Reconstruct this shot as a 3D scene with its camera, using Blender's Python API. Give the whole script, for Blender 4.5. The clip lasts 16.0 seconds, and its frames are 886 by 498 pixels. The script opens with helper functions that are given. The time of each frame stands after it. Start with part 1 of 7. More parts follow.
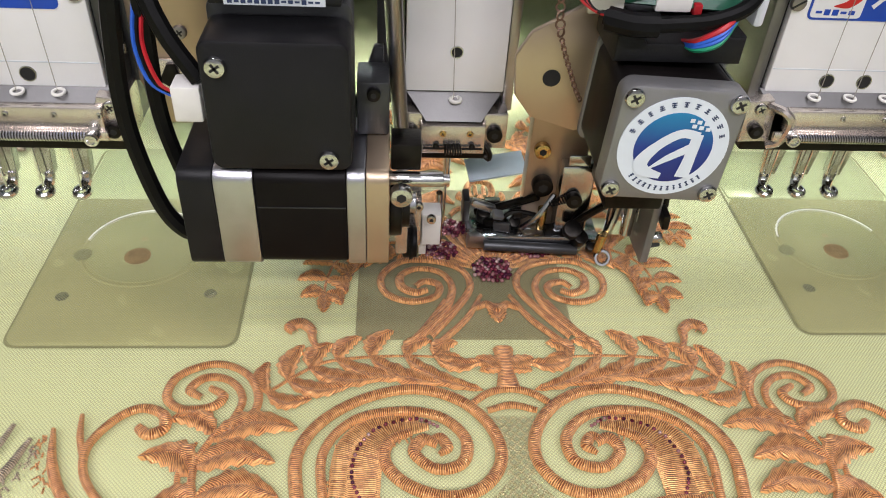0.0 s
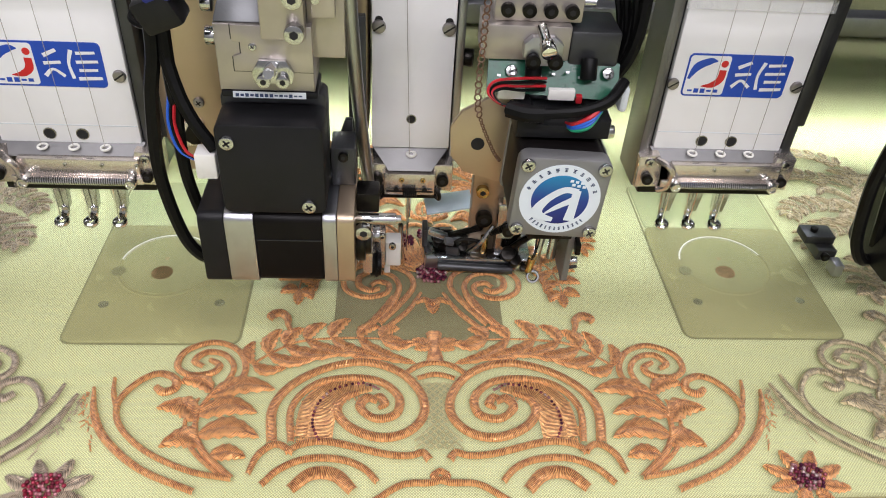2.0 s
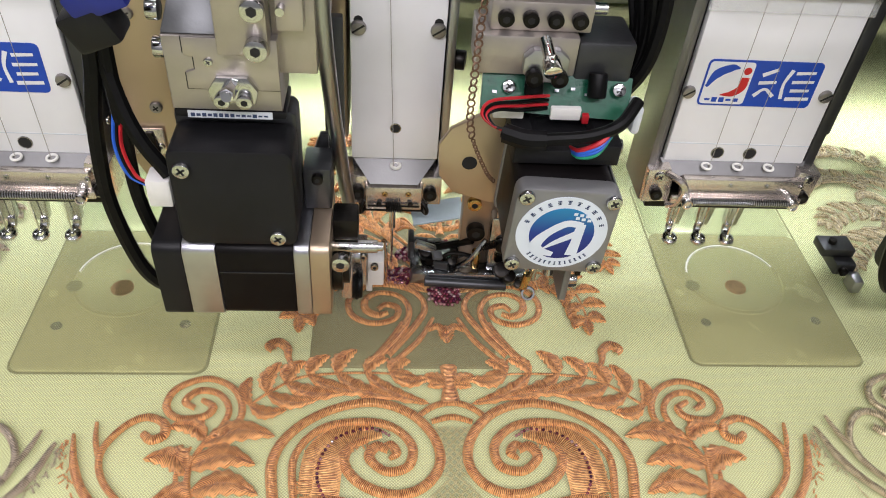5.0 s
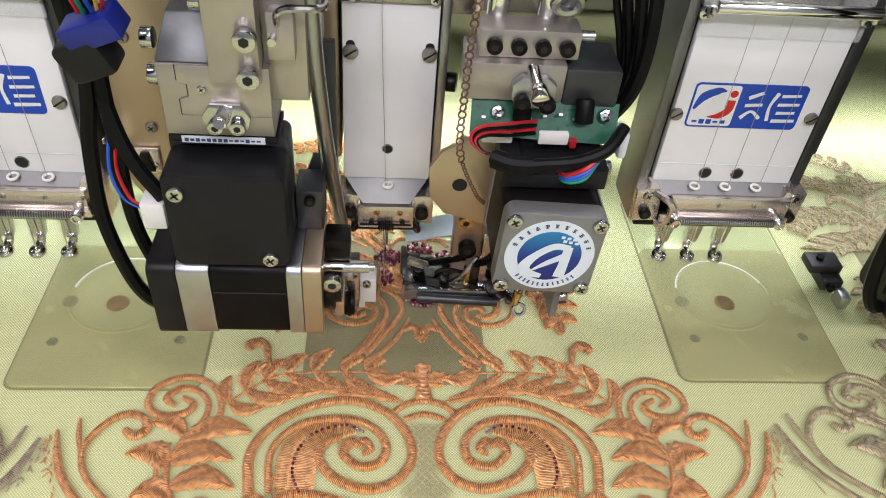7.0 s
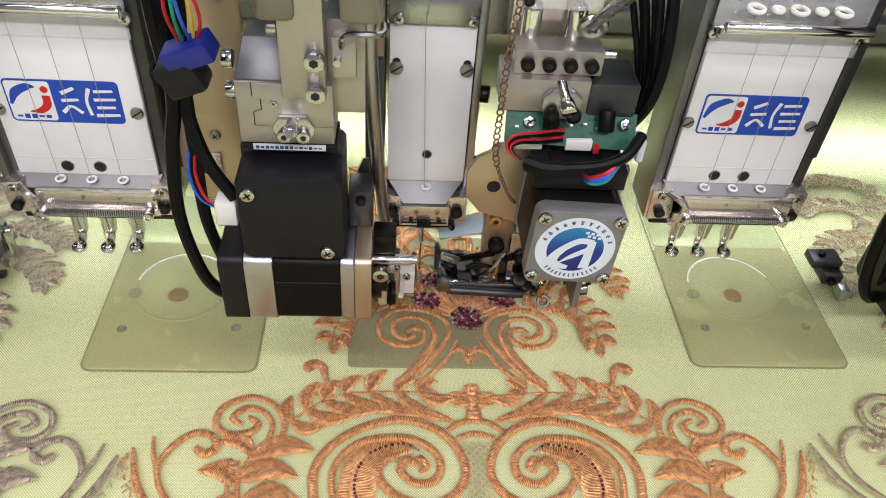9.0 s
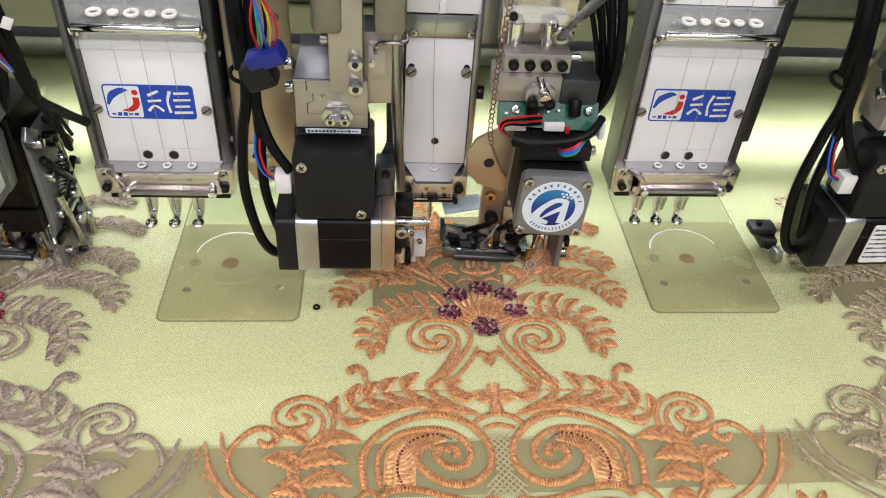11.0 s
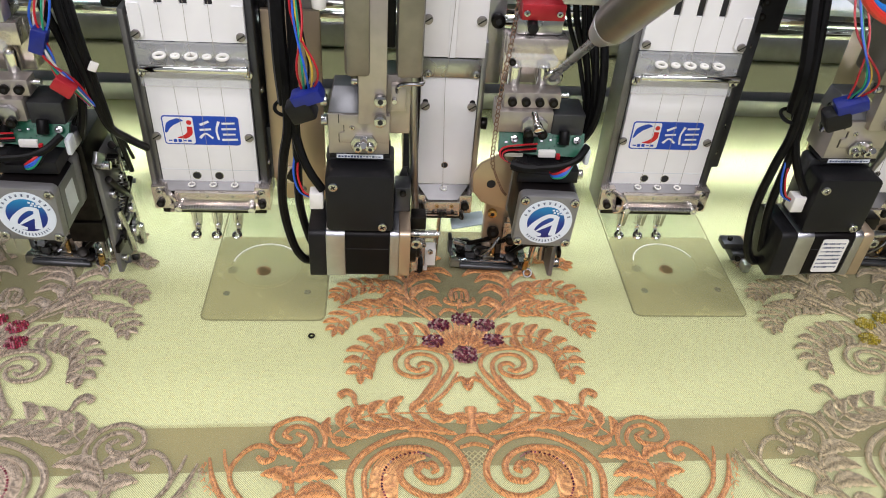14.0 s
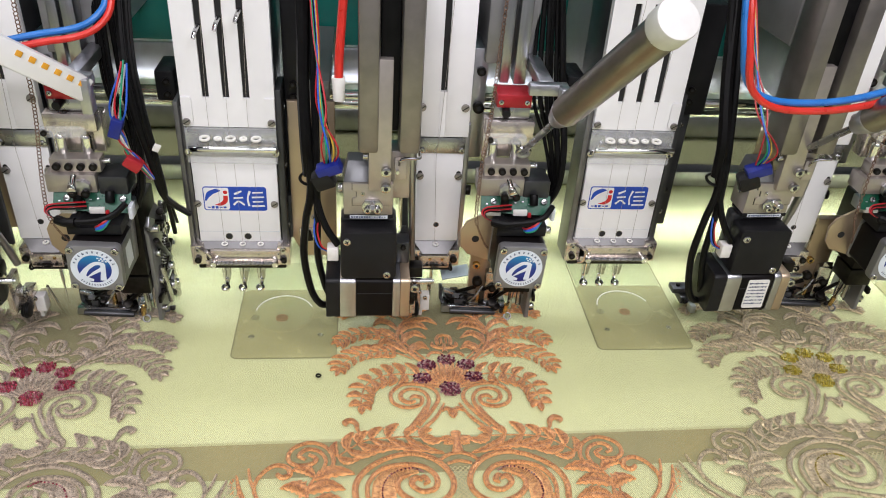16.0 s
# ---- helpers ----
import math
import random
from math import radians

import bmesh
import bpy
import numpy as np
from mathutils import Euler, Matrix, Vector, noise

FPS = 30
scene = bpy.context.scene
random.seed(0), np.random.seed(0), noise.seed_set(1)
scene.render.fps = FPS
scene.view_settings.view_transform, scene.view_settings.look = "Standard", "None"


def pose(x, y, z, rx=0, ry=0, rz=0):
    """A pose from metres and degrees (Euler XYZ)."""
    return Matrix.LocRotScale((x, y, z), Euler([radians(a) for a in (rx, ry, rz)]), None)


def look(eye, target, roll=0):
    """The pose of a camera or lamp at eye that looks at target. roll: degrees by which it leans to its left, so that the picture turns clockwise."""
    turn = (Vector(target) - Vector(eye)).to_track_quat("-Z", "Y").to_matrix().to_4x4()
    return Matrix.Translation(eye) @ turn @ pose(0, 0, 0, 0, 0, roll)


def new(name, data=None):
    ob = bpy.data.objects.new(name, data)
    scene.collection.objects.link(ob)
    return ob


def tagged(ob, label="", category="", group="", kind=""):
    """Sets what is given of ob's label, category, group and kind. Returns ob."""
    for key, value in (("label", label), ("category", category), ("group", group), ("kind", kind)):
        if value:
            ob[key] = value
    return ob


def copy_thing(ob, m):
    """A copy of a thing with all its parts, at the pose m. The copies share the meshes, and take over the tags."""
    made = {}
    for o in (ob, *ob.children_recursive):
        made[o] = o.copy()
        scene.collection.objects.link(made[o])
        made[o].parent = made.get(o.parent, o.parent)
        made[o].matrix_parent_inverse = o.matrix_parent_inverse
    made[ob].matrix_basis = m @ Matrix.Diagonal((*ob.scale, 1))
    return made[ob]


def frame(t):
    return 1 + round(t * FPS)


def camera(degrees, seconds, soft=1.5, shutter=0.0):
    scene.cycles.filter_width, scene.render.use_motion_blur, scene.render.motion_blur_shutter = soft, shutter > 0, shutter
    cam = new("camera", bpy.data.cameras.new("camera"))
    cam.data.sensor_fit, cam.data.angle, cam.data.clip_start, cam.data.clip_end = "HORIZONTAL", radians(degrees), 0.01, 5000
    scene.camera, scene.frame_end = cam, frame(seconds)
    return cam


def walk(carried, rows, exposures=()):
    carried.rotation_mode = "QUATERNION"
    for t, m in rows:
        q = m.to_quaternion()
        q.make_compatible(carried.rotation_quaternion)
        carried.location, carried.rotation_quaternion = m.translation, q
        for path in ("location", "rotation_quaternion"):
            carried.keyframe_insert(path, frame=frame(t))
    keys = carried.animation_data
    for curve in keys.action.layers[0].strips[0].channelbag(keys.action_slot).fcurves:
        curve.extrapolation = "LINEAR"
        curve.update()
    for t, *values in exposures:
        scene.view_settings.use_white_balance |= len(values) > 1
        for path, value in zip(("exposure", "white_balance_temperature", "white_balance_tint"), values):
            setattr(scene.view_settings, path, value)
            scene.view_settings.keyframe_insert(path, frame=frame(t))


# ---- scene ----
cam = camera(59.2, 16.0, soft=1.0)
PATH = [
    (0, (0.006, -0.196, 0.22), (0.146, 1.354, -1.037), 3.7),
    (0.5, (0.011, -0.208, 0.235), (0.153, 1.316, -1.052), 3.5),
    (1, (0.011, -0.231, 0.261), (0.139, 1.303, -1.016), 3.4),
    (1.5, (0.018, -0.259, 0.276), (0.139, 1.292, -0.981), 3.7),
    (2, (0.022, -0.259, 0.28), (0.154, 1.302, -0.962), 3.9),
    (2.5, (0.023, -0.252, 0.286), (0.156, 1.323, -0.939), 4.4),
    (3, (0.021, -0.252, 0.283), (0.147, 1.325, -0.94), 4.5),
    (3.5, (0.02, -0.24, 0.288), (0.134, 1.312, -0.968), 3.6),
    (4, (0.023, -0.222, 0.282), (0.153, 1.275, -1.039), 4.1),
    (6.5, (0.027, -0.207, 0.286), (0.198, 1.264, -1.057), 5.7),
    (7, (0.028, -0.209, 0.291), (0.19, 1.272, -1.044), 5.4),
    (7.5, (0.023, -0.213, 0.297), (0.18, 1.265, -1.04), 4.9),
    (8, (0.021, -0.224, 0.303), (0.167, 1.255, -1.035), 4.7),
    (8.5, (0.017, -0.232, 0.309), (0.152, 1.253, -1.025), 4.7),
    (9, (0.014, -0.238, 0.312), (0.149, 1.249, -1.019), 4.7),
    (9.5, (0.012, -0.255, 0.315), (0.16, 1.236, -1.01), 4.8),
    (12, (-0.007, -0.368, 0.373), (0.152, 1.172, -0.893), 3.9),
    (12.5, (-0.007, -0.377, 0.381), (0.147, 1.159, -0.89), 3.7),
    (13, (-0.008, -0.38, 0.384), (0.144, 1.166, -0.875), 3.8),
    (13.5, (-0.013, -0.385, 0.381), (0.139, 1.169, -0.869), 4.0),
    (14, (-0.012, -0.389, 0.387), (0.144, 1.172, -0.853), 4.3),
    (14.5, (-0.012, -0.402, 0.392), (0.143, 1.174, -0.83), 4.4),
    (15, (-0.019, -0.42, 0.404), (0.149, 1.17, -0.798), 4.6),
    (15.5, (-0.021, -0.451, 0.417), (0.162, 1.163, -0.75), 4.6),
    (16, (-0.031, -0.485, 0.433), (0.176, 1.183, -0.65), 4.1),
]
walk(cam, [(t, look(eye, target, roll)) for t, eye, target, roll in PATH])

# ---------------------------------------------------------------- light
PITCH = 0.315
world = bpy.data.worlds.new("hall_air")
scene.world = world
world.use_nodes = True
world.node_tree.nodes["Background"].inputs[0].default_value = (0.85, 0.93, 1.0, 1)
world.node_tree.nodes["Background"].inputs[1].default_value = 0.25


def area_lamp(name, p, target, sx, sy, watts, color, spread=180):
    d = bpy.data.lights.new(name, "AREA")
    d.shape, d.size, d.size_y, d.energy, d.color = "RECTANGLE", sx, sy, watts, color
    d.spread = radians(spread)
    ob = new(name, d)
    ob.matrix_world = look(p, target)
    return ob


# ceiling tubes of the hall, and the working light bar behind the heads
for lx, ly, watts in ((-1.1, -1.1, 25), (1.1, -1.1, 25), (-0.9, -2.6, 70), (0.9, -2.6, 70), (0.0, 0.9, 20)):
    area_lamp("ceiling_tube_light", (lx, ly, 2.72), (lx, ly, 0), 1.5, 0.25, watts, (0.965, 0.922, 1.0))
area_lamp("work_light_bar", (0, 0.206, 0.1905), (0, 0.200, 0), 2.6, 0.018, 5.8, (0.87, 0.91, 1.0), 78)


# ---------------------------------------------------------------- materials
def nodes_of(name):
    m = bpy.data.materials.new(name)
    m.use_nodes = True
    nt = m.node_tree
    return m, nt, nt.nodes["Principled BSDF"], nt.nodes["Material Output"]


def mat(name, color, rough=0.5, metal=0.0, vary=0.12, scale=60.0, bump=0.05, fine=900.0, coat=0.0, spec=0.5, dirt=None):
    """A surface with a coarse and a fine variation of colour and gloss, and a fine relief."""
    m, nt, bsdf, out = nodes_of(name)
    tc = nt.nodes.new("ShaderNodeTexCoord")
    big = nt.nodes.new("ShaderNodeTexNoise")
    big.inputs["Scale"].default_value, big.inputs["Detail"].default_value = scale, 4
    small = nt.nodes.new("ShaderNodeTexNoise")
    small.inputs["Scale"].default_value, small.inputs["Detail"].default_value = fine, 2
    nt.links.new(tc.outputs["Object"], big.inputs["Vector"])
    nt.links.new(tc.outputs["Object"], small.inputs["Vector"])
    ramp = nt.nodes.new("ShaderNodeValToRGB")
    lo = [c * (1 - vary) for c in color] if dirt is None else dirt
    hi = [min(1, c * (1 + vary * 0.6)) for c in color]
    ramp.color_ramp.elements[0].color, ramp.color_ramp.elements[1].color = (*lo, 1), (*hi, 1)
    ramp.color_ramp.elements[0].position, ramp.color_ramp.elements[1].position = 0.3, 0.62
    nt.links.new(big.outputs["Fac"], ramp.inputs["Fac"])
    nt.links.new(ramp.outputs["Color"], bsdf.inputs["Base Color"])
    mr = nt.nodes.new("ShaderNodeMapRange")
    mr.inputs["To Min"].default_value, mr.inputs["To Max"].default_value = max(0.03, rough * 0.75), min(1, rough * 1.25)
    nt.links.new(big.outputs["Fac"], mr.inputs["Value"])
    nt.links.new(mr.outputs["Result"], bsdf.inputs["Roughness"])
    bsdf.inputs["Metallic"].default_value = metal
    bsdf.inputs["Coat Weight"].default_value = coat
    bsdf.inputs["Specular IOR Level"].default_value = spec
    if bump:
        b = nt.nodes.new("ShaderNodeBump")
        b.inputs["Strength"].default_value, b.inputs["Distance"].default_value = bump, 0.0006
        nt.links.new(small.outputs["Fac"], b.inputs["Height"])
        nt.links.new(b.outputs["Normal"], bsdf.inputs["Normal"])
    return m


def brushed(name, color, rough, axis_scale, bump=0.1):
    """Machined metal with grain along one axis."""
    m, nt, bsdf, out = nodes_of(name)
    tc, mp, n1 = nt.nodes.new("ShaderNodeTexCoord"), nt.nodes.new("ShaderNodeMapping"), nt.nodes.new("ShaderNodeTexNoise")
    mp.inputs["Scale"].default_value = axis_scale
    n1.inputs["Scale"].default_value, n1.inputs["Detail"].default_value = 40, 5
    n2 = nt.nodes.new("ShaderNodeTexNoise")
    n2.inputs["Scale"].default_value = 45
    nt.links.new(tc.outputs["Object"], mp.inputs["Vector"])
    nt.links.new(mp.outputs["Vector"], n1.inputs["Vector"])
    nt.links.new(tc.outputs["Object"], n2.inputs["Vector"])
    ramp = nt.nodes.new("ShaderNodeValToRGB")
    ramp.color_ramp.elements[0].color = (*[c * 0.75 for c in color], 1)
    ramp.color_ramp.elements[1].color = (*[min(1, c * 1.1) for c in color], 1)
    nt.links.new(n1.outputs["Fac"], ramp.inputs["Fac"])
    nt.links.new(ramp.outputs["Color"], bsdf.inputs["Base Color"])
    mr = nt.nodes.new("ShaderNodeMapRange")
    mr.inputs["To Min"].default_value, mr.inputs["To Max"].default_value = rough * 0.7, rough * 1.35
    nt.links.new(n2.outputs["Fac"], mr.inputs["Value"])
    nt.links.new(mr.outputs["Result"], bsdf.inputs["Roughness"])
    bsdf.inputs["Metallic"].default_value = 1
    b = nt.nodes.new("ShaderNodeBump")
    b.inputs["Strength"].default_value, b.inputs["Distance"].default_value = bump, 0.0003
    nt.links.new(n1.outputs["Fac"], b.inputs["Height"])
    nt.links.new(b.outputs["Normal"], bsdf.inputs["Normal"])
    return m


WHITE = mat("white_cover_paint", (0.84, 0.84, 0.84), 0.32, vary=0.05, scale=25, bump=0.04)
STEEL = brushed("ground_steel", (0.48, 0.49, 0.51), 0.26, (1, 14, 14))
STEEL_V = brushed("drawn_steel", (0.40, 0.41, 0.43), 0.32, (14, 14, 1))
NICKEL = mat("nickel_plate", (0.54, 0.54, 0.545), 0.16, 1.0, vary=0.1, scale=80, bump=0.03)
CHROME = mat("chrome", (0.82, 0.82, 0.82), 0.07, 1.0, vary=0.05, scale=60, bump=0.01)
SATIN = mat("satin_aluminium", (0.51, 0.515, 0.55), 0.34, 1.0, vary=0.1, scale=70, bump=0.15, fine=2500)
RAIL = mat("grey_slide_steel", (0.24, 0.22, 0.20), 0.34, 0.75, vary=0.15, scale=60, bump=0.12, fine=2500)
PLATED = mat("warm_nickel_plate", (0.45, 0.41, 0.375), 0.36, 0.75, vary=0.1, scale=70, bump=0.12, fine=2500)
PALE_NICKEL = mat("pale_nickel_plate", (0.66, 0.60, 0.55), 0.24, 0.85, vary=0.1, scale=80, bump=0.05)
SCREW_GREY = mat("grey_zinc_screw", (0.33, 0.31, 0.30), 0.36, 0.85, vary=0.15, scale=150, bump=0.08)
BARREL = mat("dull_aluminium_tube", (0.29, 0.265, 0.235), 0.32, 1.0, vary=0.1, scale=70, bump=0.1)
TAN = mat("champagne_anodised_plate", (0.50, 0.395, 0.285), 0.36, 0.8, vary=0.06, scale=40, bump=0.05)
GREYCAST = mat("grey_cast_housing", (0.235, 0.235, 0.235), 0.42, 0.5, vary=0.1, scale=60, bump=0.2, fine=1800)
GREYDK = mat("dark_grey_metal", (0.07, 0.072, 0.075), 0.4, 0.7, vary=0.15, scale=60, bump=0.1)
BLACK = mat("black_moulded_plastic", (0.010, 0.010, 0.011), 0.42, vary=0.25, scale=40, bump=0.12, fine=2200, spec=0.22)
BLACKGL = mat("black_laminations", (0.006, 0.005, 0.005), 0.4, vary=0.3, scale=50, bump=0.05, spec=0.12)
RUBBER = mat("black_cable_sheath", (0.004, 0.004, 0.004), 0.42, vary=0.3, scale=120, bump=0.1, spec=0.15)
DARKOX = mat("black_oxide_steel", (0.022, 0.02, 0.018), 0.35, 0.9, vary=0.3, scale=150, bump=0.1)
BRASS = mat("brass", (0.62, 0.42, 0.16), 0.25, 1.0, vary=0.15, scale=90)
PCB = mat("green_circuit_board", (0.006, 0.085, 0.045), 0.3, vary=0.25, scale=300, bump=0.1)
NYLON = mat("white_nylon", (0.75, 0.74, 0.70), 0.45, vary=0.06, scale=100, spec=0.4)
CERAMIC = mat("white_ceramic", (0.83, 0.82, 0.76), 0.2, vary=0.05, scale=100)
BLUEP = mat("blue_plastic", (0.005, 0.015, 0.19), 0.4, vary=0.2, scale=100)
W_RED = mat("red_wire", (0.42, 0.012, 0.02), 0.4, vary=0.2, scale=200)
W_BLUE = mat("blue_wire", (0.02, 0.10, 0.5), 0.4, vary=0.2, scale=200)
W_GREEN = mat("green_wire", (0.01, 0.25, 0.13), 0.4, vary=0.2, scale=200)
W_YELLOW = mat("yellow_wire", (0.6, 0.4, 0.05), 0.4, vary=0.2, scale=200)
W_WHITE = mat("white_wire", (0.6, 0.6, 0.58), 0.45, vary=0.1, scale=200)
HOSE_R = mat("red_air_hose", (0.60, 0.03, 0.02), 0.3, vary=0.1, scale=100)
HOSE_B = mat("blue_air_hose", (0.02, 0.16, 0.5), 0.3, vary=0.1, scale=100)
RED = mat("red_anodised_block", (0.42, 0.02, 0.03), 0.35, 0.3, vary=0.1, scale=100)
LOGO_BLUE = mat("logo_blue_ink", (0.007, 0.06, 0.42), 0.35, vary=0.06, scale=100)
LOGO_WHITE = mat("logo_white_ink", (0.80, 0.81, 0.82), 0.35, vary=0.04, scale=100)
LOGO_RED = mat("logo_red_ink", (0.55, 0.012, 0.015), 0.35, vary=0.06, scale=100)
LIPSTEEL = mat("dull_polished_steel", (0.19, 0.188, 0.185), 0.45, 0.75, vary=0.15, scale=60, bump=0.1)
MIDGREY = mat("mid_grey_phosphate", (0.17, 0.175, 0.18), 0.42, 0.5, vary=0.12, scale=60, bump=0.1)
REFLECTION_BLUE = mat("bluish_reflection_paint", (0.62, 0.73, 0.78), 0.15, vary=0.08, scale=120)
STICKER = mat("sticker_white_vinyl", (0.66, 0.72, 0.78), 0.35, vary=0.05, scale=90)
STICKER_GREY = mat("sticker_pale_ink", (0.62, 0.66, 0.70), 0.35, vary=0.08, scale=120)
INK = mat("dark_printing_ink", (0.03, 0.05, 0.12), 0.5, vary=0.1, scale=100)
TEAL = mat("teal_machine_enamel", (0.005, 0.12, 0.095), 0.3, vary=0.1, scale=12, bump=0.03, coat=0.2)
TABLE = mat("pale_table_laminate", (0.855, 0.88, 0.63), 0.3, vary=0.05, scale=9, bump=0.05, fine=300)
UNDER = mat("dull_metal_trough", (0.31, 0.235, 0.10), 0.5, 0.0, vary=0.2, scale=20)
PLATE = mat("needle_plate_steel", (0.52, 0.49, 0.265), 0.26, 0.15, vary=0.1, scale=30, bump=0.03)
PLATE_MID = mat("polished_inlay_steel", (0.56, 0.55, 0.32), 0.22, 0.25, vary=0.08, scale=60, bump=0.02)
PLATE_PALE = mat("pale_plate_enamel", (0.64, 0.70, 0.47), 0.22, 0.1, vary=0.06, scale=25, bump=0.03)
PLATE_DK = mat("plate_inlay", (0.20, 0.145, 0.075), 0.4, 0.2, vary=0.1, scale=60)
HOLE = mat("dark_hole", (0.01, 0.01, 0.01), 0.7, vary=0.2)
BACKDROP_GREY = mat("pale_backdrop_grey", (0.54, 0.59, 0.65), 0.4, vary=0.06, scale=8, bump=0.03)
WALLM = mat("hall_wall_paint", (0.38, 0.385, 0.38), 0.7, vary=0.08, scale=2)
FLOORM = mat("hall_floor_epoxy", (0.22, 0.25, 0.23), 0.4, vary=0.15, scale=2)


def glass_beads(name, colors):
    """Glass beads: the colour changes from bead to bead, the palest standing in for sparkle."""
    m, nt, bsdf, out = nodes_of(name)
    g, ramp = nt.nodes.new("ShaderNodeNewGeometry"), nt.nodes.new("ShaderNodeValToRGB")
    ramp.color_ramp.interpolation = "CONSTANT"
    for i, c in enumerate(colors):
        e = ramp.color_ramp.elements[i] if i < 2 else ramp.color_ramp.elements.new(i / len(colors))
        e.position, e.color = i / len(colors), (*c, 1)
    nt.links.new(g.outputs["Random Per Island"], ramp.inputs["Fac"])
    nt.links.new(ramp.outputs["Color"], bsdf.inputs["Base Color"])
    bsdf.inputs["Roughness"].default_value, bsdf.inputs["Metallic"].default_value = 0.13, 0.45
    return m


BEAD_P = glass_beads("purple_glass_beads", [(0.13, 0.018, 0.035), (0.21, 0.03, 0.06), (0.30, 0.07, 0.10), (0.09, 0.014, 0.045), (0.62, 0.45, 0.43), (0.19, 0.04, 0.07), (0.48, 0.24, 0.24)])
BEAD_R = glass_beads("red_glass_beads", [(0.30, 0.02, 0.045), (0.44, 0.05, 0.09), (0.50, 0.22, 0.24), (0.18, 0.02, 0.04), (0.40, 0.09, 0.14)])
BEAD_Y = glass_beads("yellow_glass_beads", [(0.46, 0.36, 0.03), (0.58, 0.49, 0.10), (0.28, 0.22, 0.02), (0.68, 0.60, 0.25), (0.50, 0.40, 0.05)])


def label_gradient(name, low, mid, high):
    """Printed ink that runs from a dark foot to a paler top."""
    m, nt, bsdf, out = nodes_of(name)
    tc, sep, ramp = nt.nodes.new("ShaderNodeTexCoord"), nt.nodes.new("ShaderNodeSeparateXYZ"), nt.nodes.new("ShaderNodeValToRGB")
    nt.links.new(tc.outputs["Generated"], sep.inputs[0])
    nt.links.new(sep.outputs["Z"], ramp.inputs["Fac"])
    ramp.color_ramp.elements[0].color, ramp.color_ramp.elements[1].color = (*low, 1), (*high, 1)
    e = ramp.color_ramp.elements.new(0.5)
    e.color = (*mid, 1)
    nt.links.new(ramp.outputs["Color"], bsdf.inputs["Base Color"])
    bsdf.inputs["Roughness"].default_value = 0.28
    return m


LABEL_BLUE = label_gradient("label_blue_ink", (0.005, 0.008, 0.13), (0.004, 0.03, 0.22), (0.006, 0.20, 0.42))


def clear_plastic(name, tint=(0.9, 0.92, 0.92), alpha=0.25):
    m, nt, bsdf, out = nodes_of(name)
    bsdf.inputs["Base Color"].default_value = (*tint, 1)
    bsdf.inputs["Roughness"].default_value = 0.12
    tr, mix = nt.nodes.new("ShaderNodeBsdfTransparent"), nt.nodes.new("ShaderNodeMixShader")
    mix.inputs[0].default_value = alpha
    nt.links.new(tr.outputs[0], mix.inputs[1])
    nt.links.new(bsdf.outputs[0], mix.inputs[2])
    nt.links.new(mix.outputs[0], out.inputs["Surface"])
    return m


CLEAR = clear_plastic("clear_acrylic")
THREAD = mat("fine_thread", (0.33, 0.30, 0.26), 0.6, vary=0.2, scale=500)


def organza(name):
    """Sheer woven mesh: threads of the weave with open gaps between them."""
    m, nt, bsdf, out = nodes_of(name)
    tc = nt.nodes.new("ShaderNodeTexCoord")
    mp = nt.nodes.new("ShaderNodeMapping")
    mp.inputs["Rotation"].default_value = (0, 0, radians(45))
    nt.links.new(tc.outputs["Object"], mp.inputs["Vector"])
    waves = []
    for ax in ("X", "Y"):
        w = nt.nodes.new("ShaderNodeTexWave")
        w.wave_type, w.bands_direction, w.wave_profile = "BANDS", ax, "SIN"
        w.inputs["Scale"].default_value = 340.0
        w.inputs["Distortion"].default_value = 0.4
        w.inputs["Detail"].default_value = 0
        nt.links.new(mp.outputs["Vector"], w.inputs["Vector"])
        waves.append(w)
    mx = nt.nodes.new("ShaderNodeMath")
    mx.operation = "MAXIMUM"
    nt.links.new(waves[0].outputs["Fac"], mx.inputs[0])
    nt.links.new(waves[1].outputs["Fac"], mx.inputs[1])
    mr = nt.nodes.new("ShaderNodeMapRange")
    mr.inputs["From Min"].default_value, mr.inputs["From Max"].default_value = 0.2, 1.0
    mr.inputs["To Min"].default_value, mr.inputs["To Max"].default_value = 0.18, 0.38
    nt.links.new(mx.outputs[0], mr.inputs["Value"])
    big = nt.nodes.new("ShaderNodeTexNoise")
    big.inputs["Scale"].default_value, big.inputs["Detail"].default_value = 14, 5
    nt.links.new(tc.outputs["Object"], big.inputs["Vector"])
    ramp = nt.nodes.new("ShaderNodeValToRGB")
    ramp.color_ramp.elements[0].color, ramp.color_ramp.elements[1].color = (0.57, 0.57, 0.31, 1), (0.64, 0.64, 0.37, 1)
    ramp.color_ramp.elements[0].position, ramp.color_ramp.elements[1].position = 0.35, 0.65
    nt.links.new(big.outputs["Fac"], ramp.inputs["Fac"])
    nt.links.new(ramp.outputs["Color"], bsdf.inputs["Base Color"])
    bsdf.inputs["Roughness"].default_value = 0.42
    bsdf.inputs["Sheen Weight"].default_value = 0.25
    tr, mix = nt.nodes.new("ShaderNodeBsdfTransparent"), nt.nodes.new("ShaderNodeMixShader")
    tr.inputs[0].default_value = (0.94, 0.95, 0.82, 1)
    nt.links.new(mr.outputs["Result"], mix.inputs[0])
    nt.links.new(tr.outputs[0], mix.inputs[1])
    nt.links.new(bsdf.outputs[0], mix.inputs[2])
    nt.links.new(mix.outputs[0], out.inputs["Surface"])
    return m


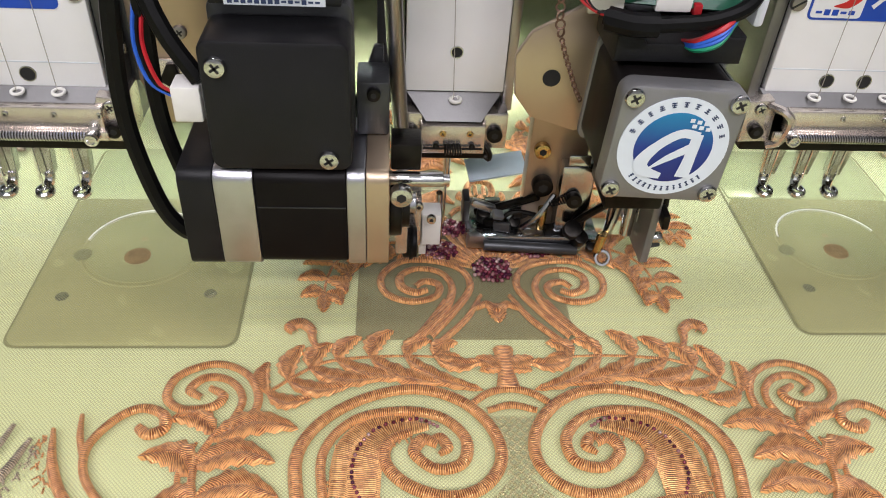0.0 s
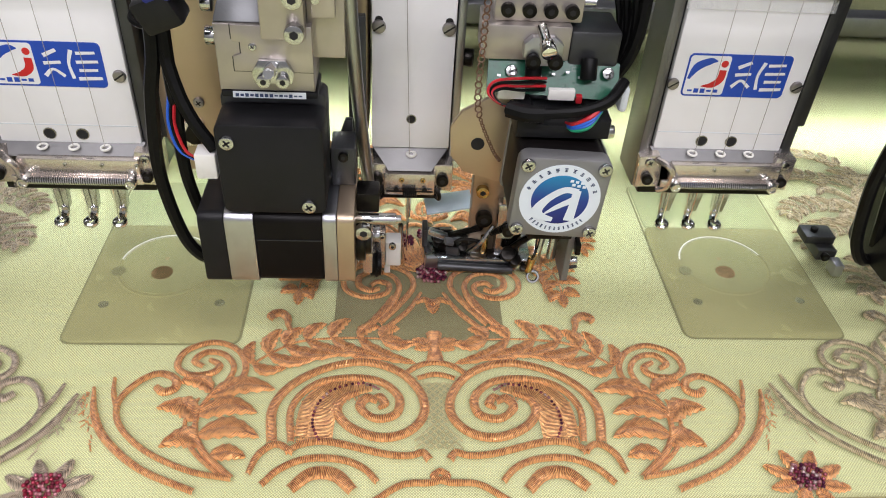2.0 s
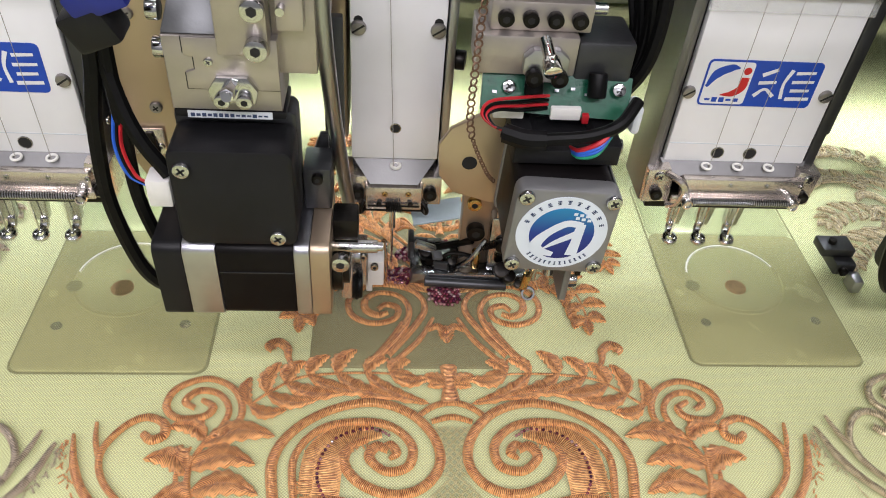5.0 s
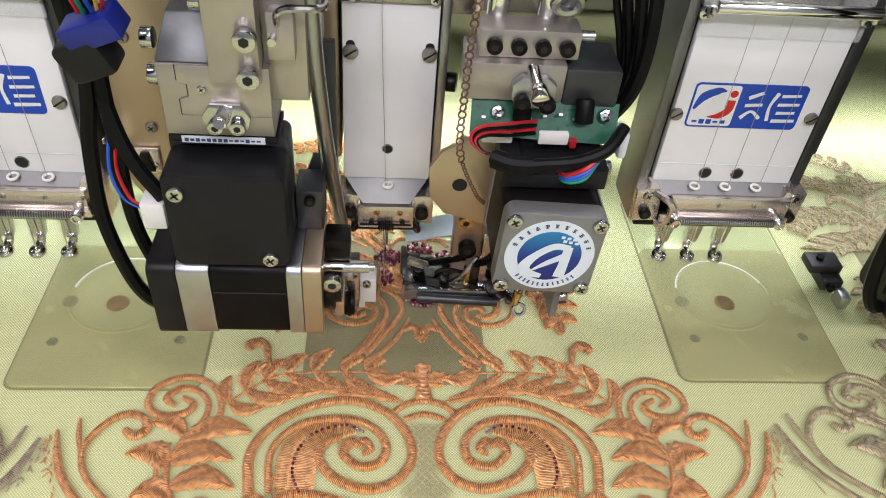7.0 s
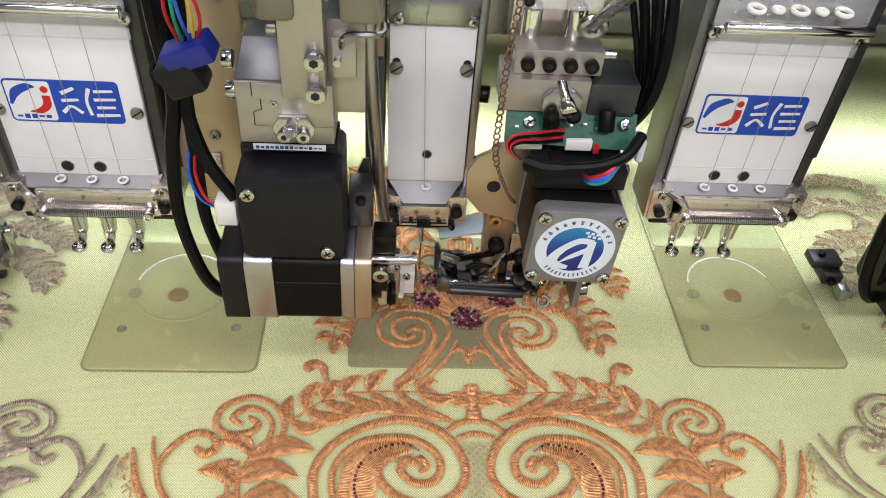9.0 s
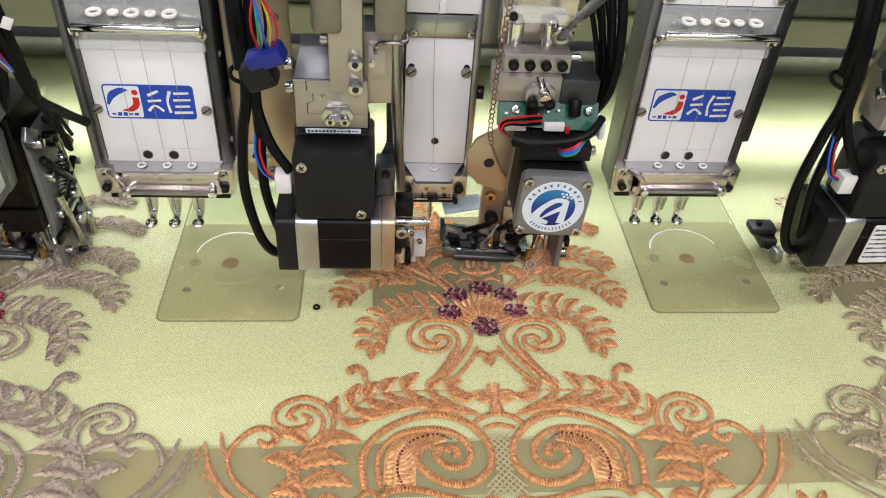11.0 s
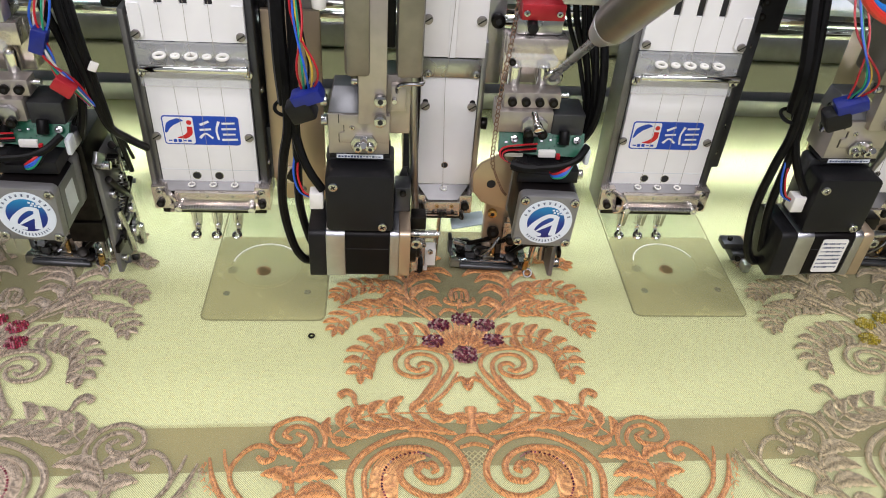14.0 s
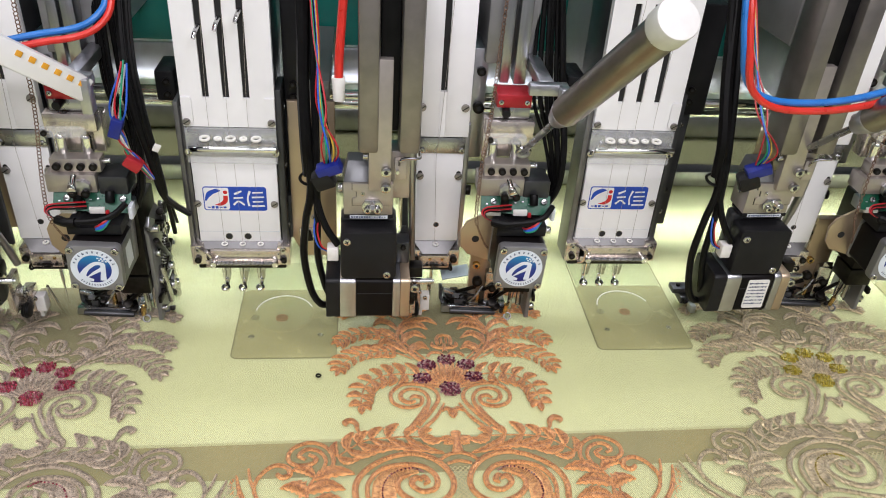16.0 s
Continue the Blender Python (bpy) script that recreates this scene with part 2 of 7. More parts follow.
def satin_thread(name, dark, light, pitch=0.00075):
    """Satin stitch: close threads that run across each stroke, from the UV's run along it."""
    m, nt, bsdf, out = nodes_of(name)
    uv = nt.nodes.new("ShaderNodeTexCoord")
    w = nt.nodes.new("ShaderNodeTexWave")
    w.wave_type, w.bands_direction, w.wave_profile = "BANDS", "X", "SIN"
    w.inputs["Scale"].default_value = 0.314 / (pitch * 1.0)
    w.inputs["Distortion"].default_value, w.inputs["Detail"].default_value, w.inputs["Detail Scale"].default_value = 2.6, 3, 0.6
    nt.links.new(uv.outputs["UV"], w.inputs["Vector"])
    mp = nt.nodes.new("ShaderNodeMapping")
    mp.inputs["Scale"].default_value = (1100, 60, 1)
    nt.links.new(uv.outputs["UV"], mp.inputs["Vector"])
    n = nt.nodes.new("ShaderNodeTexNoise")
    n.inputs["Scale"].default_value, n.inputs["Detail"].default_value = 1.0, 3
    nt.links.new(mp.outputs["Vector"], n.inputs["Vector"])
    add = nt.nodes.new("ShaderNodeMath")
    add.operation = "MULTIPLY_ADD"
    add.inputs[1].default_value = 0.46
    nt.links.new(w.outputs["Fac"], add.inputs[0])
    sc = nt.nodes.new("ShaderNodeMath")
    sc.operation, sc.inputs[1].default_value = "MULTIPLY", 0.80
    nt.links.new(n.outputs["Fac"], sc.inputs[0])
    nt.links.new(sc.outputs[0], add.inputs[2])
    tone = nt.nodes.new("ShaderNodeTexNoise")
    tone.inputs["Scale"].default_value, tone.inputs["Detail"].default_value = 480.0, 4
    nt.links.new(uv.outputs["Object"], tone.inputs["Vector"])
    spread = nt.nodes.new("ShaderNodeMapRange")
    spread.inputs["From Min"].default_value, spread.inputs["From Max"].default_value = 0.3, 0.7
    spread.inputs["To Min"].default_value, spread.inputs["To Max"].default_value = -0.19, 0.19
    nt.links.new(tone.outputs["Fac"], spread.inputs["Value"])
    both = nt.nodes.new("ShaderNodeMath")
    both.operation = "ADD"
    # edges lightened, filling darkened: the relief of a raised cord painted into the colour
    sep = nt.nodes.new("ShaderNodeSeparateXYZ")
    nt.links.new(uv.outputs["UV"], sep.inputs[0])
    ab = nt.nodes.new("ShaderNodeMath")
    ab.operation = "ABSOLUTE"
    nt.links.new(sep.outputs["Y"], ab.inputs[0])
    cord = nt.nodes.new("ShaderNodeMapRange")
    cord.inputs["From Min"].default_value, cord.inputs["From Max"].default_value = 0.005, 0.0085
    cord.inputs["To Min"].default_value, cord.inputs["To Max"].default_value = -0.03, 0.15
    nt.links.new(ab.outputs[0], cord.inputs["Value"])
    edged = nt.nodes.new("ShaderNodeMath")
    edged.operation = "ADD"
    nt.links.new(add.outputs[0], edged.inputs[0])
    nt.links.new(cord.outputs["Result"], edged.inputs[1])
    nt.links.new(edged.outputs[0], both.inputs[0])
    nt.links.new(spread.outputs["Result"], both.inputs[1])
    # ramp ends carry thread highlights and the shadow between threads as colour
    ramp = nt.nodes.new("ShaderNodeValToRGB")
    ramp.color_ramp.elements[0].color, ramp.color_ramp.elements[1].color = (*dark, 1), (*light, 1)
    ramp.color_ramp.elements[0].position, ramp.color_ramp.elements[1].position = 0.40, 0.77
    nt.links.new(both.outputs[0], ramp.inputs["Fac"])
    nt.links.new(ramp.outputs["Color"], bsdf.inputs["Base Color"])
    bsdf.inputs["Roughness"].default_value = 0.31
    bsdf.inputs["Metallic"].default_value = 0.4
    bsdf.inputs["Anisotropic"].default_value = 0.85
    tan = nt.nodes.new("ShaderNodeTangent")
    tan.direction_type = "UV_MAP"
    nt.links.new(tan.outputs[0], bsdf.inputs["Tangent"])
    bsdf.inputs["Sheen Weight"].default_value = 0.2
    b = nt.nodes.new("ShaderNodeBump")
    b.inputs["Strength"].default_value, b.inputs["Distance"].default_value = 1.0, 0.0005
    nt.links.new(add.outputs[0], b.inputs["Height"])
    nt.links.new(b.outputs["Normal"], bsdf.inputs["Normal"])
    return m


ORGANZA = organza("sheer_green_gold_organza")
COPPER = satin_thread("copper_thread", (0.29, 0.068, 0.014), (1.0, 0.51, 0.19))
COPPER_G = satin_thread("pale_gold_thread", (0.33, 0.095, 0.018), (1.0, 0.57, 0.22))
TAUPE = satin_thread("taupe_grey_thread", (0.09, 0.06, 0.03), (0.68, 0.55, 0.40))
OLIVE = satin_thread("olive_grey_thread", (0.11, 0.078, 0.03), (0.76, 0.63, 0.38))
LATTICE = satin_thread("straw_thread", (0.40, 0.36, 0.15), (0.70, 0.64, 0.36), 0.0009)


# ---------------------------------------------------------------- mesh helpers
ORIGIN = {}


def thing(name, p, label, category, group="", kind=""):
    ob = new(name)
    ob.empty_display_size = 0.02
    ob.location = p
    ORIGIN[ob.name] = Vector(p)
    return tagged(ob, label, category, group, kind)


def finish(bm, name, sharp=0.6):
    for f in bm.faces:
        f.smooth = True
    for e in bm.edges:
        if len(e.link_faces) == 2 and e.calc_face_angle(0) > sharp:
            e.smooth = False
    me = bpy.data.meshes.new(name)
    bm.to_mesh(me)
    bm.free()
    return me


def part(name, bm, material, parent=None, label=""):
    """One mesh object under a thing or a part; the bmesh is in the central unit's world places."""
    o = ORIGIN[parent.name] if parent is not None else Vector((0, 0, 0))
    bmesh.ops.translate(bm, verts=bm.verts[:], vec=-o)
    me = finish(bm, name)
    for m in material if isinstance(material, (list, tuple)) else (material,):
        me.materials.append(m)
    ob = new(name, me)
    ob.parent = parent
    if parent is not None:
        ORIGIN[ob.name] = o
    if label:
        tagged(ob, label)
    return ob


def B():
    return bmesh.new()


def box(bm, x0, x1, y0, y1, z0, z1, bev=0.0, seg=2):
    m = Matrix.LocRotScale(((x0 + x1) / 2, (y0 + y1) / 2, (z0 + z1) / 2), None, (x1 - x0, y1 - y0, z1 - z0))
    r = bmesh.ops.create_cube(bm, size=1, matrix=m)
    if bev:
        ed = list({e for v in r["verts"] for e in v.link_edges})
        bmesh.ops.bevel(bm, geom=ed, offset=bev, segments=seg, affect="EDGES", profile=0.5)
    return bm


def turned_box(bm, centre, size, rot, bev=0.0):
    m = Matrix.LocRotScale(centre, Euler([radians(a) for a in rot]), size)
    r = bmesh.ops.create_cube(bm, size=1, matrix=m)
    if bev:
        ed = list({e for v in r["verts"] for e in v.link_edges})
        bmesh.ops.bevel(bm, geom=ed, offset=bev, segments=2, affect="EDGES", profile=0.5)
    return bm


def cyl(bm, a, b, r, seg=20, r2=None, bev=0.0):
    a, b = Vector(a), Vector(b)
    d = b - a
    m = Matrix.Translation((a + b) / 2) @ d.to_track_quat("Z", "Y").to_matrix().to_4x4()
    g = bmesh.ops.create_cone(bm, cap_ends=True, segments=seg, radius1=r, radius2=r if r2 is None else r2, depth=d.length, matrix=m)
    if bev:
        ed = [e for e in {e for v in g["verts"] for e in v.link_edges} if any(len(f.verts) > 4 for f in e.link_faces)]
        bmesh.ops.bevel(bm, geom=ed, offset=bev, segments=2, affect="EDGES", profile=0.5)
    return bm


def spline(pts, n=6):
    """Catmull-Rom points through pts."""
    p = [Vector(q) for q in pts]
    if len(p) < 3:
        return p
    p = [2 * p[0] - p[1]] + p + [2 * p[-1] - p[-2]]
    out = []
    for i in range(1, len(p) - 2):
        for k in range(n):
            t = k / n
            a, b, c, d = p[i - 1], p[i], p[i + 1], p[i + 2]
            out.append(0.5 * (2 * b + (c - a) * t + (2 * a - 5 * b + 4 * c - d) * t * t + (3 * b - a - 3 * c + d) * t ** 3))
    out.append(p[-2])
    return out


def tube(bm, pts, r, seg=8, n=6, closed=False):
    q = spline(pts, n)
    rings, up = [], None
    for i, c in enumerate(q):
        d = (q[min(i + 1, len(q) - 1)] - q[max(i - 1, 0)]).normalized()
        if up is None:
            up = d.orthogonal().normalized()
        up = (up - d * up.dot(d)).normalized()
        s = d.cross(up)
        rings.append([bm.verts.new(c + r * (math.cos(a) * up + math.sin(a) * s)) for a in (2 * math.pi * k / seg for k in range(seg))])
    for a, b in zip(rings, rings[1:]):
        for k in range(seg):
            bm.faces.new((a[k], a[(k + 1) % seg], b[(k + 1) % seg], b[k]))
    bm.faces.new(rings[0][::-1])
    bm.faces.new(rings[-1])
    return bm


def ring(bm, c, axis, R, r, seg=20, sub=8):
    rot = Vector(axis).to_track_quat("Z", "Y").to_matrix()
    rows = []
    for i in range(seg):
        a = 2 * math.pi * i / seg
        rows.append([bm.verts.new(Vector(c) + rot @ Vector(((R + r * math.cos(b)) * math.cos(a), (R + r * math.cos(b)) * math.sin(a), r * math.sin(b)))) for b in (2 * math.pi * k / sub for k in range(sub))])
    for i in range(seg):
        a, b = rows[i], rows[(i + 1) % seg]
        for k in range(sub):
            bm.faces.new((a[k], b[k], b[(k + 1) % sub], a[(k + 1) % sub]))
    return bm


def prism(bm, poly, y0, y1, bev=0.0):
    """A plate: a polygon of (x, z) corners from y0 to y1."""
    lo = [bm.verts.new((x, y0, z)) for x, z in poly]
    hi = [bm.verts.new((x, y1, z)) for x, z in poly]
    n = len(poly)
    fs = [bm.faces.new(lo), bm.faces.new(hi[::-1])]
    for i in range(n):
        fs.append(bm.faces.new((lo[i], hi[i], hi[(i + 1) % n], lo[(i + 1) % n])))
    bmesh.ops.recalc_face_normals(bm, faces=fs)
    if bev:
        ed = list({e for f in fs[:2] for e in f.edges})
        bmesh.ops.bevel(bm, geom=ed, offset=bev, segments=2, affect="EDGES", profile=0.5)
    return bm


def round_rect(x0, x1, z0, z1, r, n=5):
    out = []
    for cx, cz, a0 in ((x1 - r, z1 - r, 0), (x0 + r, z1 - r, 90), (x0 + r, z0 + r, 180), (x1 - r, z0 + r, 270)):
        for k in range(n + 1):
            a = radians(a0 + 90 * k / n)
            out.append((cx + r * math.cos(a), cz + r * math.sin(a)))
    return out


def spring(bm, a, b, R, r, turns, seg=6):
    a, b = Vector(a), Vector(b)
    d = b - a
    q = d.to_track_quat("Z", "Y").to_matrix()
    n = int(turns * 8)
    pts = [a + d * (i / n) + q @ Vector((R * math.cos(i * math.pi / 4), R * math.sin(i * math.pi / 4), 0)) for i in range(n + 1)]
    return tube(bm, pts, r, seg, 1)


SCREWS = {}


def screw(parent, p, r, kind="slot", axis=(0, -1, 0), material=None, name="screw"):
    """A screw whose head looks along axis: slot, cross or socket. Heads of one size share their mesh."""
    material = material or (SCREW_GREY if kind == "slot" else NICKEL)
    key = (round(r * 1e5), kind, material.name)
    if key not in SCREWS:
        bm = B()
        if kind == "socket":
            cyl(bm, (0, 0, 0), (0, 0, r * 1.1), r, 18, bev=r * 0.12)
            cyl(bm, (0, 0, r * 1.05), (0, 0, r * 1.13), r * 0.47, 6)
        else:
            cyl(bm, (0, 0, 0), (0, 0, r * 0.5), r, 18, r * 0.86, bev=r * 0.1)
            ang = 0.6
            for k in range(1 if kind == "slot" else 2):
                turn = Matrix.Rotation(ang + k * math.pi / 2, 4, "Z")
                L = 1.75 if kind == "slot" else 1.0
                bmesh.ops.create_cube(bm, size=1, matrix=turn @ Matrix.LocRotScale((0, 0, r * 0.49), None, (r * L, r * 0.24, r * 0.1)))
        me = finish(bm, "screw_head")
        me.materials.append(material)
        me.materials.append(HOLE)
        hz = r * (0.49 if kind != "socket" else 1.09)
        for pl in me.polygons:
            c = pl.center
            if kind == "socket" and len(pl.vertices) in (4, 6) and c.z > r * 1.04 and Vector((c.x, c.y)).length < r * 0.48 and abs(max((me.vertices[v].co.xy.length for v in pl.vertices)) - r * 0.47) < r * 0.02:
                pl.material_index = 1
            if kind != "socket" and all(abs(abs(me.vertices[v].co.z - hz) - r * 0.05) < 1e-7 for v in pl.vertices) and c.z > hz:
                pl.material_index = 1
        SCREWS[key] = me
    ob = new(name, SCREWS[key])
    o = ORIGIN[parent.name]
    ob.matrix_basis = Matrix.Translation(Vector(p) - o) @ Vector(axis).to_track_quat("Z", "Y").to_matrix().to_4x4()
    ob.parent = parent
    return ob


# ---------------------------------------------------------------- the hall and the table
def slab(name, b, material, label, category, kind="structure"):
    bm = B()
    box(bm, *b)
    return tagged(part(name, bm, material), label, category, kind=kind)


slab("floor", (-4, 4, -3.5, 4.5, -0.95, -0.85), FLOORM, "grey green epoxy floor of the workshop", "floor")
slab("ceiling", (-4, 4, -3.5, 4.5, 2.8, 2.9), WALLM, "plain pale ceiling of the workshop", "ceiling")
slab("wall_south", (-4, 4, -3.6, -3.5, -0.85, 2.8), WALLM, "plain pale painted wall", "wall")
slab("wall_north", (-4, 4, 4.5, 4.6, -0.85, 2.8), WALLM, "plain pale painted wall", "wall")
slab("wall_west", (-4.1, -4, -3.5, 4.5, -0.85, 2.8), WALLM, "plain pale painted wall", "wall")
slab("wall_east", (4, 4.1, -3.5, 4.5, -0.85, 2.8), WALLM, "plain pale painted wall", "wall")

# table: a back board and a front board with a trough between them, on a frame
table = thing("machine_table", (0, 0, -0.85), "pale green laminate machine table under the cloth", "table")
for nm, y0, y1 in (("back_board", -0.0745, 0.72), ("front_board", -0.62, -0.109)):
    bm = B()
    box(bm, -1.7, 1.7, y0, y1, -0.022, 0.0, 0.001)
    part(nm, bm, TABLE, table)
bm = B()
box(bm, -1.7, 1.7, -0.1085, -0.075, -0.03, -0.0025)
part("trough", bm, UNDER, table, "dull metal strip sunk between the boards")
for x in (-1.6, 1.6):
    for y in (-0.55, 0.65):
        bm = B()
        box(bm, x - 0.03, x + 0.03, y - 0.03, y + 0.03, -0.85, -0.0225, 0.004)
        part("leg", bm, GREYDK, table)
table.rotation_euler.z = radians(1.05)


UNDERHOLE = mat("worn_brown_insert", (0.42, 0.30, 0.17), 0.5, vary=0.3, scale=200)
SEAM = mat("plate_seam", (0.19, 0.18, 0.08), 0.6, vary=0.2, scale=200)


def flat_plate(bm, x0, x1, y0, y1, r, z0, z1, chamfer):
    """A plate with rounded corners and a chamfered upper edge."""
    out, inn = round_rect(x0, x1, y0, y1, r), round_rect(x0 + chamfer, x1 - chamfer, y0 + chamfer, y1 - chamfer, max(r - chamfer, 0.0005))
    n = len(out)
    lo = [bm.verts.new((x, y, z0)) for x, y in out]
    mid = [bm.verts.new((x, y, z1 - chamfer * 0.6)) for x, y in out]
    hi = [bm.verts.new((x, y, z1)) for x, y in inn]
    for a, b in ((lo, mid), (mid, hi)):
        for i in range(n):
            bm.faces.new((a[i], a[(i + 1) % n], b[(i + 1) % n], b[i]))
    bm.faces.new(hi)
    return bm


def needle_plate(x0, y0):
    """A needle plate with its round inlay, let into the table under each head."""
    t = thing("needle_plate", (x0, y0, 0.0), "smooth needle plate with a round inlay, set in the table", "plate", "needle plates")
    bm = B()
    flat_plate(bm, x0, x0 + 0.085, y0, y0 + 0.094, 0.005, 0.0002, 0.0017, 0.0009)
    part("plate", bm, PLATE, t)
    bm = B()
    flat_plate(bm, x0 + 0.001, x0 + 0.084, y0 + 0.0945, y0 + 0.139, 0.003, 0.0002, 0.0015, 0.0008)
    part("rear_plate", bm, PLATE_PALE, t, "pale rear plate behind the inlay")
    bm = B()
    a, b = round_rect(x0 - 0.0012, x0 + 0.0862, y0 - 0.0012, y0 + 0.1395, 0.006), round_rect(x0, x0 + 0.085, y0, y0 + 0.139, 0.005)
    g0 = [bm.verts.new((x, y, 0.0005)) for x, y in a]
    g1 = [bm.verts.new((x, y, 0.0005)) for x, y in b]
    for i in range(len(a)):
        bm.faces.new((g0[i], g0[(i + 1) % len(a)], g1[(i + 1) % len(a)], g1[i]))
    part("seam", bm, SEAM, t, "dark seam round the plate")
    cx, cy = x0 + 0.0385, y0 + 0.0585
    # the inlay lies in a shallow dish with a polished rim
    bm = B()
    ring(bm, (cx, cy, 0.0014), (0, 0, 1), 0.0262, 0.0008, 48, 8)
    part("inlay_rim", bm, PLATE, t, "rounded rim of the inlay")
    # white half ring added as the highlight from behind on the inlay's edge
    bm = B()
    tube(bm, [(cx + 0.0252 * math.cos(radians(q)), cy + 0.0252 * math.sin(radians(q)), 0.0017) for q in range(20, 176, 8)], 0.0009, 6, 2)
    part("inlay_arc", bm, CERAMIC, t, "white arc standing in for the highlight on the inlay rim")
    bm = B()
    cyl(bm, (cx, cy, 0.0012), (cx, cy, 0.0020), 0.0240, 44)
    part("inlay", bm, PLATE_MID, t, "round polished inlay")
    bm = B()
    cyl(bm, (x0 + 0.037, y0 + 0.051, 0.0012), (x0 + 0.037, y0 + 0.051, 0.0024), 0.0055, 24)
    part("needle_hole_insert", bm, UNDERHOLE, t, "brown needle hole insert")
    bm = B()
    cyl(bm, (x0 + 0.014, y0 + 0.052, 0.0012), (x0 + 0.014, y0 + 0.052, 0.0023), 0.0037, 20)
    part("plug", bm, SEAM, t, "dull grey plug")
    bm = B()
    cyl(bm, (x0 + 0.037, y0 + 0.063, 0.0012), (x0 + 0.037, y0 + 0.063, 0.0023), 0.0013, 14)
    part("pin_hole", bm, UNDERHOLE, t)
    for dx, dy in ((0.0135, 0.026), (0.0715, 0.028)):
        bm = B()
        cyl(bm, (x0 + dx, y0 + dy, 0.0014), (x0 + dx, y0 + dy, 0.0021), 0.0027, 16, bev=0.0003)
        part("screw", bm, NICKEL, t)
    return t


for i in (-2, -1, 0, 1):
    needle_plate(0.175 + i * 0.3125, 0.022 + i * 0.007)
for i in (-1, 0, 1):
    t = thing("centre_needle_plate", (0.037 + i * 0.3125, 0.02, 0), "dull needle plate under the narrow head", "plate", "narrow needle plates")
    bm = B()
    flat_plate(bm, -0.0065 + i * 0.3125, 0.0800 + i * 0.3125, 0.0185 + i * 0.007, 0.120 + i * 0.007, 0.003, 0.0002, 0.0014, 0.0006)
    part("plate", bm, PLATE_DK, t)

# the beam that carries the heads, and the rails before it
slab("beam", (-1.7, 1.7, 0.225, 0.42, 0.196, 0.75), TEAL, "teal enamelled steel beam of the embroidery machine", "beam")
bm = B()
box(bm, -1.7, 1.7, 0.219, 0.2245, 0.160, 0.195, 0.002)
tagged(part("beam_rail", bm, SATIN), "pale aluminium rail along the foot of the beam", "rail", kind="structure")
# added backdrop; its bluish grey stands in for bright windows behind
slab("rear_cover", (-1.7, 1.7, 0.300, 0.318, 0.105, 0.1955), BACKDROP_GREY, "pale blue-grey panel added under the beam as a backdrop", "cover")
for ry, rz, rr in ((0.15, 0.178, 0.0042), (0.2, 0.15, 0.006)):
    bm = B()
    cyl(bm, (-1.7, ry, rz), (1.7, ry, rz), rr, 24)
    tagged(part("guide_rod", bm, CHROME), "long polished steel guide rod behind the heads", "rod", kind="structure")


# ---------------------------------------------------------------- three-needle embroidery head
def bar_text(bm, x, z, w, h, y, n, seed):
    """Rows of short bars in place of small print."""
    rnd = random.Random(seed)
    step = w / n
    for i in range(n):
        k = rnd.choice((0.35, 0.6, 0.85))
        box(bm, x + i * step, x + i * step + step * 0.72, y, y + 0.00012, z + h * (1 - k) / 2, z + h * (1 + k) / 2)
    return bm


def ribbon(bm, pts, widths, y, thick=0.0001, n=6):
    """A flat printed stroke of changing width in the x-z plane."""
    q = spline([(x, 0, z) for x, z in pts], n)
    m = len(q)
    L, R = [], []
    for i, c in enumerate(q):
        d = (q[min(i + 1, m - 1)] - q[max(i - 1, 0)]).normalized()
        s = Vector((-d.z, 0, d.x))
        f = i / (m - 1) * (len(widths) - 1)
        k = min(int(f), len(widths) - 2)
        w = widths[k] + (widths[k + 1] - widths[k]) * (f - k)
        L.append(bm.verts.new((c.x + s.x * w / 2, y, c.z + s.z * w / 2)))
        R.append(bm.verts.new((c.x - s.x * w / 2, y, c.z - s.z * w / 2)))
    for i in range(m - 1):
        f = bm.faces.new((L[i], L[i + 1], R[i + 1], R[i]))
        if f.calc_area() > 0:
            f.normal_update()
            if f.normal.y > 0:
                f.normal_flip()
    return bm


def slotted(bm, xs, y0, y1, zs):
    """A sheet with upright slots: columns xs, rows zs; every second column is open in the middle row."""
    full = [(i, k) for i in range(len(xs) - 1) for k in range(3) if k != 1 or i % 2 == 0]
    grid = {(i, k, d): bm.verts.new((xs[i], (y0, y1)[d], zs[k])) for i in range(len(xs)) for k in range(4) for d in (0, 1)}
    for i, k in full:
        bm.faces.new([grid[q] for q in ((i, k, 0), (i + 1, k, 0), (i + 1, k + 1, 0), (i, k + 1, 0))])
        bm.faces.new([grid[q] for q in ((i, k, 1), (i, k + 1, 1), (i + 1, k + 1, 1), (i + 1, k, 1))])
        for di, dk, p, q in ((-1, 0, (i, k), (i, k + 1)), (1, 0, (i + 1, k + 1), (i + 1, k)), (0, -1, (i + 1, k), (i, k)), (0, 1, (i, k + 1), (i + 1, k + 1))):
            if (i + di, k + dk) not in full:
                bm.faces.new([grid[(*p, 0)], grid[(*q, 0)], grid[(*q, 1)], grid[(*p, 1)]])
    bmesh.ops.recalc_face_normals(bm, faces=bm.faces[:])
    return bm


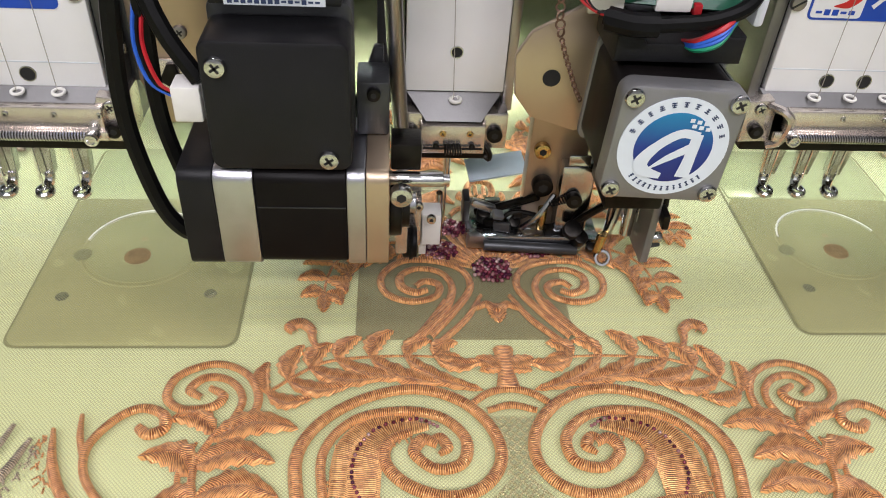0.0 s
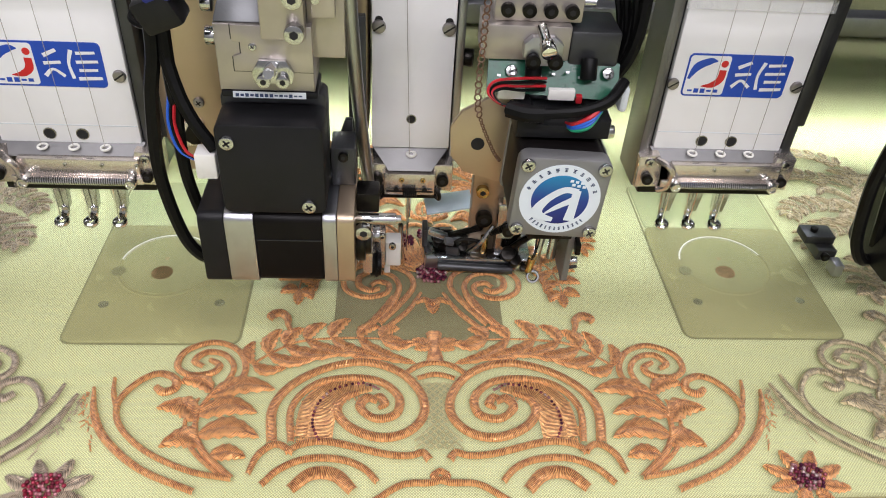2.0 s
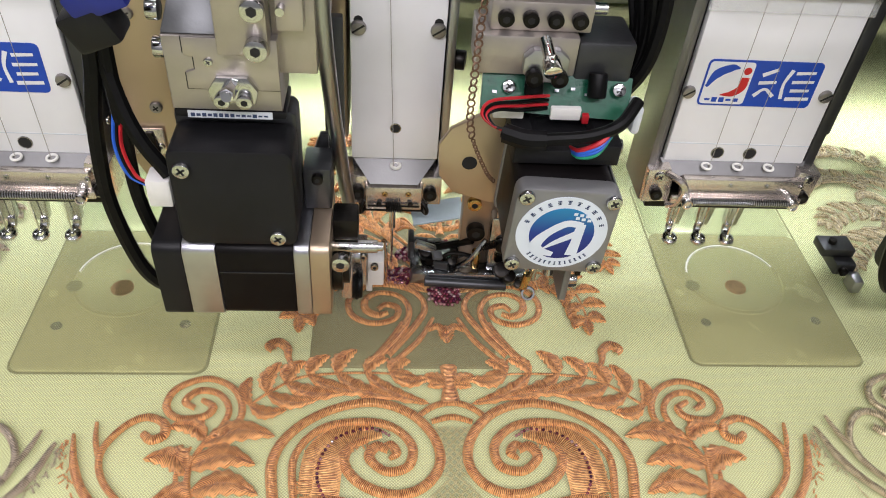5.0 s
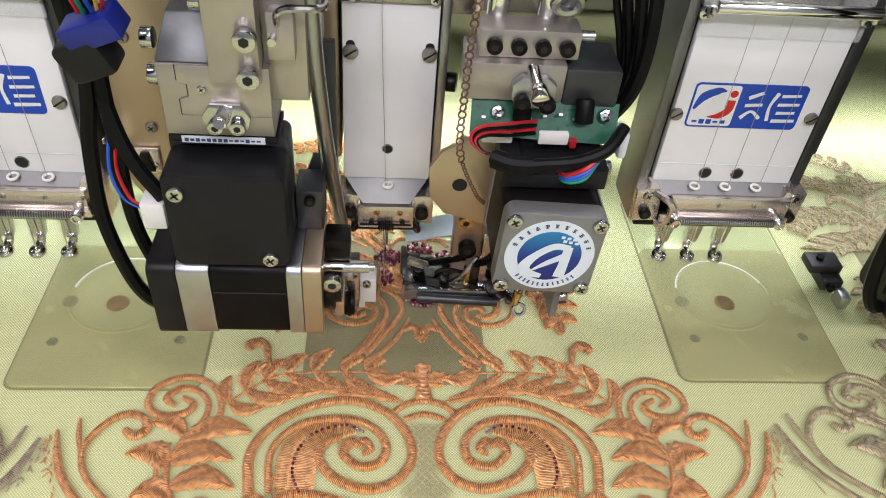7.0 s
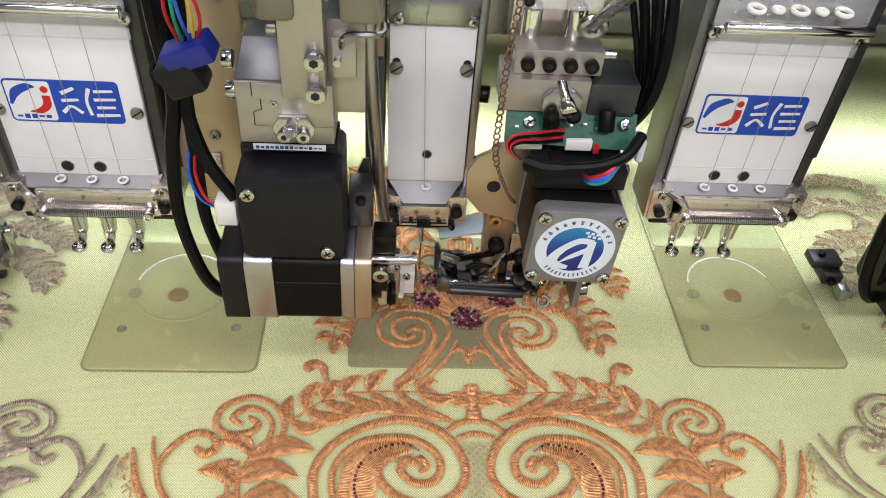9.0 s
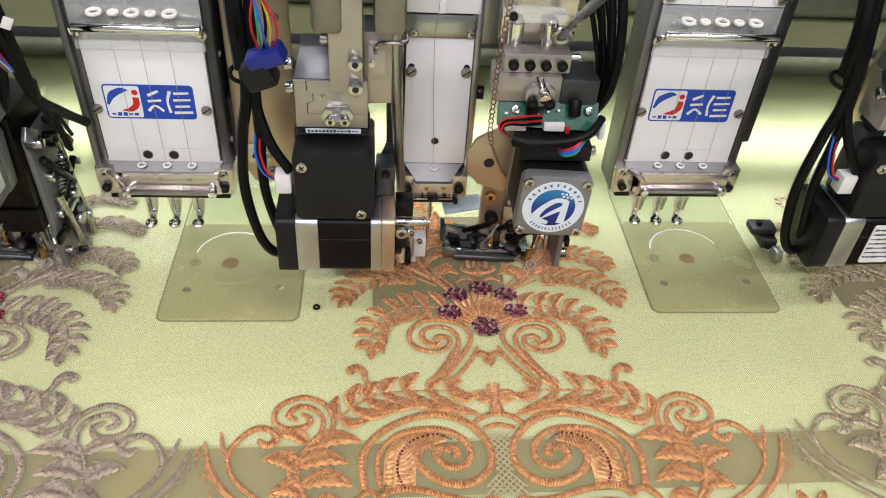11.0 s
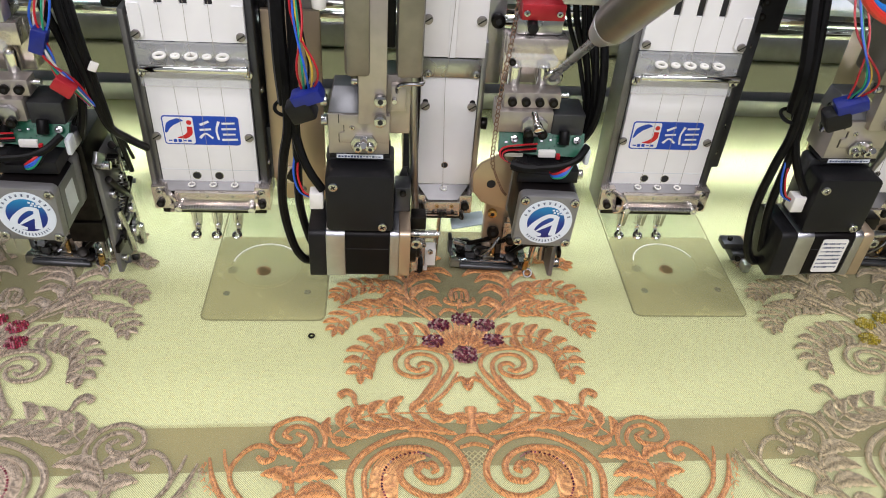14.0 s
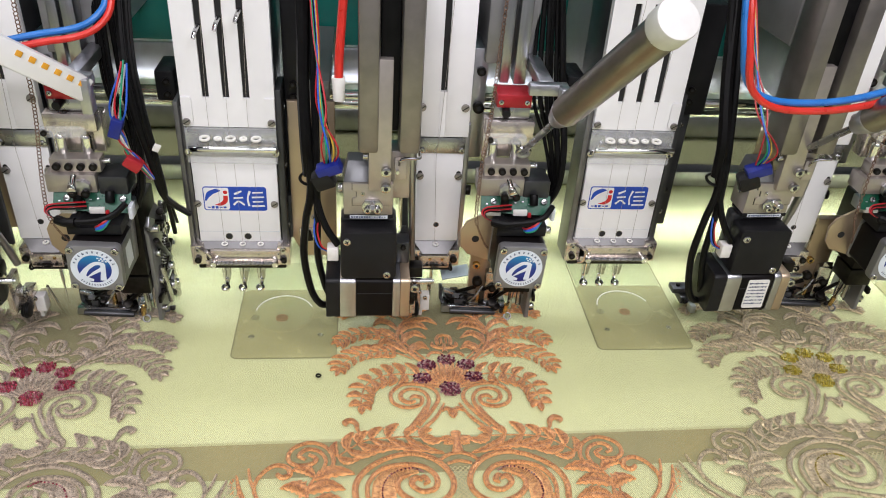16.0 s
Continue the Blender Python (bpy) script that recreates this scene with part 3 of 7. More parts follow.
def embroidery_head():
    cx, y = 0.184, 0.072
    t = thing("embroidery_head", (cx, y, 0.03), "white three-needle embroidery head with a blue badge", "sewing head", "embroidery heads")
    bm = B()
    box(bm, cx - 0.0325, cx + 0.0325, y, y + 0.004, 0.083, 0.166, 0.0008)
    cover = part("front_cover", bm, WHITE, t, "white enamelled front cover")
    # badge
    bm = B()
    prism(bm, round_rect(cx - 0.0262, cx + 0.0232, 0.1125, 0.1340, 0.0022), y - 0.0003, y + 0.0004)
    badge = part("badge", bm, LOGO_BLUE, cover, "blue and white printed badge")
    bm = B()
    prism(bm, round_rect(cx - 0.0254, cx - 0.0062, 0.1134, 0.1331, 0.0015), y - 0.0005, y - 0.0002)
    part("badge_field", bm, LOGO_WHITE, cover)
    bm = B()
    ribbon(bm, [(cx - 0.0245, 0.1215), (cx - 0.0215, 0.1275), (cx - 0.016, 0.1305), (cx - 0.0125, 0.1305)], [0.0012, 0.0042, 0.0034, 0.0006], y - 0.00062)
    bar_text(bm, cx - 0.0235, 0.1142, 0.0155, 0.0026, y - 0.00068, 5, 3)
    tagged(part("badge_mark", bm, LOGO_BLUE, cover), kind="stuff")
    bm = B()
    ribbon(bm, [(cx - 0.0088, 0.1262), (cx - 0.0092, 0.1215), (cx - 0.0125, 0.1186), (cx - 0.0175, 0.1178)], [0.0034, 0.0036, 0.0030, 0.0004], y - 0.00062)
    cyl(bm, (cx - 0.0088, y - 0.00035, 0.1292), (cx - 0.0088, y - 0.00064, 0.1292), 0.0017, 16)
    tagged(part("badge_mark", bm, LOGO_RED, cover), kind="stuff")
    bm = B()
    o = cx
    for pts, w in (([(-0.0020, 0.1276), (0.0040, 0.1304)], 0.0016), ([(-0.0026, 0.1240), (0.0050, 0.1246)], 0.0014), ([(-0.0030, 0.1178), (0.0010, 0.1212), (0.0056, 0.1178)], 0.0016),
                   ([(0.0104, 0.1305), (0.0084, 0.1240), (0.0092, 0.1168)], 0.0016), ([(0.0122, 0.1290), (0.0206, 0.1294)], 0.0013), ([(0.0116, 0.1248), (0.0212, 0.1252)], 0.0013),
                   ([(0.0122, 0.1208), (0.0204, 0.1211)], 0.0013), ([(0.0112, 0.1168), (0.0216, 0.1172)], 0.0015)):
        ribbon(bm, [(o + a, b) for a, b in pts], [w * 1.2, w * 0.8, w], y - 0.00062)
    tagged(part("badge_mark", bm, LOGO_WHITE, cover), kind="stuff")
    # cover details
    bm = B()
    box(bm, cx - 0.0320, cx + 0.0320, y - 0.00015, y + 0.0003, 0.0925, 0.0929)
    part("cover_seam", bm, STICKER_GREY, cover, "faint seam across the cover")
    for dx in (-0.0310, 0.0290):
        screw(cover, (cx + dx, y, 0.1185), 0.0031, "slot")
    for dx in (-0.009, 0.006):
        bm = B()
        cyl(bm, (cx + dx, y - 0.0002, 0.088), (cx + dx, y + 0.0005, 0.088), 0.0027, 20)
        part("port", bm, HOLE, cover)
        bm = B()
        ring(bm, (cx + dx, y - 0.0001, 0.088), (0, 1, 0), 0.0028, 0.0003, 20, 6)
        part("port_rim", bm, NICKEL, cover)
    # side channels and body behind
    bm = B()
    box(bm, cx - 0.040, cx - 0.0365, y - 0.002, y + 0.024, 0.062, 0.205, 0.0006)
    box(bm, cx - 0.0365, cx - 0.0335, y + 0.002, y + 0.012, 0.07, 0.2, 0.0004)
    part("side_plate", bm, LIPSTEEL, t, "dull steel side channel")
    bm = B()
    box(bm, cx + 0.0335, cx + 0.0385, y + 0.001, y + 0.030, 0.062, 0.215, 0.0006)
    box(bm, cx + 0.0385, cx + 0.0415, y + 0.012, y + 0.04, 0.08, 0.12, 0.0005)
    part("side_plate", bm, GREYDK, t, "dark steel side plate")
    for z in (0.095, 0.15):
        screw(t, (cx + 0.0387, y + 0.008, z), 0.0022, "cross", (1, 0, 0))
    bm = B()
    box(bm, cx - 0.0335, cx + 0.0333, y + 0.0062, y + 0.024, 0.07, 0.195, 0.001)
    box(bm, cx - 0.034, cx + 0.0333, y + 0.0062, y + 0.055, 0.1945, 0.30, 0.001)
    part("needle_case", bm, GREYDK, t, "dark metal needle bar case")
    bm = B()
    box(bm, cx - 0.03, cx + 0.03, y + 0.056, 0.2185, 0.19, 0.30, 0.002)
    part("mount_block", bm, GREYCAST, t)
    # thread guide strip: clear shield, bar and eyelets
    bm = B()
    box(bm, cx - 0.034, cx + 0.034, y - 0.0015, y - 0.0003, 0.155, 0.185, 0.0004)
    part("shield", bm, CLEAR, t, "clear acrylic shield strip")
    bm = B()
    cyl(bm, (cx - 0.031, y - 0.007, 0.170), (cx + 0.034, y - 0.007, 0.170), 0.0026, 20, bev=0.0006)
    for dx in (-0.0325, 0.0335):
        tube(bm, [(cx + dx, y - 0.002, 0.167), (cx + dx, y - 0.006, 0.166), (cx + dx, y - 0.007, 0.170)], 0.0011, 8, 4)
    part("tension_bar", bm, CHROME, t, "polished round thread bar")
    bm = B()
    box(bm, cx - 0.034, cx + 0.034, y - 0.0006, y + 0.004, 0.167, 0.1835, 0.0005)
    part("guide_strip", bm, STEEL, t, "bright steel guide strip")
    screw(t, (cx - 0.0325, y - 0.0015, 0.165), 0.0033, "cross")
    screw(t, (cx + 0.0330, y - 0.0015, 0.165), 0.0033, "cross")
    for i in range(5):
        bm = B()
        ring(bm, (cx - 0.019 + i * 0.0095, y - 0.0045, 0.1775), (0, -0.08, 1), 0.0032 if i % 2 == 0 else 0.0020, 0.0011, 20, 8)
        part("eyelet", bm, CERAMIC, t, "white ceramic thread eyelet")
    # upper cover with three slots, in strips so that the slots are open
    xs = [(-0.034, -0.0179), (-0.0131, -0.0033), (0.0015, 0.0113), (0.0161, 0.034)]
    bm = B()
    slotted(bm, [cx + v for ab in xs for v in ab], y - 0.001, y + 0.0058, (0.1855, 0.2085, 0.2845, 0.300))
    upper = part("upper_cover", bm, WHITE, t, "white slotted upper cover")
    bm = B()
    for a in (-0.0155, -0.0009, 0.0137):
        box(bm, cx + a - 0.0024, cx + a + 0.0024, y + 0.0012, y + 0.0055, 0.2075, 0.2845)
    part("slot_backing", bm, HOLE, upper)
    for i, a in enumerate((-0.0155, -0.0009, 0.0137)):
        bm = B()
        zz = 0.262 + 0.006 * i
        tube(bm, [(cx + a, y + 0.004, zz), (cx + a - 0.001, y - 0.008, zz - 0.002), (cx + a - 0.002, y - 0.012, zz - 0.006)], 0.0016, 8, 4)
        part("take_up_lever", bm, NICKEL, upper)
    for s in (-1, 1):
        bm = B()
        prism(bm, [(cx + s * 0.0338, 0.188), (cx + s * 0.0338, 0.209), (cx + s * 0.027, 0.209), (cx + s * 0.0262, 0.207), (cx + s * 0.0262, 0.19), (cx + s * 0.0275, 0.188)], y - 0.0024, y - 0.0011)
        part("clip_plate", bm, WHITE, upper)
    for dx in (-0.031, 0.031):
        screw(upper, (cx + dx, y - 0.0024, 0.190), 0.0030, "slot")
    bm = B()
    box(bm, cx - 0.036, cx + 0.036, y - 0.004, y + 0.03, 0.300, 0.322, 0.004)
    part("top_housing", bm, WHITE, t, "white rounded thread tension housing")
    for s, a, b in ((-1, 0.0405, 0.055), (1, 0.0395, 0.062)):
        bm = B()
        box(bm, min(cx + s * a, cx + s * b), max(cx + s * a, cx + s * b), y + 0.016, y + 0.05, 0.195 - 0.003 * s, 0.252 + 0.03 * s, 0.002)
        cam_block = part("cam_block", bm, BLACK, t, "black cam block beside the head")
        for zz in (0.204, 0.214):
            screw(cam_block, (cx + s * 0.0465, y + 0.016, zz), 0.0026, "socket", material=DARKOX)
    bm = B()
    box(bm, cx + 0.0387, cx + 0.0530, y + 0.020, y + 0.0245, 0.086, 0.1915, 0.001)
    side = part("side_plate", bm, GREYDK, t, "dark polished side plate")
    for zz in (0.100, 0.121, 0.182):
        screw(side, (cx + 0.0465, y + 0.020, zz), 0.0026, "cross")
    # lower bracket: sloping lip, bar with spring
    bm = B()
    vs = [bm.verts.new(v) for v in ((cx - 0.034, y + 0.001, 0.0838), (cx + 0.034, y + 0.001, 0.0838), (cx + 0.031, y - 0.005, 0.0782), (cx - 0.030, y - 0.005, 0.0782),
                                   (cx - 0.034, y + 0.010, 0.0805), (cx + 0.034, y + 0.010, 0.0805), (cx + 0.031, y - 0.001, 0.0755), (cx - 0.030, y - 0.001, 0.0755))]
    for q in ((0, 1, 2, 3), (4, 7, 6, 5), (0, 4, 5, 1), (2, 6, 7, 3), (1, 5, 6, 2), (0, 3, 7, 4)):
        bm.faces.new([vs[i] for i in q])
    bmesh.ops.recalc_face_normals(bm, faces=bm.faces[:])
    lip = part("lip", bm, LIPSTEEL, t, "sloping polished steel lip")
    for i in range(3):
        bm = B()
        ring(bm, (cx - 0.013 + i * 0.0145, y - 0.0025, 0.0822), (0, -0.1, 1), 0.0021, 0.0006, 18, 8)
        part("eyelet", bm, CERAMIC, lip, "white ceramic thread eyelet")
    bm = B()
    box(bm, cx - 0.024, cx + 0.032, y - 0.009, y - 0.005, 0.0700, 0.0795, 0.0006)
    box(bm, cx - 0.028, cx + 0.033, y - 0.0105, y - 0.0085, 0.0665, 0.0705, 0.0006)
    clamp = part("clamp_bar", bm, PALE_NICKEL, t, "bright nickel clamp bar")
    for dx in (-0.002, 0.015, 0.031):
        screw(clamp, (cx + dx, y - 0.009, 0.0765), 0.0012, "cross")
    bm = B()
    spring(bm, (cx - 0.020, y - 0.012, 0.0692), (cx + 0.026, y - 0.012, 0.0692), 0.0015, 0.0004, 44, 5)
    part("coil_spring", bm, NICKEL, clamp, "long fine coil spring")
    for dx in (-0.0215, 0.028):
        bm = B()
        cyl(bm, (cx + dx, y - 0.008, 0.0692), (cx + dx, y - 0.0145, 0.0692), 0.0026, 16, bev=0.0004)
        ring(bm, (cx + dx, y - 0.0145, 0.0692), (0, 1, 0), 0.0019, 0.0007, 16, 6)
        part("spring_peg", bm, CHROME, clamp)
    for s in (-1, 1):
        bm = B()
        prism(bm, [(cx + s * 0.0270, 0.0640), (cx + s * 0.0395, 0.0635), (cx + s * 0.0400, 0.0815), (cx + s * 0.030, 0.0825), (cx + s * 0.028, 0.076)], y - 0.006, y + 0.012, 0.0006)
        c = part("corner_bracket", bm, PALE_NICKEL, t, "machined corner bracket")
        screw(c, (cx + s * 0.0345, y - 0.006, 0.0785), 0.0026, "cross")
        screw(c, (cx + s * 0.0345, y - 0.006, 0.0695), 0.0028, "socket", material=DARKOX)
    bm = B()
    tube(bm, [(cx - 0.031, y - 0.006, 0.080), (cx - 0.0265, y - 0.011, 0.0795), (cx - 0.0235, y - 0.011, 0.075), (cx - 0.0245, y - 0.009, 0.066), (cx - 0.028, y - 0.007, 0.063)], 0.0017, 8, 5)
    part("hook_lever", bm, PALE_NICKEL, t)
    # dark underside
    bm = B()
    box(bm, cx - 0.036, cx + 0.036, y - 0.002, y + 0.026, 0.0575, 0.0665, 0.001)
    part("underside", bm, DARKOX, t)
    # presser feet with needles
    for i in range(3):
        fx = cx - 0.0155 + i * 0.0145
        bm = B()
        prism(bm, [(fx - 0.0030, 0.0415), (fx + 0.0028, 0.0415), (fx + 0.0052, 0.064), (fx - 0.0044, 0.064)], y + 0.0045, y + 0.0095, 0.0006)
        tube(bm, [(fx, y + 0.008, 0.044), (fx - 0.0005, y + 0.007, 0.038), (fx - 0.001, y + 0.004, 0.0355)], 0.0021, 8, 4)
        ring(bm, (fx - 0.0012, y + 0.0015, 0.0353), (0, -0.3, 1), 0.0026, 0.0014, 18, 8)
        foot = part("presser_foot", bm, NICKEL, t, "small nickel presser foot")
        bm = B()
        cyl(bm, (fx - 0.0012, y + 0.0015, 0.060), (fx - 0.0012, y + 0.0015, 0.036), 0.0005, 8)
        part("needle", bm, CHROME, foot)
    # threads over the covers
    for i in range(3):
        bm = B()
        a = cx - 0.0125 + i * 0.0145
        tube(bm, [(a + 0.001, y - 0.005, 0.30), (a - 0.0025, y - 0.004, 0.21), (a - 0.002, y - 0.0045, 0.178), (a - 0.001, y - 0.0052, 0.172), (a, y - 0.004, 0.0825)], 0.00015, 5, 3)
        part("thread", bm, THREAD, t)
    return t


# ---------------------------------------------------------------- narrow single-needle head
def narrow_head():
    cx, y = 0.0305, 0.07
    t = thing("narrow_embroidery_head", (cx, y, 0.05), "narrow white single-needle head between two feeders", "sewing head", "narrow heads")
    bm = B()
    box(bm, cx - 0.0187, cx + 0.0187, y, y + 0.004, 0.081, 0.163, 0.0007)
    cover = part("front_cover", bm, WHITE, t, "white enamelled narrow cover")
    for dx in (-0.0155, 0.0155):
        screw(cover, (cx + dx, y, 0.1425), 0.0033, "slot")
        bm = B()
        cyl(bm, (cx + dx, y - 0.0002, 0.1455), (cx + dx, y + 0.0004, 0.1455), 0.0018, 14)
        part("slot_hole", bm, HOLE, cover)
    bm = B()
    cyl(bm, (cx, y - 0.0002, 0.097), (cx, y + 0.0004, 0.097), 0.0021, 18)
    part("port", bm, HOLE, cover)
    bm = B()
    ring(bm, (cx, y - 0.0001, 0.097), (0, 1, 0), 0.0022, 0.0003, 18, 6)
    part("port_rim", bm, NICKEL, cover)
    bm = B()
    box(bm, cx - 0.0190, cx + 0.0190, y - 0.0015, y + 0.004, 0.1635, 0.1765, 0.0005)
    strip = part("guide_strip", bm, STEEL, t, "bright steel guide strip")
    for dx in (-0.015, 0.0165):
        screw(strip, (cx + dx, y - 0.0015, 0.166), 0.0025, "cross")
    bm = B()
    box(bm, cx - 0.019, cx - 0.0030, y - 0.003, y + 0.005, 0.178, 0.295, 0.0006)
    box(bm, cx + 0.0016, cx + 0.0205, y - 0.003, y + 0.005, 0.178, 0.295, 0.0006)
    box(bm, cx - 0.0030, cx + 0.0016, y - 0.003, y + 0.005, 0.178, 0.215)
    up = part("upper_cover", bm, WHITE, t, "white slotted upper cover")
    bm = B()
    box(bm, cx - 0.0030, cx + 0.0016, y - 0.0005, y + 0.0045, 0.2155, 0.294)
    part("slot_backing", bm, HOLE, up)
    for dx in (-0.0165, 0.0165):
        screw(up, (cx + dx, y - 0.003, 0.2025), 0.0034, "slot")
    bm = B()
    box(bm, cx - 0.0185, cx + 0.0185, y + 0.0055, y + 0.05, 0.062, 0.295, 0.0006)
    part("needle_case", bm, GREYDK, t, "dark metal needle bar case")
    bm = B()
    box(bm, cx - 0.016, cx + 0.016, y + 0.051, 0.2185, 0.19, 0.29, 0.001)
    part("mount_block", bm, GREYCAST, t)
    bm = B()
    box(bm, cx + 0.0195, cx + 0.0235, y + 0.006, y + 0.05, 0.07, 0.185, 0.0006)
    box(bm, cx + 0.0205, cx + 0.033, y + 0.01, y + 0.05, 0.155, 0.245, 0.0006)
    part("side_plate", bm, SATIN, t, "pale machined side plate")
    for z, r in ((0.124, 0.0042), (0.199, 0.0045), (0.228, 0.0035), (0.085, 0.003)):
        screw(t, (cx + 0.0238 if z < 0.15 else cx + 0.028, y + 0.012 if z < 0.15 else y + 0.0095, z), r, "socket", (1, -0.2, 0) if z < 0.15 else (0, -1, 0), DARKOX)
    bm = B()
    box(bm, cx - 0.029, cx - 0.0205, y + 0.01, y + 0.05, 0.085, 0.185, 0.0006)
    part("side_plate", bm, TAN, t, "pale anodised side plate")
    # bevelled lip, clamp and spring
    bm = B()
    vs = [bm.verts.new(v) for v in ((cx - 0.0187, y + 0.002, 0.0808), (cx + 0.0187, y + 0.002, 0.0808), (cx + 0.0105, y - 0.006, 0.0715), (cx - 0.0105, y - 0.006, 0.0715),
                                   (cx - 0.0187, y + 0.008, 0.0780), (cx + 0.0187, y + 0.008, 0.0780), (cx + 0.0105, y - 0.002, 0.0690), (cx - 0.0105, y - 0.002, 0.0690))]
    for q in ((0, 1, 2, 3), (4, 7, 6, 5), (0, 4, 5, 1), (2, 6, 7, 3), (1, 5, 6, 2), (0, 3, 7, 4)):
        bm.faces.new([vs[i] for i in q])
    bmesh.ops.recalc_face_normals(bm, faces=bm.faces[:])
    lip = part("lip", bm, LIPSTEEL, t, "bevelled polished steel lip")
    bm = B()
    ring(bm, (cx + 0.0005, y - 0.001, 0.0782), (0, -0.1, 1), 0.0019, 0.0008, 18, 8)
    part("eyelet", bm, CERAMIC, lip, "white ceramic thread eyelet")
    bm = B()
    box(bm, cx - 0.0125, cx + 0.0125, y - 0.0065, y - 0.001, 0.0575, 0.0700, 0.0006)
    clamp = part("clamp", bm, PALE_NICKEL, t, "pale plated needle clamp")
    for dx in (-0.004, 0.0065):
        screw(clamp, (cx + dx, y - 0.0065, 0.0665), 0.0014, "cross", material=BRASS)
    for dx in (-0.0065, 0.0075):
        screw(clamp, (cx + dx, y - 0.0065, 0.0615), 0.0012, "socket", material=DARKOX)
    bm = B()
    bm.free()
    for dx in (-0.0150, 0.0150):
        bm = B()
        tube(bm, [(cx + dx * 0.86, y - 0.0035, 0.0600), (cx + dx, y - 0.0050, 0.0570), (cx + dx, y - 0.0035, 0.0535), (cx + dx * 0.9, y - 0.002, 0.0540)], 0.0011, 8, 4)
        part("hook", bm, DARKOX, t)
    bm = B()
    cyl(bm, (cx - 0.0115, y - 0.0075, 0.0605), (cx + 0.0115, y - 0.0075, 0.0605), 0.0005, 8)
    spring(bm, (cx - 0.0035, y - 0.008, 0.0605), (cx + 0.0035, y - 0.008, 0.0605), 0.0022, 0.0004, 7, 5)
    part("coil_spring", bm, DARKOX, clamp)
    for s in (-1, 1):
        bm = B()
        box(bm, cx + s * 0.0165 - 0.0048, cx + s * 0.0165 + 0.0048, y - 0.003, y + 0.012, 0.058, 0.0735, 0.0008)
        c = part("corner_bracket", bm, PALE_NICKEL, t)
        screw(c, (cx + s * 0.0162, y - 0.003, 0.0655), 0.0031, "socket", material=DARKOX)
    bm = B()
    box(bm, cx - 0.016, cx + 0.016, y - 0.001, y + 0.03, 0.0515, 0.0575, 0.0012)
    part("underside", bm, DARKOX, t)
    bm = B()
    cyl(bm, (cx, y + 0.014, 0.055), (cx, y + 0.014, 0.03), 0.0016, 12)
    cyl(bm, (cx, y + 0.014, 0.031), (cx, y + 0.014, 0.006), 0.0006, 8)
    part("needle", bm, CHROME, t)
    bm = B()
    tube(bm, [(cx + 0.003, y - 0.0042, 0.29), (cx - 0.002, y - 0.0036, 0.18), (cx - 0.0035, y - 0.0025, 0.16), (cx - 0.0003, y - 0.002, 0.0775), (cx, y + 0.008, 0.058)], 0.00015, 5, 3)
    part("thread", bm, THREAD, t)
    return t


head = embroidery_head()
for i in (-2, -1, 1):
    copy_thing(head, pose(0.185 + i * PITCH, 0.072 + 0.003 * i, 0.03 + 0.003 * i))
narrow = narrow_head()
for i in (-1, 1):
    copy_thing(narrow, pose(0.0305 + i * PITCH, 0.07, 0.05))


# ---------------------------------------------------------------- cord feeder: two stacked motors on a slide
def cable(name, pts, r, material, parent, label="", seg=8, n=6):
    bm = B()
    tube(bm, pts, r, seg, n)
    return part(name, bm, material, parent, label)


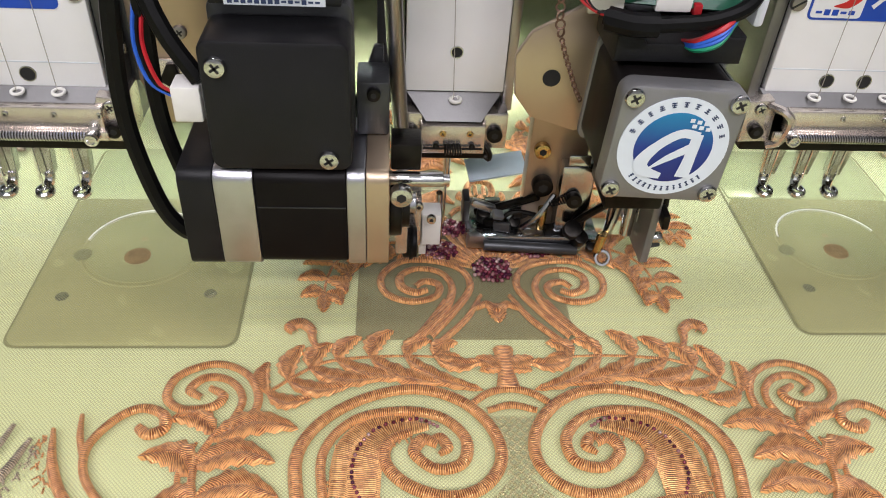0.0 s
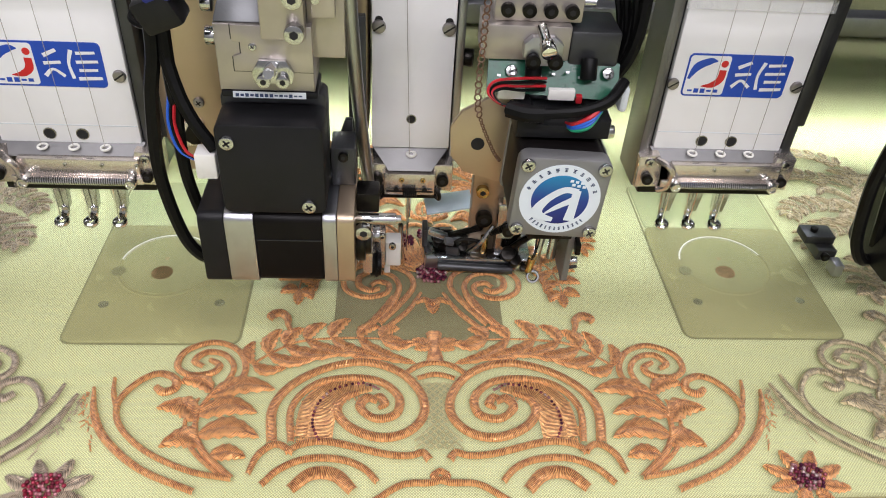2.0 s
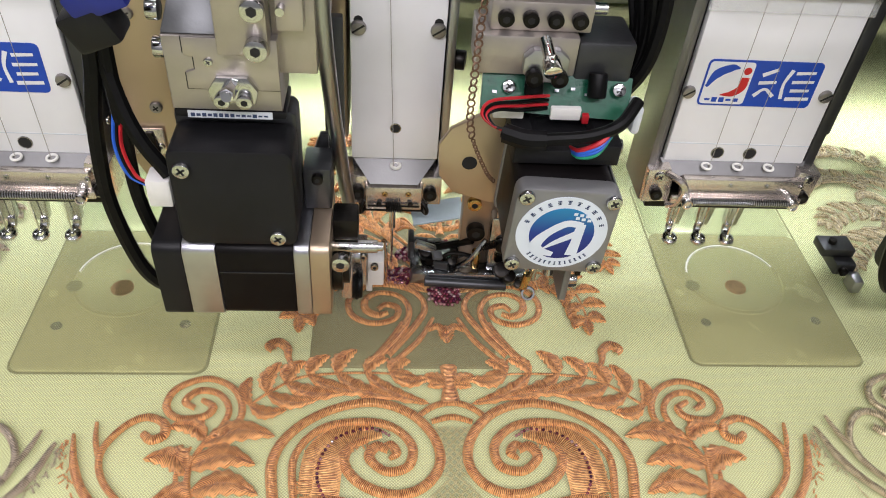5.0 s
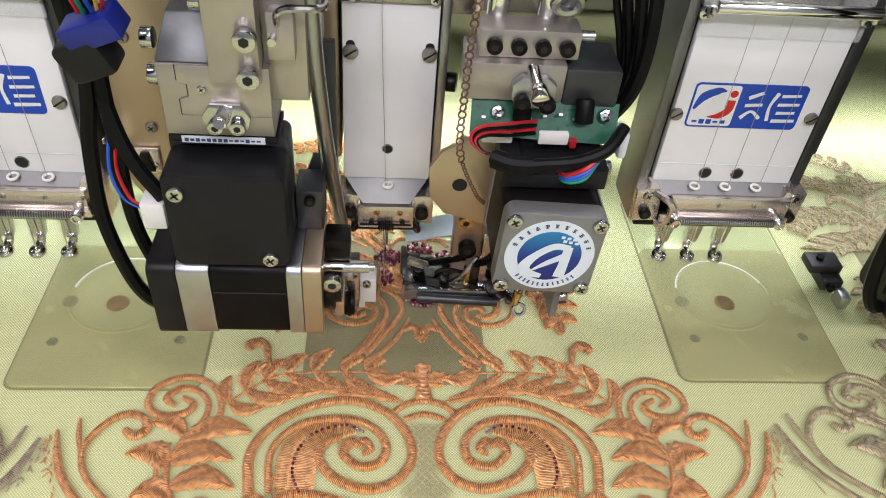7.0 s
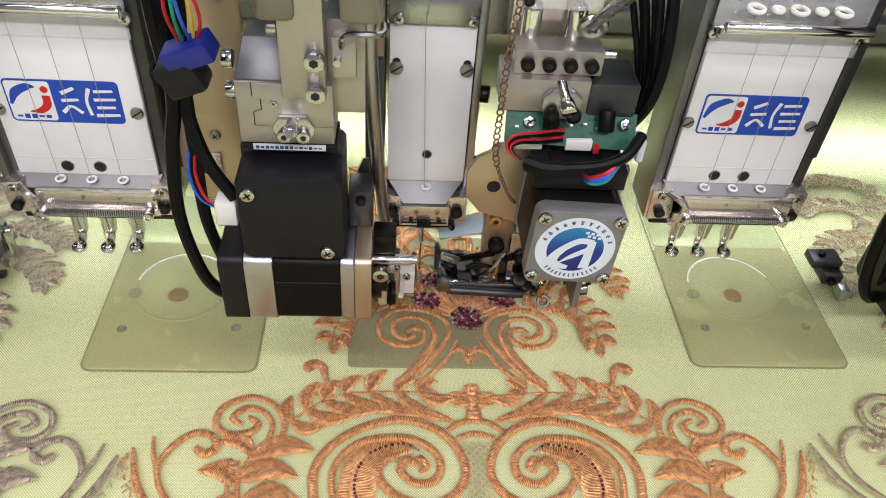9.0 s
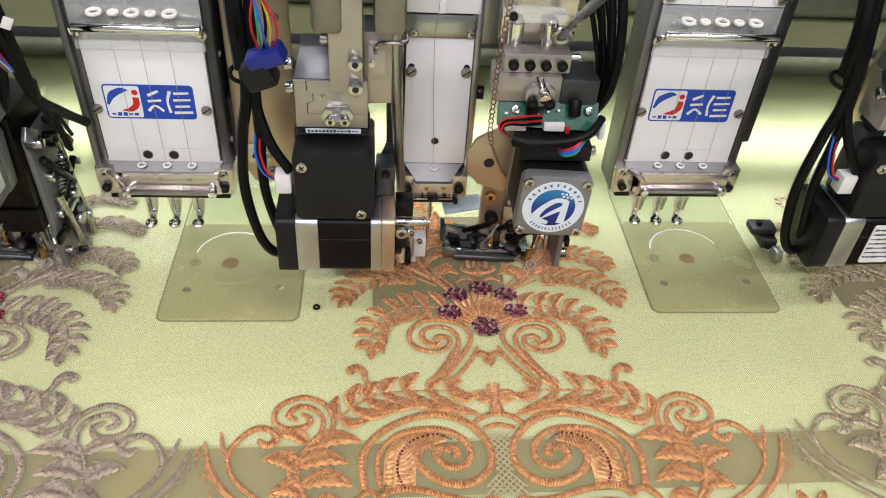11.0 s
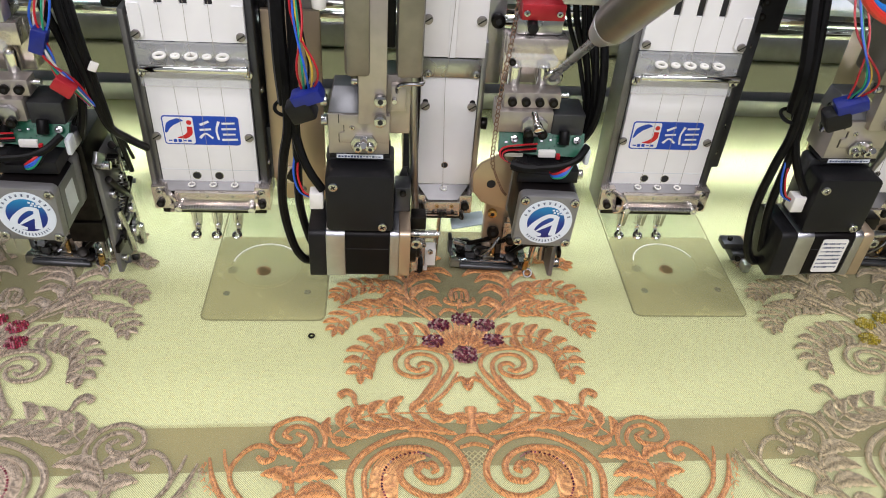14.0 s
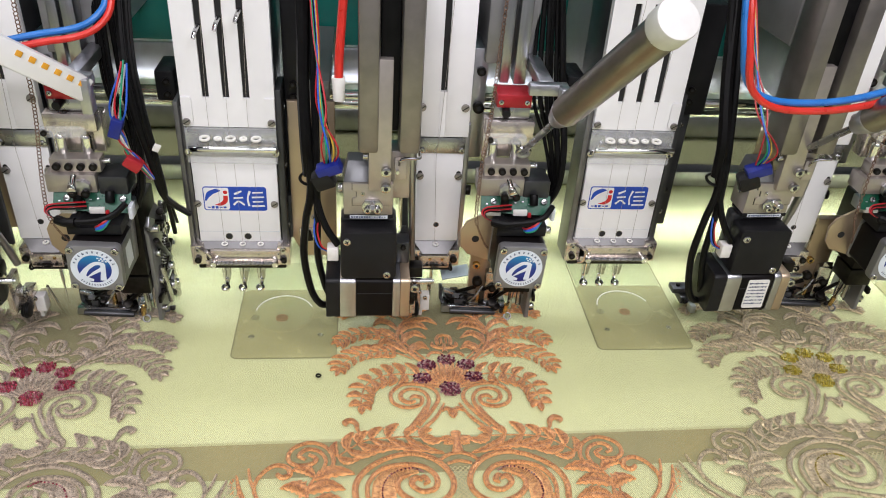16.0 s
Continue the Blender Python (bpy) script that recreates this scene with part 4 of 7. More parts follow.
def cord_feeder():
    t = thing("cord_feeder", (-0.026, 0.02, 0.03), "cord feeder with two stacked black stepper motors on a steel slide", "feeder", "cord feeders")
    # upper gearbox
    bm = B()
    prism(bm, round_rect(-0.0468, -0.0050, 0.0872, 0.1285, 0.0035), 0.005, 0.024, 0.0012)
    up = part("gearbox_cover", bm, BLACK, t, "black moulded gearbox cover")
    for p in ((-0.042, 0.005, 0.121), (-0.012, 0.005, 0.0915)):
        screw(up, p, 0.0033, "cross", material=NICKEL)
    bm = B()
    prism(bm, round_rect(-0.047, -0.005, 0.087, 0.1325, 0.003), 0.0243, 0.036, 0.001)
    part("gearbox_rear", bm, GREYDK, t)
    bm = B()
    box(bm, -0.0445, -0.0075, 0.0175, 0.0355, 0.1337, 0.1366, 0.0006)
    lab = part("gearbox_cap", bm, BLACK, t)
    bm = B()
    box(bm, -0.040, -0.012, 0.0170, 0.0174, 0.1339, 0.1365)
    part("name_strip", bm, STICKER_GREY, lab, "pale printed name strip")
    bm = B()
    bar_text(bm, -0.039, 0.1343, 0.026, 0.0016, 0.01685, 14, 5)
    part("name_strip_print", bm, INK, lab)
    # lower stepper motor, its axis across
    segs = ((-0.0585, -0.0478, BLACK, "motor_end_cap", ""), (-0.0477, -0.0355, SATIN, "motor_flange", "satin aluminium flange"), (-0.0354, -0.0072, BLACKGL, "motor_body", "black laminated motor body"),
            (-0.0071, -0.0012, SATIN, "motor_flange", "satin aluminium flange"), (-0.0011, 0.0062, TAN, "motor_face_plate", "pale machined face plate"))
    for a, b, m, nm, lb in segs:
        bm = B()
        k = 0.0006 if nm == "motor_body" else 0
        pr = round_rect(0.004 + k, 0.042 - k, 0.0495 + k, 0.0868 - k, 0.004)
        vs0 = [bm.verts.new((a, p, z)) for p, z in pr]
        vs1 = [bm.verts.new((b, p, z)) for p, z in pr]
        n = len(pr)
        fs = [bm.faces.new(vs0), bm.faces.new(vs1[::-1])]
        for i in range(n):
            fs.append(bm.faces.new((vs0[i], vs1[i], vs1[(i + 1) % n], vs0[(i + 1) % n])))
        bmesh.ops.recalc_face_normals(bm, faces=fs)
        bmesh.ops.bevel(bm, geom=list({e for f in fs[:2] for e in f.edges}), offset=0.0005, segments=2, affect="EDGES", profile=0.5)
        part(nm, bm, m, t, lb)
    bm = B()
    box(bm, -0.0350, -0.0075, 0.0042, 0.0047, 0.0735, 0.0738)
    part("body_seam", bm, GREYDK, t)
    bm = B()
    box(bm, -0.0044, 0.0060, 0.0270, 0.0420, 0.0871, 0.1060, 0.0008)
    gh = part("gear_housing", bm, GREYDK, t, "grey metal housing behind the gearbox")
    screw(gh, (0.0010, 0.0270, 0.1025), 0.0022, "socket", material=DARKOX)
    # bearing bolt and feed nozzle right of the motor
    bm = B()
    cyl(bm, (0.006, 0.018, 0.076), (0.024, 0.018, 0.076), 0.0026, 20, bev=0.0004)
    cyl(bm, (0.024, 0.018, 0.076), (0.026, 0.018, 0.076), 0.0018, 16)
    part("shaft", bm, NICKEL, t, "ribbed steel shaft")
    screw(t, (0.010, 0.010, 0.0765), 0.0036, "socket", material=NICKEL)
    bm = B()
    cyl(bm, (0.0063, 0.021, 0.064), (0.0105, 0.021, 0.064), 0.011, 28, bev=0.0006)
    cyl(bm, (0.0105, 0.021, 0.064), (0.013, 0.021, 0.064), 0.008, 28)
    part("drive_pulley", bm, DARKOX, t, "dark toothed drive pulley")
    bm = B()
    box(bm, 0.0085, 0.0130, 0.030, 0.050, 0.034, 0.066, 0.0008)
    box(bm, 0.010, 0.019, 0.050, 0.062, 0.022, 0.044, 0.0008)
    noz = part("nozzle_block", bm, PALE_NICKEL, t, "machined nozzle block")
    bm = B()
    box(bm, 0.0192, 0.0268, 0.0500, 0.0590, 0.0225, 0.0375, 0.0006)
    box(bm, 0.0185, 0.0215, 0.0550, 0.0620, 0.0135, 0.0225, 0.0004)
    part("guide_shoe", bm, NYLON, noz, "small white nylon guide shoe")
    bm = B()
    cyl(bm, (0.0115, 0.0440, 0.029), (0.0172, 0.0440, 0.029), 0.0062, 22, bev=0.0008)
    ring(bm, (0.0148, 0.0440, 0.029), (1, 0, 0), 0.0062, 0.0009, 22, 6)
    part("feed_roller", bm, RUBBER, noz, "black rubber feed roller")
    bm = B()
    cyl(bm, (0.0125, 0.0450, 0.047), (0.0165, 0.0450, 0.047), 0.0045, 20, bev=0.0005)
    part("feed_roller", bm, STEEL, noz)
    for p in ((0.0175, 0.0458, 0.0455), (0.0225, 0.0458, 0.0395), (0.0125, 0.0455, 0.0355)):
        screw(noz, p, 0.0018, "socket", material=NICKEL)
    bm = B()
    cyl(bm, (0.0265, 0.062, 0.040), (0.0282, 0.074, 0.004), 0.0013, 12)
    part("needle_tube", bm, CHROME, noz)
    bm = B()
    box(bm, 0.0066, 0.0165, 0.0180, 0.0290, 0.0792, 0.0890, 0.0008)
    part("shaft_clamp", bm, DARKOX, t, "black clamp over the shaft")
    bm = B()
    spring(bm, (0.0100, 0.0225, 0.0560), (0.0100, 0.0225, 0.0690), 0.0026, 0.0006, 8, 5)
    part("return_spring", bm, NICKEL, t)
    # mount block with dovetail and clamp knob
    bm = B()
    prism(bm, [(-0.0445, 0.137), (-0.0085, 0.137), (-0.0085, 0.1637), (-0.0445, 0.1637)], 0.017, 0.040, 0.0006)
    mb = part("mount_block", bm, PLATED, t, "machined steel mounting block with a dovetail joint")
    bm = B()
    prism(bm, [(-0.0380, 0.1455), (-0.0085, 0.1455), (-0.0085, 0.1637), (-0.0380, 0.1637), (-0.0380, 0.1575), (-0.0350, 0.1570), (-0.0350, 0.1525), (-0.0380, 0.1515)], 0.0160, 0.0172, 0.0002)
    part("dovetail", bm, PLATED, mb)
    bm = B()
    prism(bm, [(-0.0385, 0.1450), (-0.0086, 0.1450), (-0.0086, 0.1636), (-0.0385, 0.1636), (-0.0385, 0.1580), (-0.0355, 0.1575), (-0.0355, 0.1520), (-0.0385, 0.1510)], 0.0168, 0.0171)
    part("joint_gap", bm, HOLE, mb)
    bm = B()
    prism(bm, [(-0.0305, 0.1415), (-0.0165, 0.1415), (-0.0155, 0.146), (-0.0185, 0.151), (-0.0285, 0.151), (-0.0315, 0.146)], 0.0140, 0.0162, 0.0003)
    cl = part("knob_plate", bm, NICKEL, mb)
    bm = B()
    cyl(bm, (-0.0235, 0.014, 0.1485), (-0.0235, 0.004, 0.1505), 0.0024, 6, bev=0.0003)
    cyl(bm, (-0.0235, 0.0045, 0.1504), (-0.0235, 0.0030, 0.1507), 0.0017, 14)
    part("clamp_knob", bm, CHROME, cl, "bright clamping screw")
    for dx in (-0.0035, 0.0037):
        screw(cl, (-0.0235 + dx, 0.014, 0.1435), 0.0026, "socket", material=NICKEL)
    screw(mb, (-0.0305, 0.016, 0.1555), 0.0016, "cross")
    bm = B()
    vs = [bm.verts.new(v) for v in ((-0.0445, 0.0175, 0.164), (-0.0255, 0.0175, 0.164), (-0.0255, 0.042, 0.164), (-0.0445, 0.042, 0.164), (-0.0415, 0.028, 0.1765), (-0.0255, 0.028, 0.1765), (-0.0255, 0.042, 0.1765), (-0.0415, 0.042, 0.1765))]
    for q in ((0, 3, 2, 1), (4, 5, 6, 7), (0, 1, 5, 4), (1, 2, 6, 5), (2, 3, 7, 6), (3, 0, 4, 7)):
        bm.faces.new([vs[i] for i in q])
    bmesh.ops.bevel(bm, geom=bm.edges[:], offset=0.0006, segments=2, affect="EDGES", profile=0.5)
    part("mount_top", bm, MIDGREY, mb, "dark grey sloping top block")
    for p in ((-0.0450, 0.024, 0.1560), (-0.0450, 0.024, 0.1690)):
        screw(mb, p, 0.0036, "socket", (-1, 0, 0), NICKEL)
    # vertical slide and arm up to the beam
    bm = B()
    box(bm, -0.0265, -0.0105, 0.012, 0.020, 0.160, 0.258, 0.0006)
    arm = part("arm", bm, PLATED, t, "long machined arm")
    for z in (0.1637, 0.1767):
        screw(arm, (-0.0140, 0.012, z), 0.0037, "socket", material=NICKEL)
    for z in (0.186, 0.197, 0.208):
        screw(arm, (-0.0268, 0.017, z), 0.0034, "socket", (-1, 0, 0), NICKEL)
    bm = B()
    box(bm, -0.0105, 0.0035, 0.020, 0.040, 0.150, 0.188, 0.0006)
    box(bm, -0.0080, 0.0005, 0.014, 0.020, 0.168, 0.184, 0.0005)
    part("slide_block", bm, PLATED, arm)
    bm = B()
    cyl(bm, (-0.006, 0.014, 0.176), (-0.006, 0.010, 0.176), 0.0014, 10)
    part("pin", bm, NICKEL, arm)
    for a, b in ((-0.034, -0.0195), (-0.0055, 0.0095)):
        bm = B()
        box(bm, a, b, 0.010, 0.040, 0.190, 0.325, 0.003)
        part("slide_rail", bm, RAIL, t, "tall grey slide rail")
    bm = B()
    box(bm, -0.0190, -0.0060, 0.018, 0.030, 0.205, 0.326, 0.0008)
    part("belt", bm, RUBBER, t, "black toothed belt between the rails")
    bm = B()
    box(bm, -0.034, 0.0095, 0.0405, 0.2185, 0.262, 0.30, 0.002)
    part("carrier", bm, GREYCAST, t, "cast carrier bolted to the beam")
    # cord guide tube with its wire clip
    bm = B()
    tube(bm, [(0.004, 0.026, 0.33), (0.0045, 0.024, 0.20), (0.0065, 0.030, 0.14), (0.0095, 0.050, 0.085), (0.0110, 0.056, 0.066)], 0.0029, 12, 6)
    gt = part("guide_tube", bm, STEEL_V, t, "long bright steel cord guide tube")
    bm = B()
    spring(bm, (0.0042, 0.025, 0.215), (0.0044, 0.0242, 0.196), 0.0036, 0.0006, 16, 5)
    part("tube_spring", bm, NICKEL, gt)
    bm = B()
    tube(bm, [(-0.004, 0.019, 0.173), (-0.0045, 0.013, 0.183), (-0.0015, 0.011, 0.1865), (0.004, 0.010, 0.1875), (0.0095, 0.012, 0.1870), (0.0100, 0.020, 0.1865)], 0.0012, 8, 5)
    part("wire_clip", bm, NICKEL, gt, "bent bright wire clip")
    # cables
    cable("motor_cable", [(-0.076, 0.075, 0.33), (-0.073, 0.045, 0.24), (-0.0690, 0.026, 0.185), (-0.0685, 0.021, 0.153), (-0.0725, 0.020, 0.130), (-0.0750, 0.020, 0.097), (-0.0705, 0.020, 0.066), (-0.0640, 0.020, 0.053), (-0.0575, 0.022, 0.050)], 0.0029, RUBBER, t, "thick black motor cable")
    cable("motor_cable", [(-0.066, 0.080, 0.33), (-0.065, 0.045, 0.24), (-0.0640, 0.028, 0.185), (-0.0640, 0.022, 0.155), (-0.0640, 0.021, 0.130), (-0.0645, 0.021, 0.097), (-0.0600, 0.022, 0.070), (-0.0565, 0.024, 0.058)], 0.0027, RUBBER, t, "thick black motor cable")
    cable("motor_cable", [(-0.0680, 0.026, 0.165), (-0.0625, 0.019, 0.140), (-0.0570, 0.015, 0.126), (-0.0490, 0.013, 0.113)], 0.0028, RUBBER, t, "black sheathed cable")
    for m, o in ((W_BLUE, 0.0), (RUBBER, 0.0012), (W_RED, 0.0024)):
        cable("wire", [(-0.0655 + o, 0.0210, 0.134), (-0.0665 + o, 0.0165, 0.122), (-0.0635 + o, 0.0145, 0.111), (-0.0560, 0.0135, 0.1065 + o * 0.5)], 0.0007, m, t, "thin coloured wire", 6)
    bm = B()
    box(bm, -0.0570, -0.0485, 0.0095, 0.0185, 0.1005, 0.1120, 0.0008)
    wc = part("motor_plug", bm, NYLON, t, "white nylon plug")
    # blue connector with its coloured leads
    bm = B()
    turned_box(bm, (-0.0535, 0.000, 0.184), (0.0175, 0.010, 0.008), (10, -24, -8), 0.001)
    cn = part("connector", bm, BLUEP, t, "blue multi-pin connector")
    bm = B()
    turned_box(bm, (-0.0575, 0.002, 0.1745), (0.0150, 0.011, 0.013), (10, -24, -8), 0.002)
    part("connector_shell", bm, BLACK, cn, "black connector shell")
    for i, m in enumerate((W_RED, W_GREEN, RUBBER, W_BLUE, W_YELLOW, W_RED)):
        o = (i - 2.5) * 0.0022
        cable("wire", [(-0.0535 + o * 0.6, 0.000, 0.188), (-0.0545 + o * 0.7 + (i % 3) * 0.0016, -0.003 - (i % 2) * 0.003, 0.203), (-0.0575 - o * 0.4 - (i % 2) * 0.002, 0.008 + (i % 3) * 0.002, 0.226), (-0.062 + o * 0.3, 0.035, 0.262), (-0.066 + o * 0.3, 0.06, 0.31)], 0.00065, m, cn, "", 6)
    bm = B()
    ring(bm, (-0.0700, 0.0270, 0.1615), (0.1, -0.3, 1), 0.0062, 0.0012, 18, 6)
    part("cable_tie", bm, RUBBER, t)
    cable("harness", [(-0.0705, 0.080, 0.33), (-0.0725, 0.045, 0.24), (-0.0710, 0.028, 0.195), (-0.0695, 0.026, 0.165)], 0.0045, RUBBER, t, "black wrapped cable bundle")
    # fan plate behind the motors
    bm = B()
    prism(bm, [(0.001, 0.110), (0.004, 0.110), (0.0055, 0.062), (-0.006, 0.062), (-0.006, 0.090)], 0.0445, 0.0475, 0.0004)
    part("rear_fin", bm, GREYDK, t, "dark steel fin plate")
    bm = B()
    box(bm, -0.004, 0.006, 0.043, 0.060, 0.155, 0.255, 0.0006)
    part("rear_plate", bm, PLATED, t)
    bm = B()
    box(bm, 0.0015, 0.0095, 0.062, 0.066, 0.080, 0.150, 0.0006)
    part("rear_upright", bm, GREYDK, t, "dark steel upright")
    return t


# ---------------------------------------------------------------- bead feeder: grey motor with a round label
def bead_feeder():
    t = thing("bead_feeder", (0.0905, 0.02, 0.002), "bead feeder with a grey square motor and a round blue label", "feeder", "bead feeders")
    cx, cz = 0.0899, 0.1014
    bm = B()
    prism(bm, round_rect(cx - 0.0188, cx + 0.0188, cz - 0.0190, cz + 0.0190, 0.0042), -0.001, 0.007, 0.0009)
    face = part("motor_flange", bm, GREYCAST, t, "grey cast motor flange")
    bm = B()
    prism(bm, round_rect(cx - 0.0183, cx + 0.0183, cz - 0.0180, cz + 0.0180, 0.005), 0.0073, 0.034, 0.0006)
    body = part("motor_body", bm, BLACKGL, t, "black laminated motor body")
    bm = B()
    box(bm, cx + 0.0180, cx + 0.0186, 0.0076, 0.0338, cz - 0.016, cz + 0.016)
    part("side_cover", bm, MIDGREY, body, "grey side cover")
    bm = B()
    prism(bm, round_rect(cx - 0.0188, cx + 0.0188, cz - 0.0196, cz + 0.0196, 0.004), 0.0343, 0.044, 0.0006)
    back = part("motor_flange", bm, GREYCAST, t)
    bm = B()
    box(bm, cx + 0.0187, cx + 0.0190, 0.014, 0.028, cz - 0.010, cz + 0.012)
    part("side_label", bm, STICKER_GREY, t, "pale printed type label")
    for dx, dz in ((-0.0155, 0.0155), (0.0155, 0.0155), (-0.0155, -0.0155), (0.0155, -0.0155)):
        screw(face, (cx + dx, -0.001, cz + dz), 0.0031, "cross")
    # round label: rim, blue field, pale mark, print
    bm = B()
    cyl(bm, (cx, -0.0009, cz), (cx, -0.0014, cz), 0.0166, 48)
    lab = part("round_label", bm, STICKER, t, "round white and blue printed label")
    bm = B()
    cyl(bm, (cx, -0.00135, cz), (cx, -0.00155, cz), 0.0118, 48)
    part("label_field", bm, LABEL_BLUE, lab)
    bm = B()
    y = -0.00172
    ribbon(bm, [(cx + 0.0068, cz + 0.0045), (cx + 0.0010, cz + 0.0050), (cx - 0.0050, cz + 0.0005), (cx - 0.0085, cz - 0.0050), (cx - 0.0070, cz - 0.0082), (cx - 0.0015, cz - 0.0098)], [0.0028, 0.0030, 0.0032, 0.0045, 0.0040, 0.0020], y)
    ribbon(bm, [(cx - 0.0060, cz - 0.0075), (cx - 0.0010, cz - 0.0035), (cx + 0.0058, cz + 0.0010)], [0.0006, 0.0022, 0.0030], y - 0.00006)
    ribbon(bm, [(cx + 0.0062, cz + 0.0052), (cx + 0.0058, cz - 0.0030), (cx + 0.0052, cz - 0.0098)], [0.0034, 0.0036, 0.0044], y - 0.0001)
    for i in range(3):
        for j in range(2):
            box(bm, cx + 0.0035 + i * 0.0022 - j * 0.001, cx + 0.0049 + i * 0.0022 - j * 0.001, y - 0.0001, y, cz + 0.0072 + j * 0.0018 - i * 0.0004, cz + 0.0084 + j * 0.0018 - i * 0.0004)
    part("label_mark", bm, STICKER, lab)
    bm = B()
    rnd = random.Random(4)
    for k, (n, a0, a1) in enumerate(((11, 160, 20), (13, 225, 318))):
        for i in range(n):
            a = radians(a0 + (a1 - a0) * i / (n - 1))
            m = Matrix.Translation((cx + 0.0144 * math.cos(a), -0.00145, cz + 0.0144 * math.sin(a))) @ Matrix.Rotation(-(a - math.pi / 2), 4, "Y")
            for q in range(3):
                s = (0.0015, 0.0001, 0.00035) if k == 0 else (0.0009, 0.0001, 0.0003)
                bmesh.ops.create_cube(bm, size=1, matrix=m @ Matrix.LocRotScale((0, 0, (q - 1) * 0.00065), None, (s[0] * rnd.choice((0.7, 1.0)), s[1], s[2])))
            bmesh.ops.create_cube(bm, size=1, matrix=m @ Matrix.LocRotScale((0, 0, 0), None, (0.00035, 0.0001, 0.0017)))
    part("label_print", bm, INK, lab)
    tilt = Matrix.Translation((cx - 0.0905, 0, cz - 0.002)) @ Matrix.Rotation(radians(2.6), 4, "Y") @ Matrix.Translation((0.0905 - cx, 0, 0.002 - cz))
    for ob in (face, body, back, lab):
        ob.matrix_basis = tilt
    # top of the motor: black shell and wires
    bm = B()
    prism(bm, [(cx - 0.019, 0.1220), (cx + 0.019, 0.1220), (cx + 0.019, 0.1305), (cx + 0.011, 0.1305), (cx + 0.009, 0.1280), (cx - 0.010, 0.1280), (cx - 0.012, 0.1305), (cx - 0.019, 0.1305)], 0.012, 0.040, 0.0008)
    part("connector_shell", bm, BLACK, t, "black plug shell")
    cable("motor_cable", [(0.066, 0.012, 0.1355), (0.074, 0.008, 0.1350), (0.084, 0.008, 0.1355), (0.096, 0.009, 0.1365), (0.106, 0.012, 0.1395), (0.113, 0.020, 0.1440)], 0.0023, RUBBER, t, "black sleeved cable", 10)
    cable("heat_sleeve", [(0.0665, 0.011, 0.1355), (0.073, 0.008, 0.1352), (0.080, 0.0075, 0.1353)], 0.0035, RUBBER, t, "black shrink sleeve", 10)
    for i, (m, o) in enumerate(((W_RED, 0.0), (RUBBER, 0.0017), (W_RED, 0.0034), (RUBBER, 0.005))):
        cable("wire", [(0.070, 0.011, 0.1358 + o * 0.2), (0.0635, 0.012, 0.137), (0.0585 + o * 0.4, 0.014, 0.1405), (0.0610 + o * 0.7, 0.016, 0.1445 - o * 0.6), (0.072, 0.020, 0.1440 - o), (0.083, 0.026, 0.1415 - o)], 0.00062, m, t, "", 6)
    for m, o in ((W_RED, 0.0), (W_BLUE, 0.0016), (W_BLUE, 0.003), (W_GREEN, 0.0044)):
        cable("wire", [(0.103, 0.010, 0.1375 - o * 0.3), (0.0985, 0.007, 0.1350 - o), (0.0930, 0.009, 0.1305 - o * 0.6), (0.0910, 0.016, 0.1270)], 0.0009, m, t, "", 6)
    # circuit board with its plugs
    bm = B()
    turned_box(bm, (0.0865, 0.030, 0.1400), (0.054, 0.0018, 0.015), (-32, 3, 0))
    pcb = part("circuit_board", bm, PCB, t, "green circuit board")
    bm = B()
    for i in range(9):
        turned_box(bm, (0.064 + i * 0.0055, 0.0285 - (i % 2) * 0.0006, 0.1410 + (i % 3) * 0.0012), (0.0014, 0.0010, 0.0009), (-32, 3, 0))
    part("components", bm, SATIN, pcb)
    for x in (0.0690, 0.1085):
        screw(pcb, (x, 0.0295, 0.1425), 0.0027, "cross", (0, -0.85, 0.5))
    for x in (0.0640, 0.0845):
        bm = B()
        box(bm, x, x + 0.0110, 0.0250, 0.0310, 0.1322, 0.1370, 0.0005)
        part("plug", bm, NYLON, pcb, "white nylon plug")
    bm = B()
    box(bm, 0.0960, 0.0985, 0.024, 0.029, 0.1315, 0.1350, 0.0004)
    part("plug", bm, W_RED, pcb)
    for x in (0.0775, 0.1000):
        bm = B()
        cyl(bm, (x, 0.0300, 0.1490), (x, 0.0262, 0.1410), 0.0034, 16, bev=0.0008)
        part("stand_off", bm, RUBBER, pcb, "black rubber stand-off")
    bm = B()
    box(bm, 0.0665, 0.1145, 0.034, 0.050, 0.127, 0.1375, 0.001)
    part("board_carrier", bm, SATIN, t)
    # dark slide with clamp bolt
    bm = B()
    box(bm, 0.0565, 0.0915, 0.030, 0.050, 0.1470, 0.1615, 0.0008)
    sl = part("slide", bm, PLATED, t, "ground steel slide")
    bm = B()
    prism(bm, [(0.0755, 0.1465), (0.0845, 0.1465), (0.0880, 0.1500), (0.0880, 0.1555), (0.0845, 0.1585), (0.0755, 0.1585), (0.0725, 0.1555), (0.0725, 0.1500)], 0.0260, 0.0298, 0.0005)
    part("clamp_plate", bm, SATIN, sl)
    bm = B()
    cyl(bm, (0.0785, 0.0262, 0.1625), (0.0796, 0.0170, 0.1592), 0.0022, 14)
    cyl(bm, (0.0795, 0.0180, 0.1596), (0.0800, 0.0125, 0.1577), 0.0031, 16, bev=0.0005)
    part("clamp_screw", bm, CHROME, sl, "bright clamping screw")
    for x in (0.0762, 0.0850):
        screw(sl, (x, 0.0255, 0.1495), 0.0030, "socket", material=DARKOX)
    bm = B()
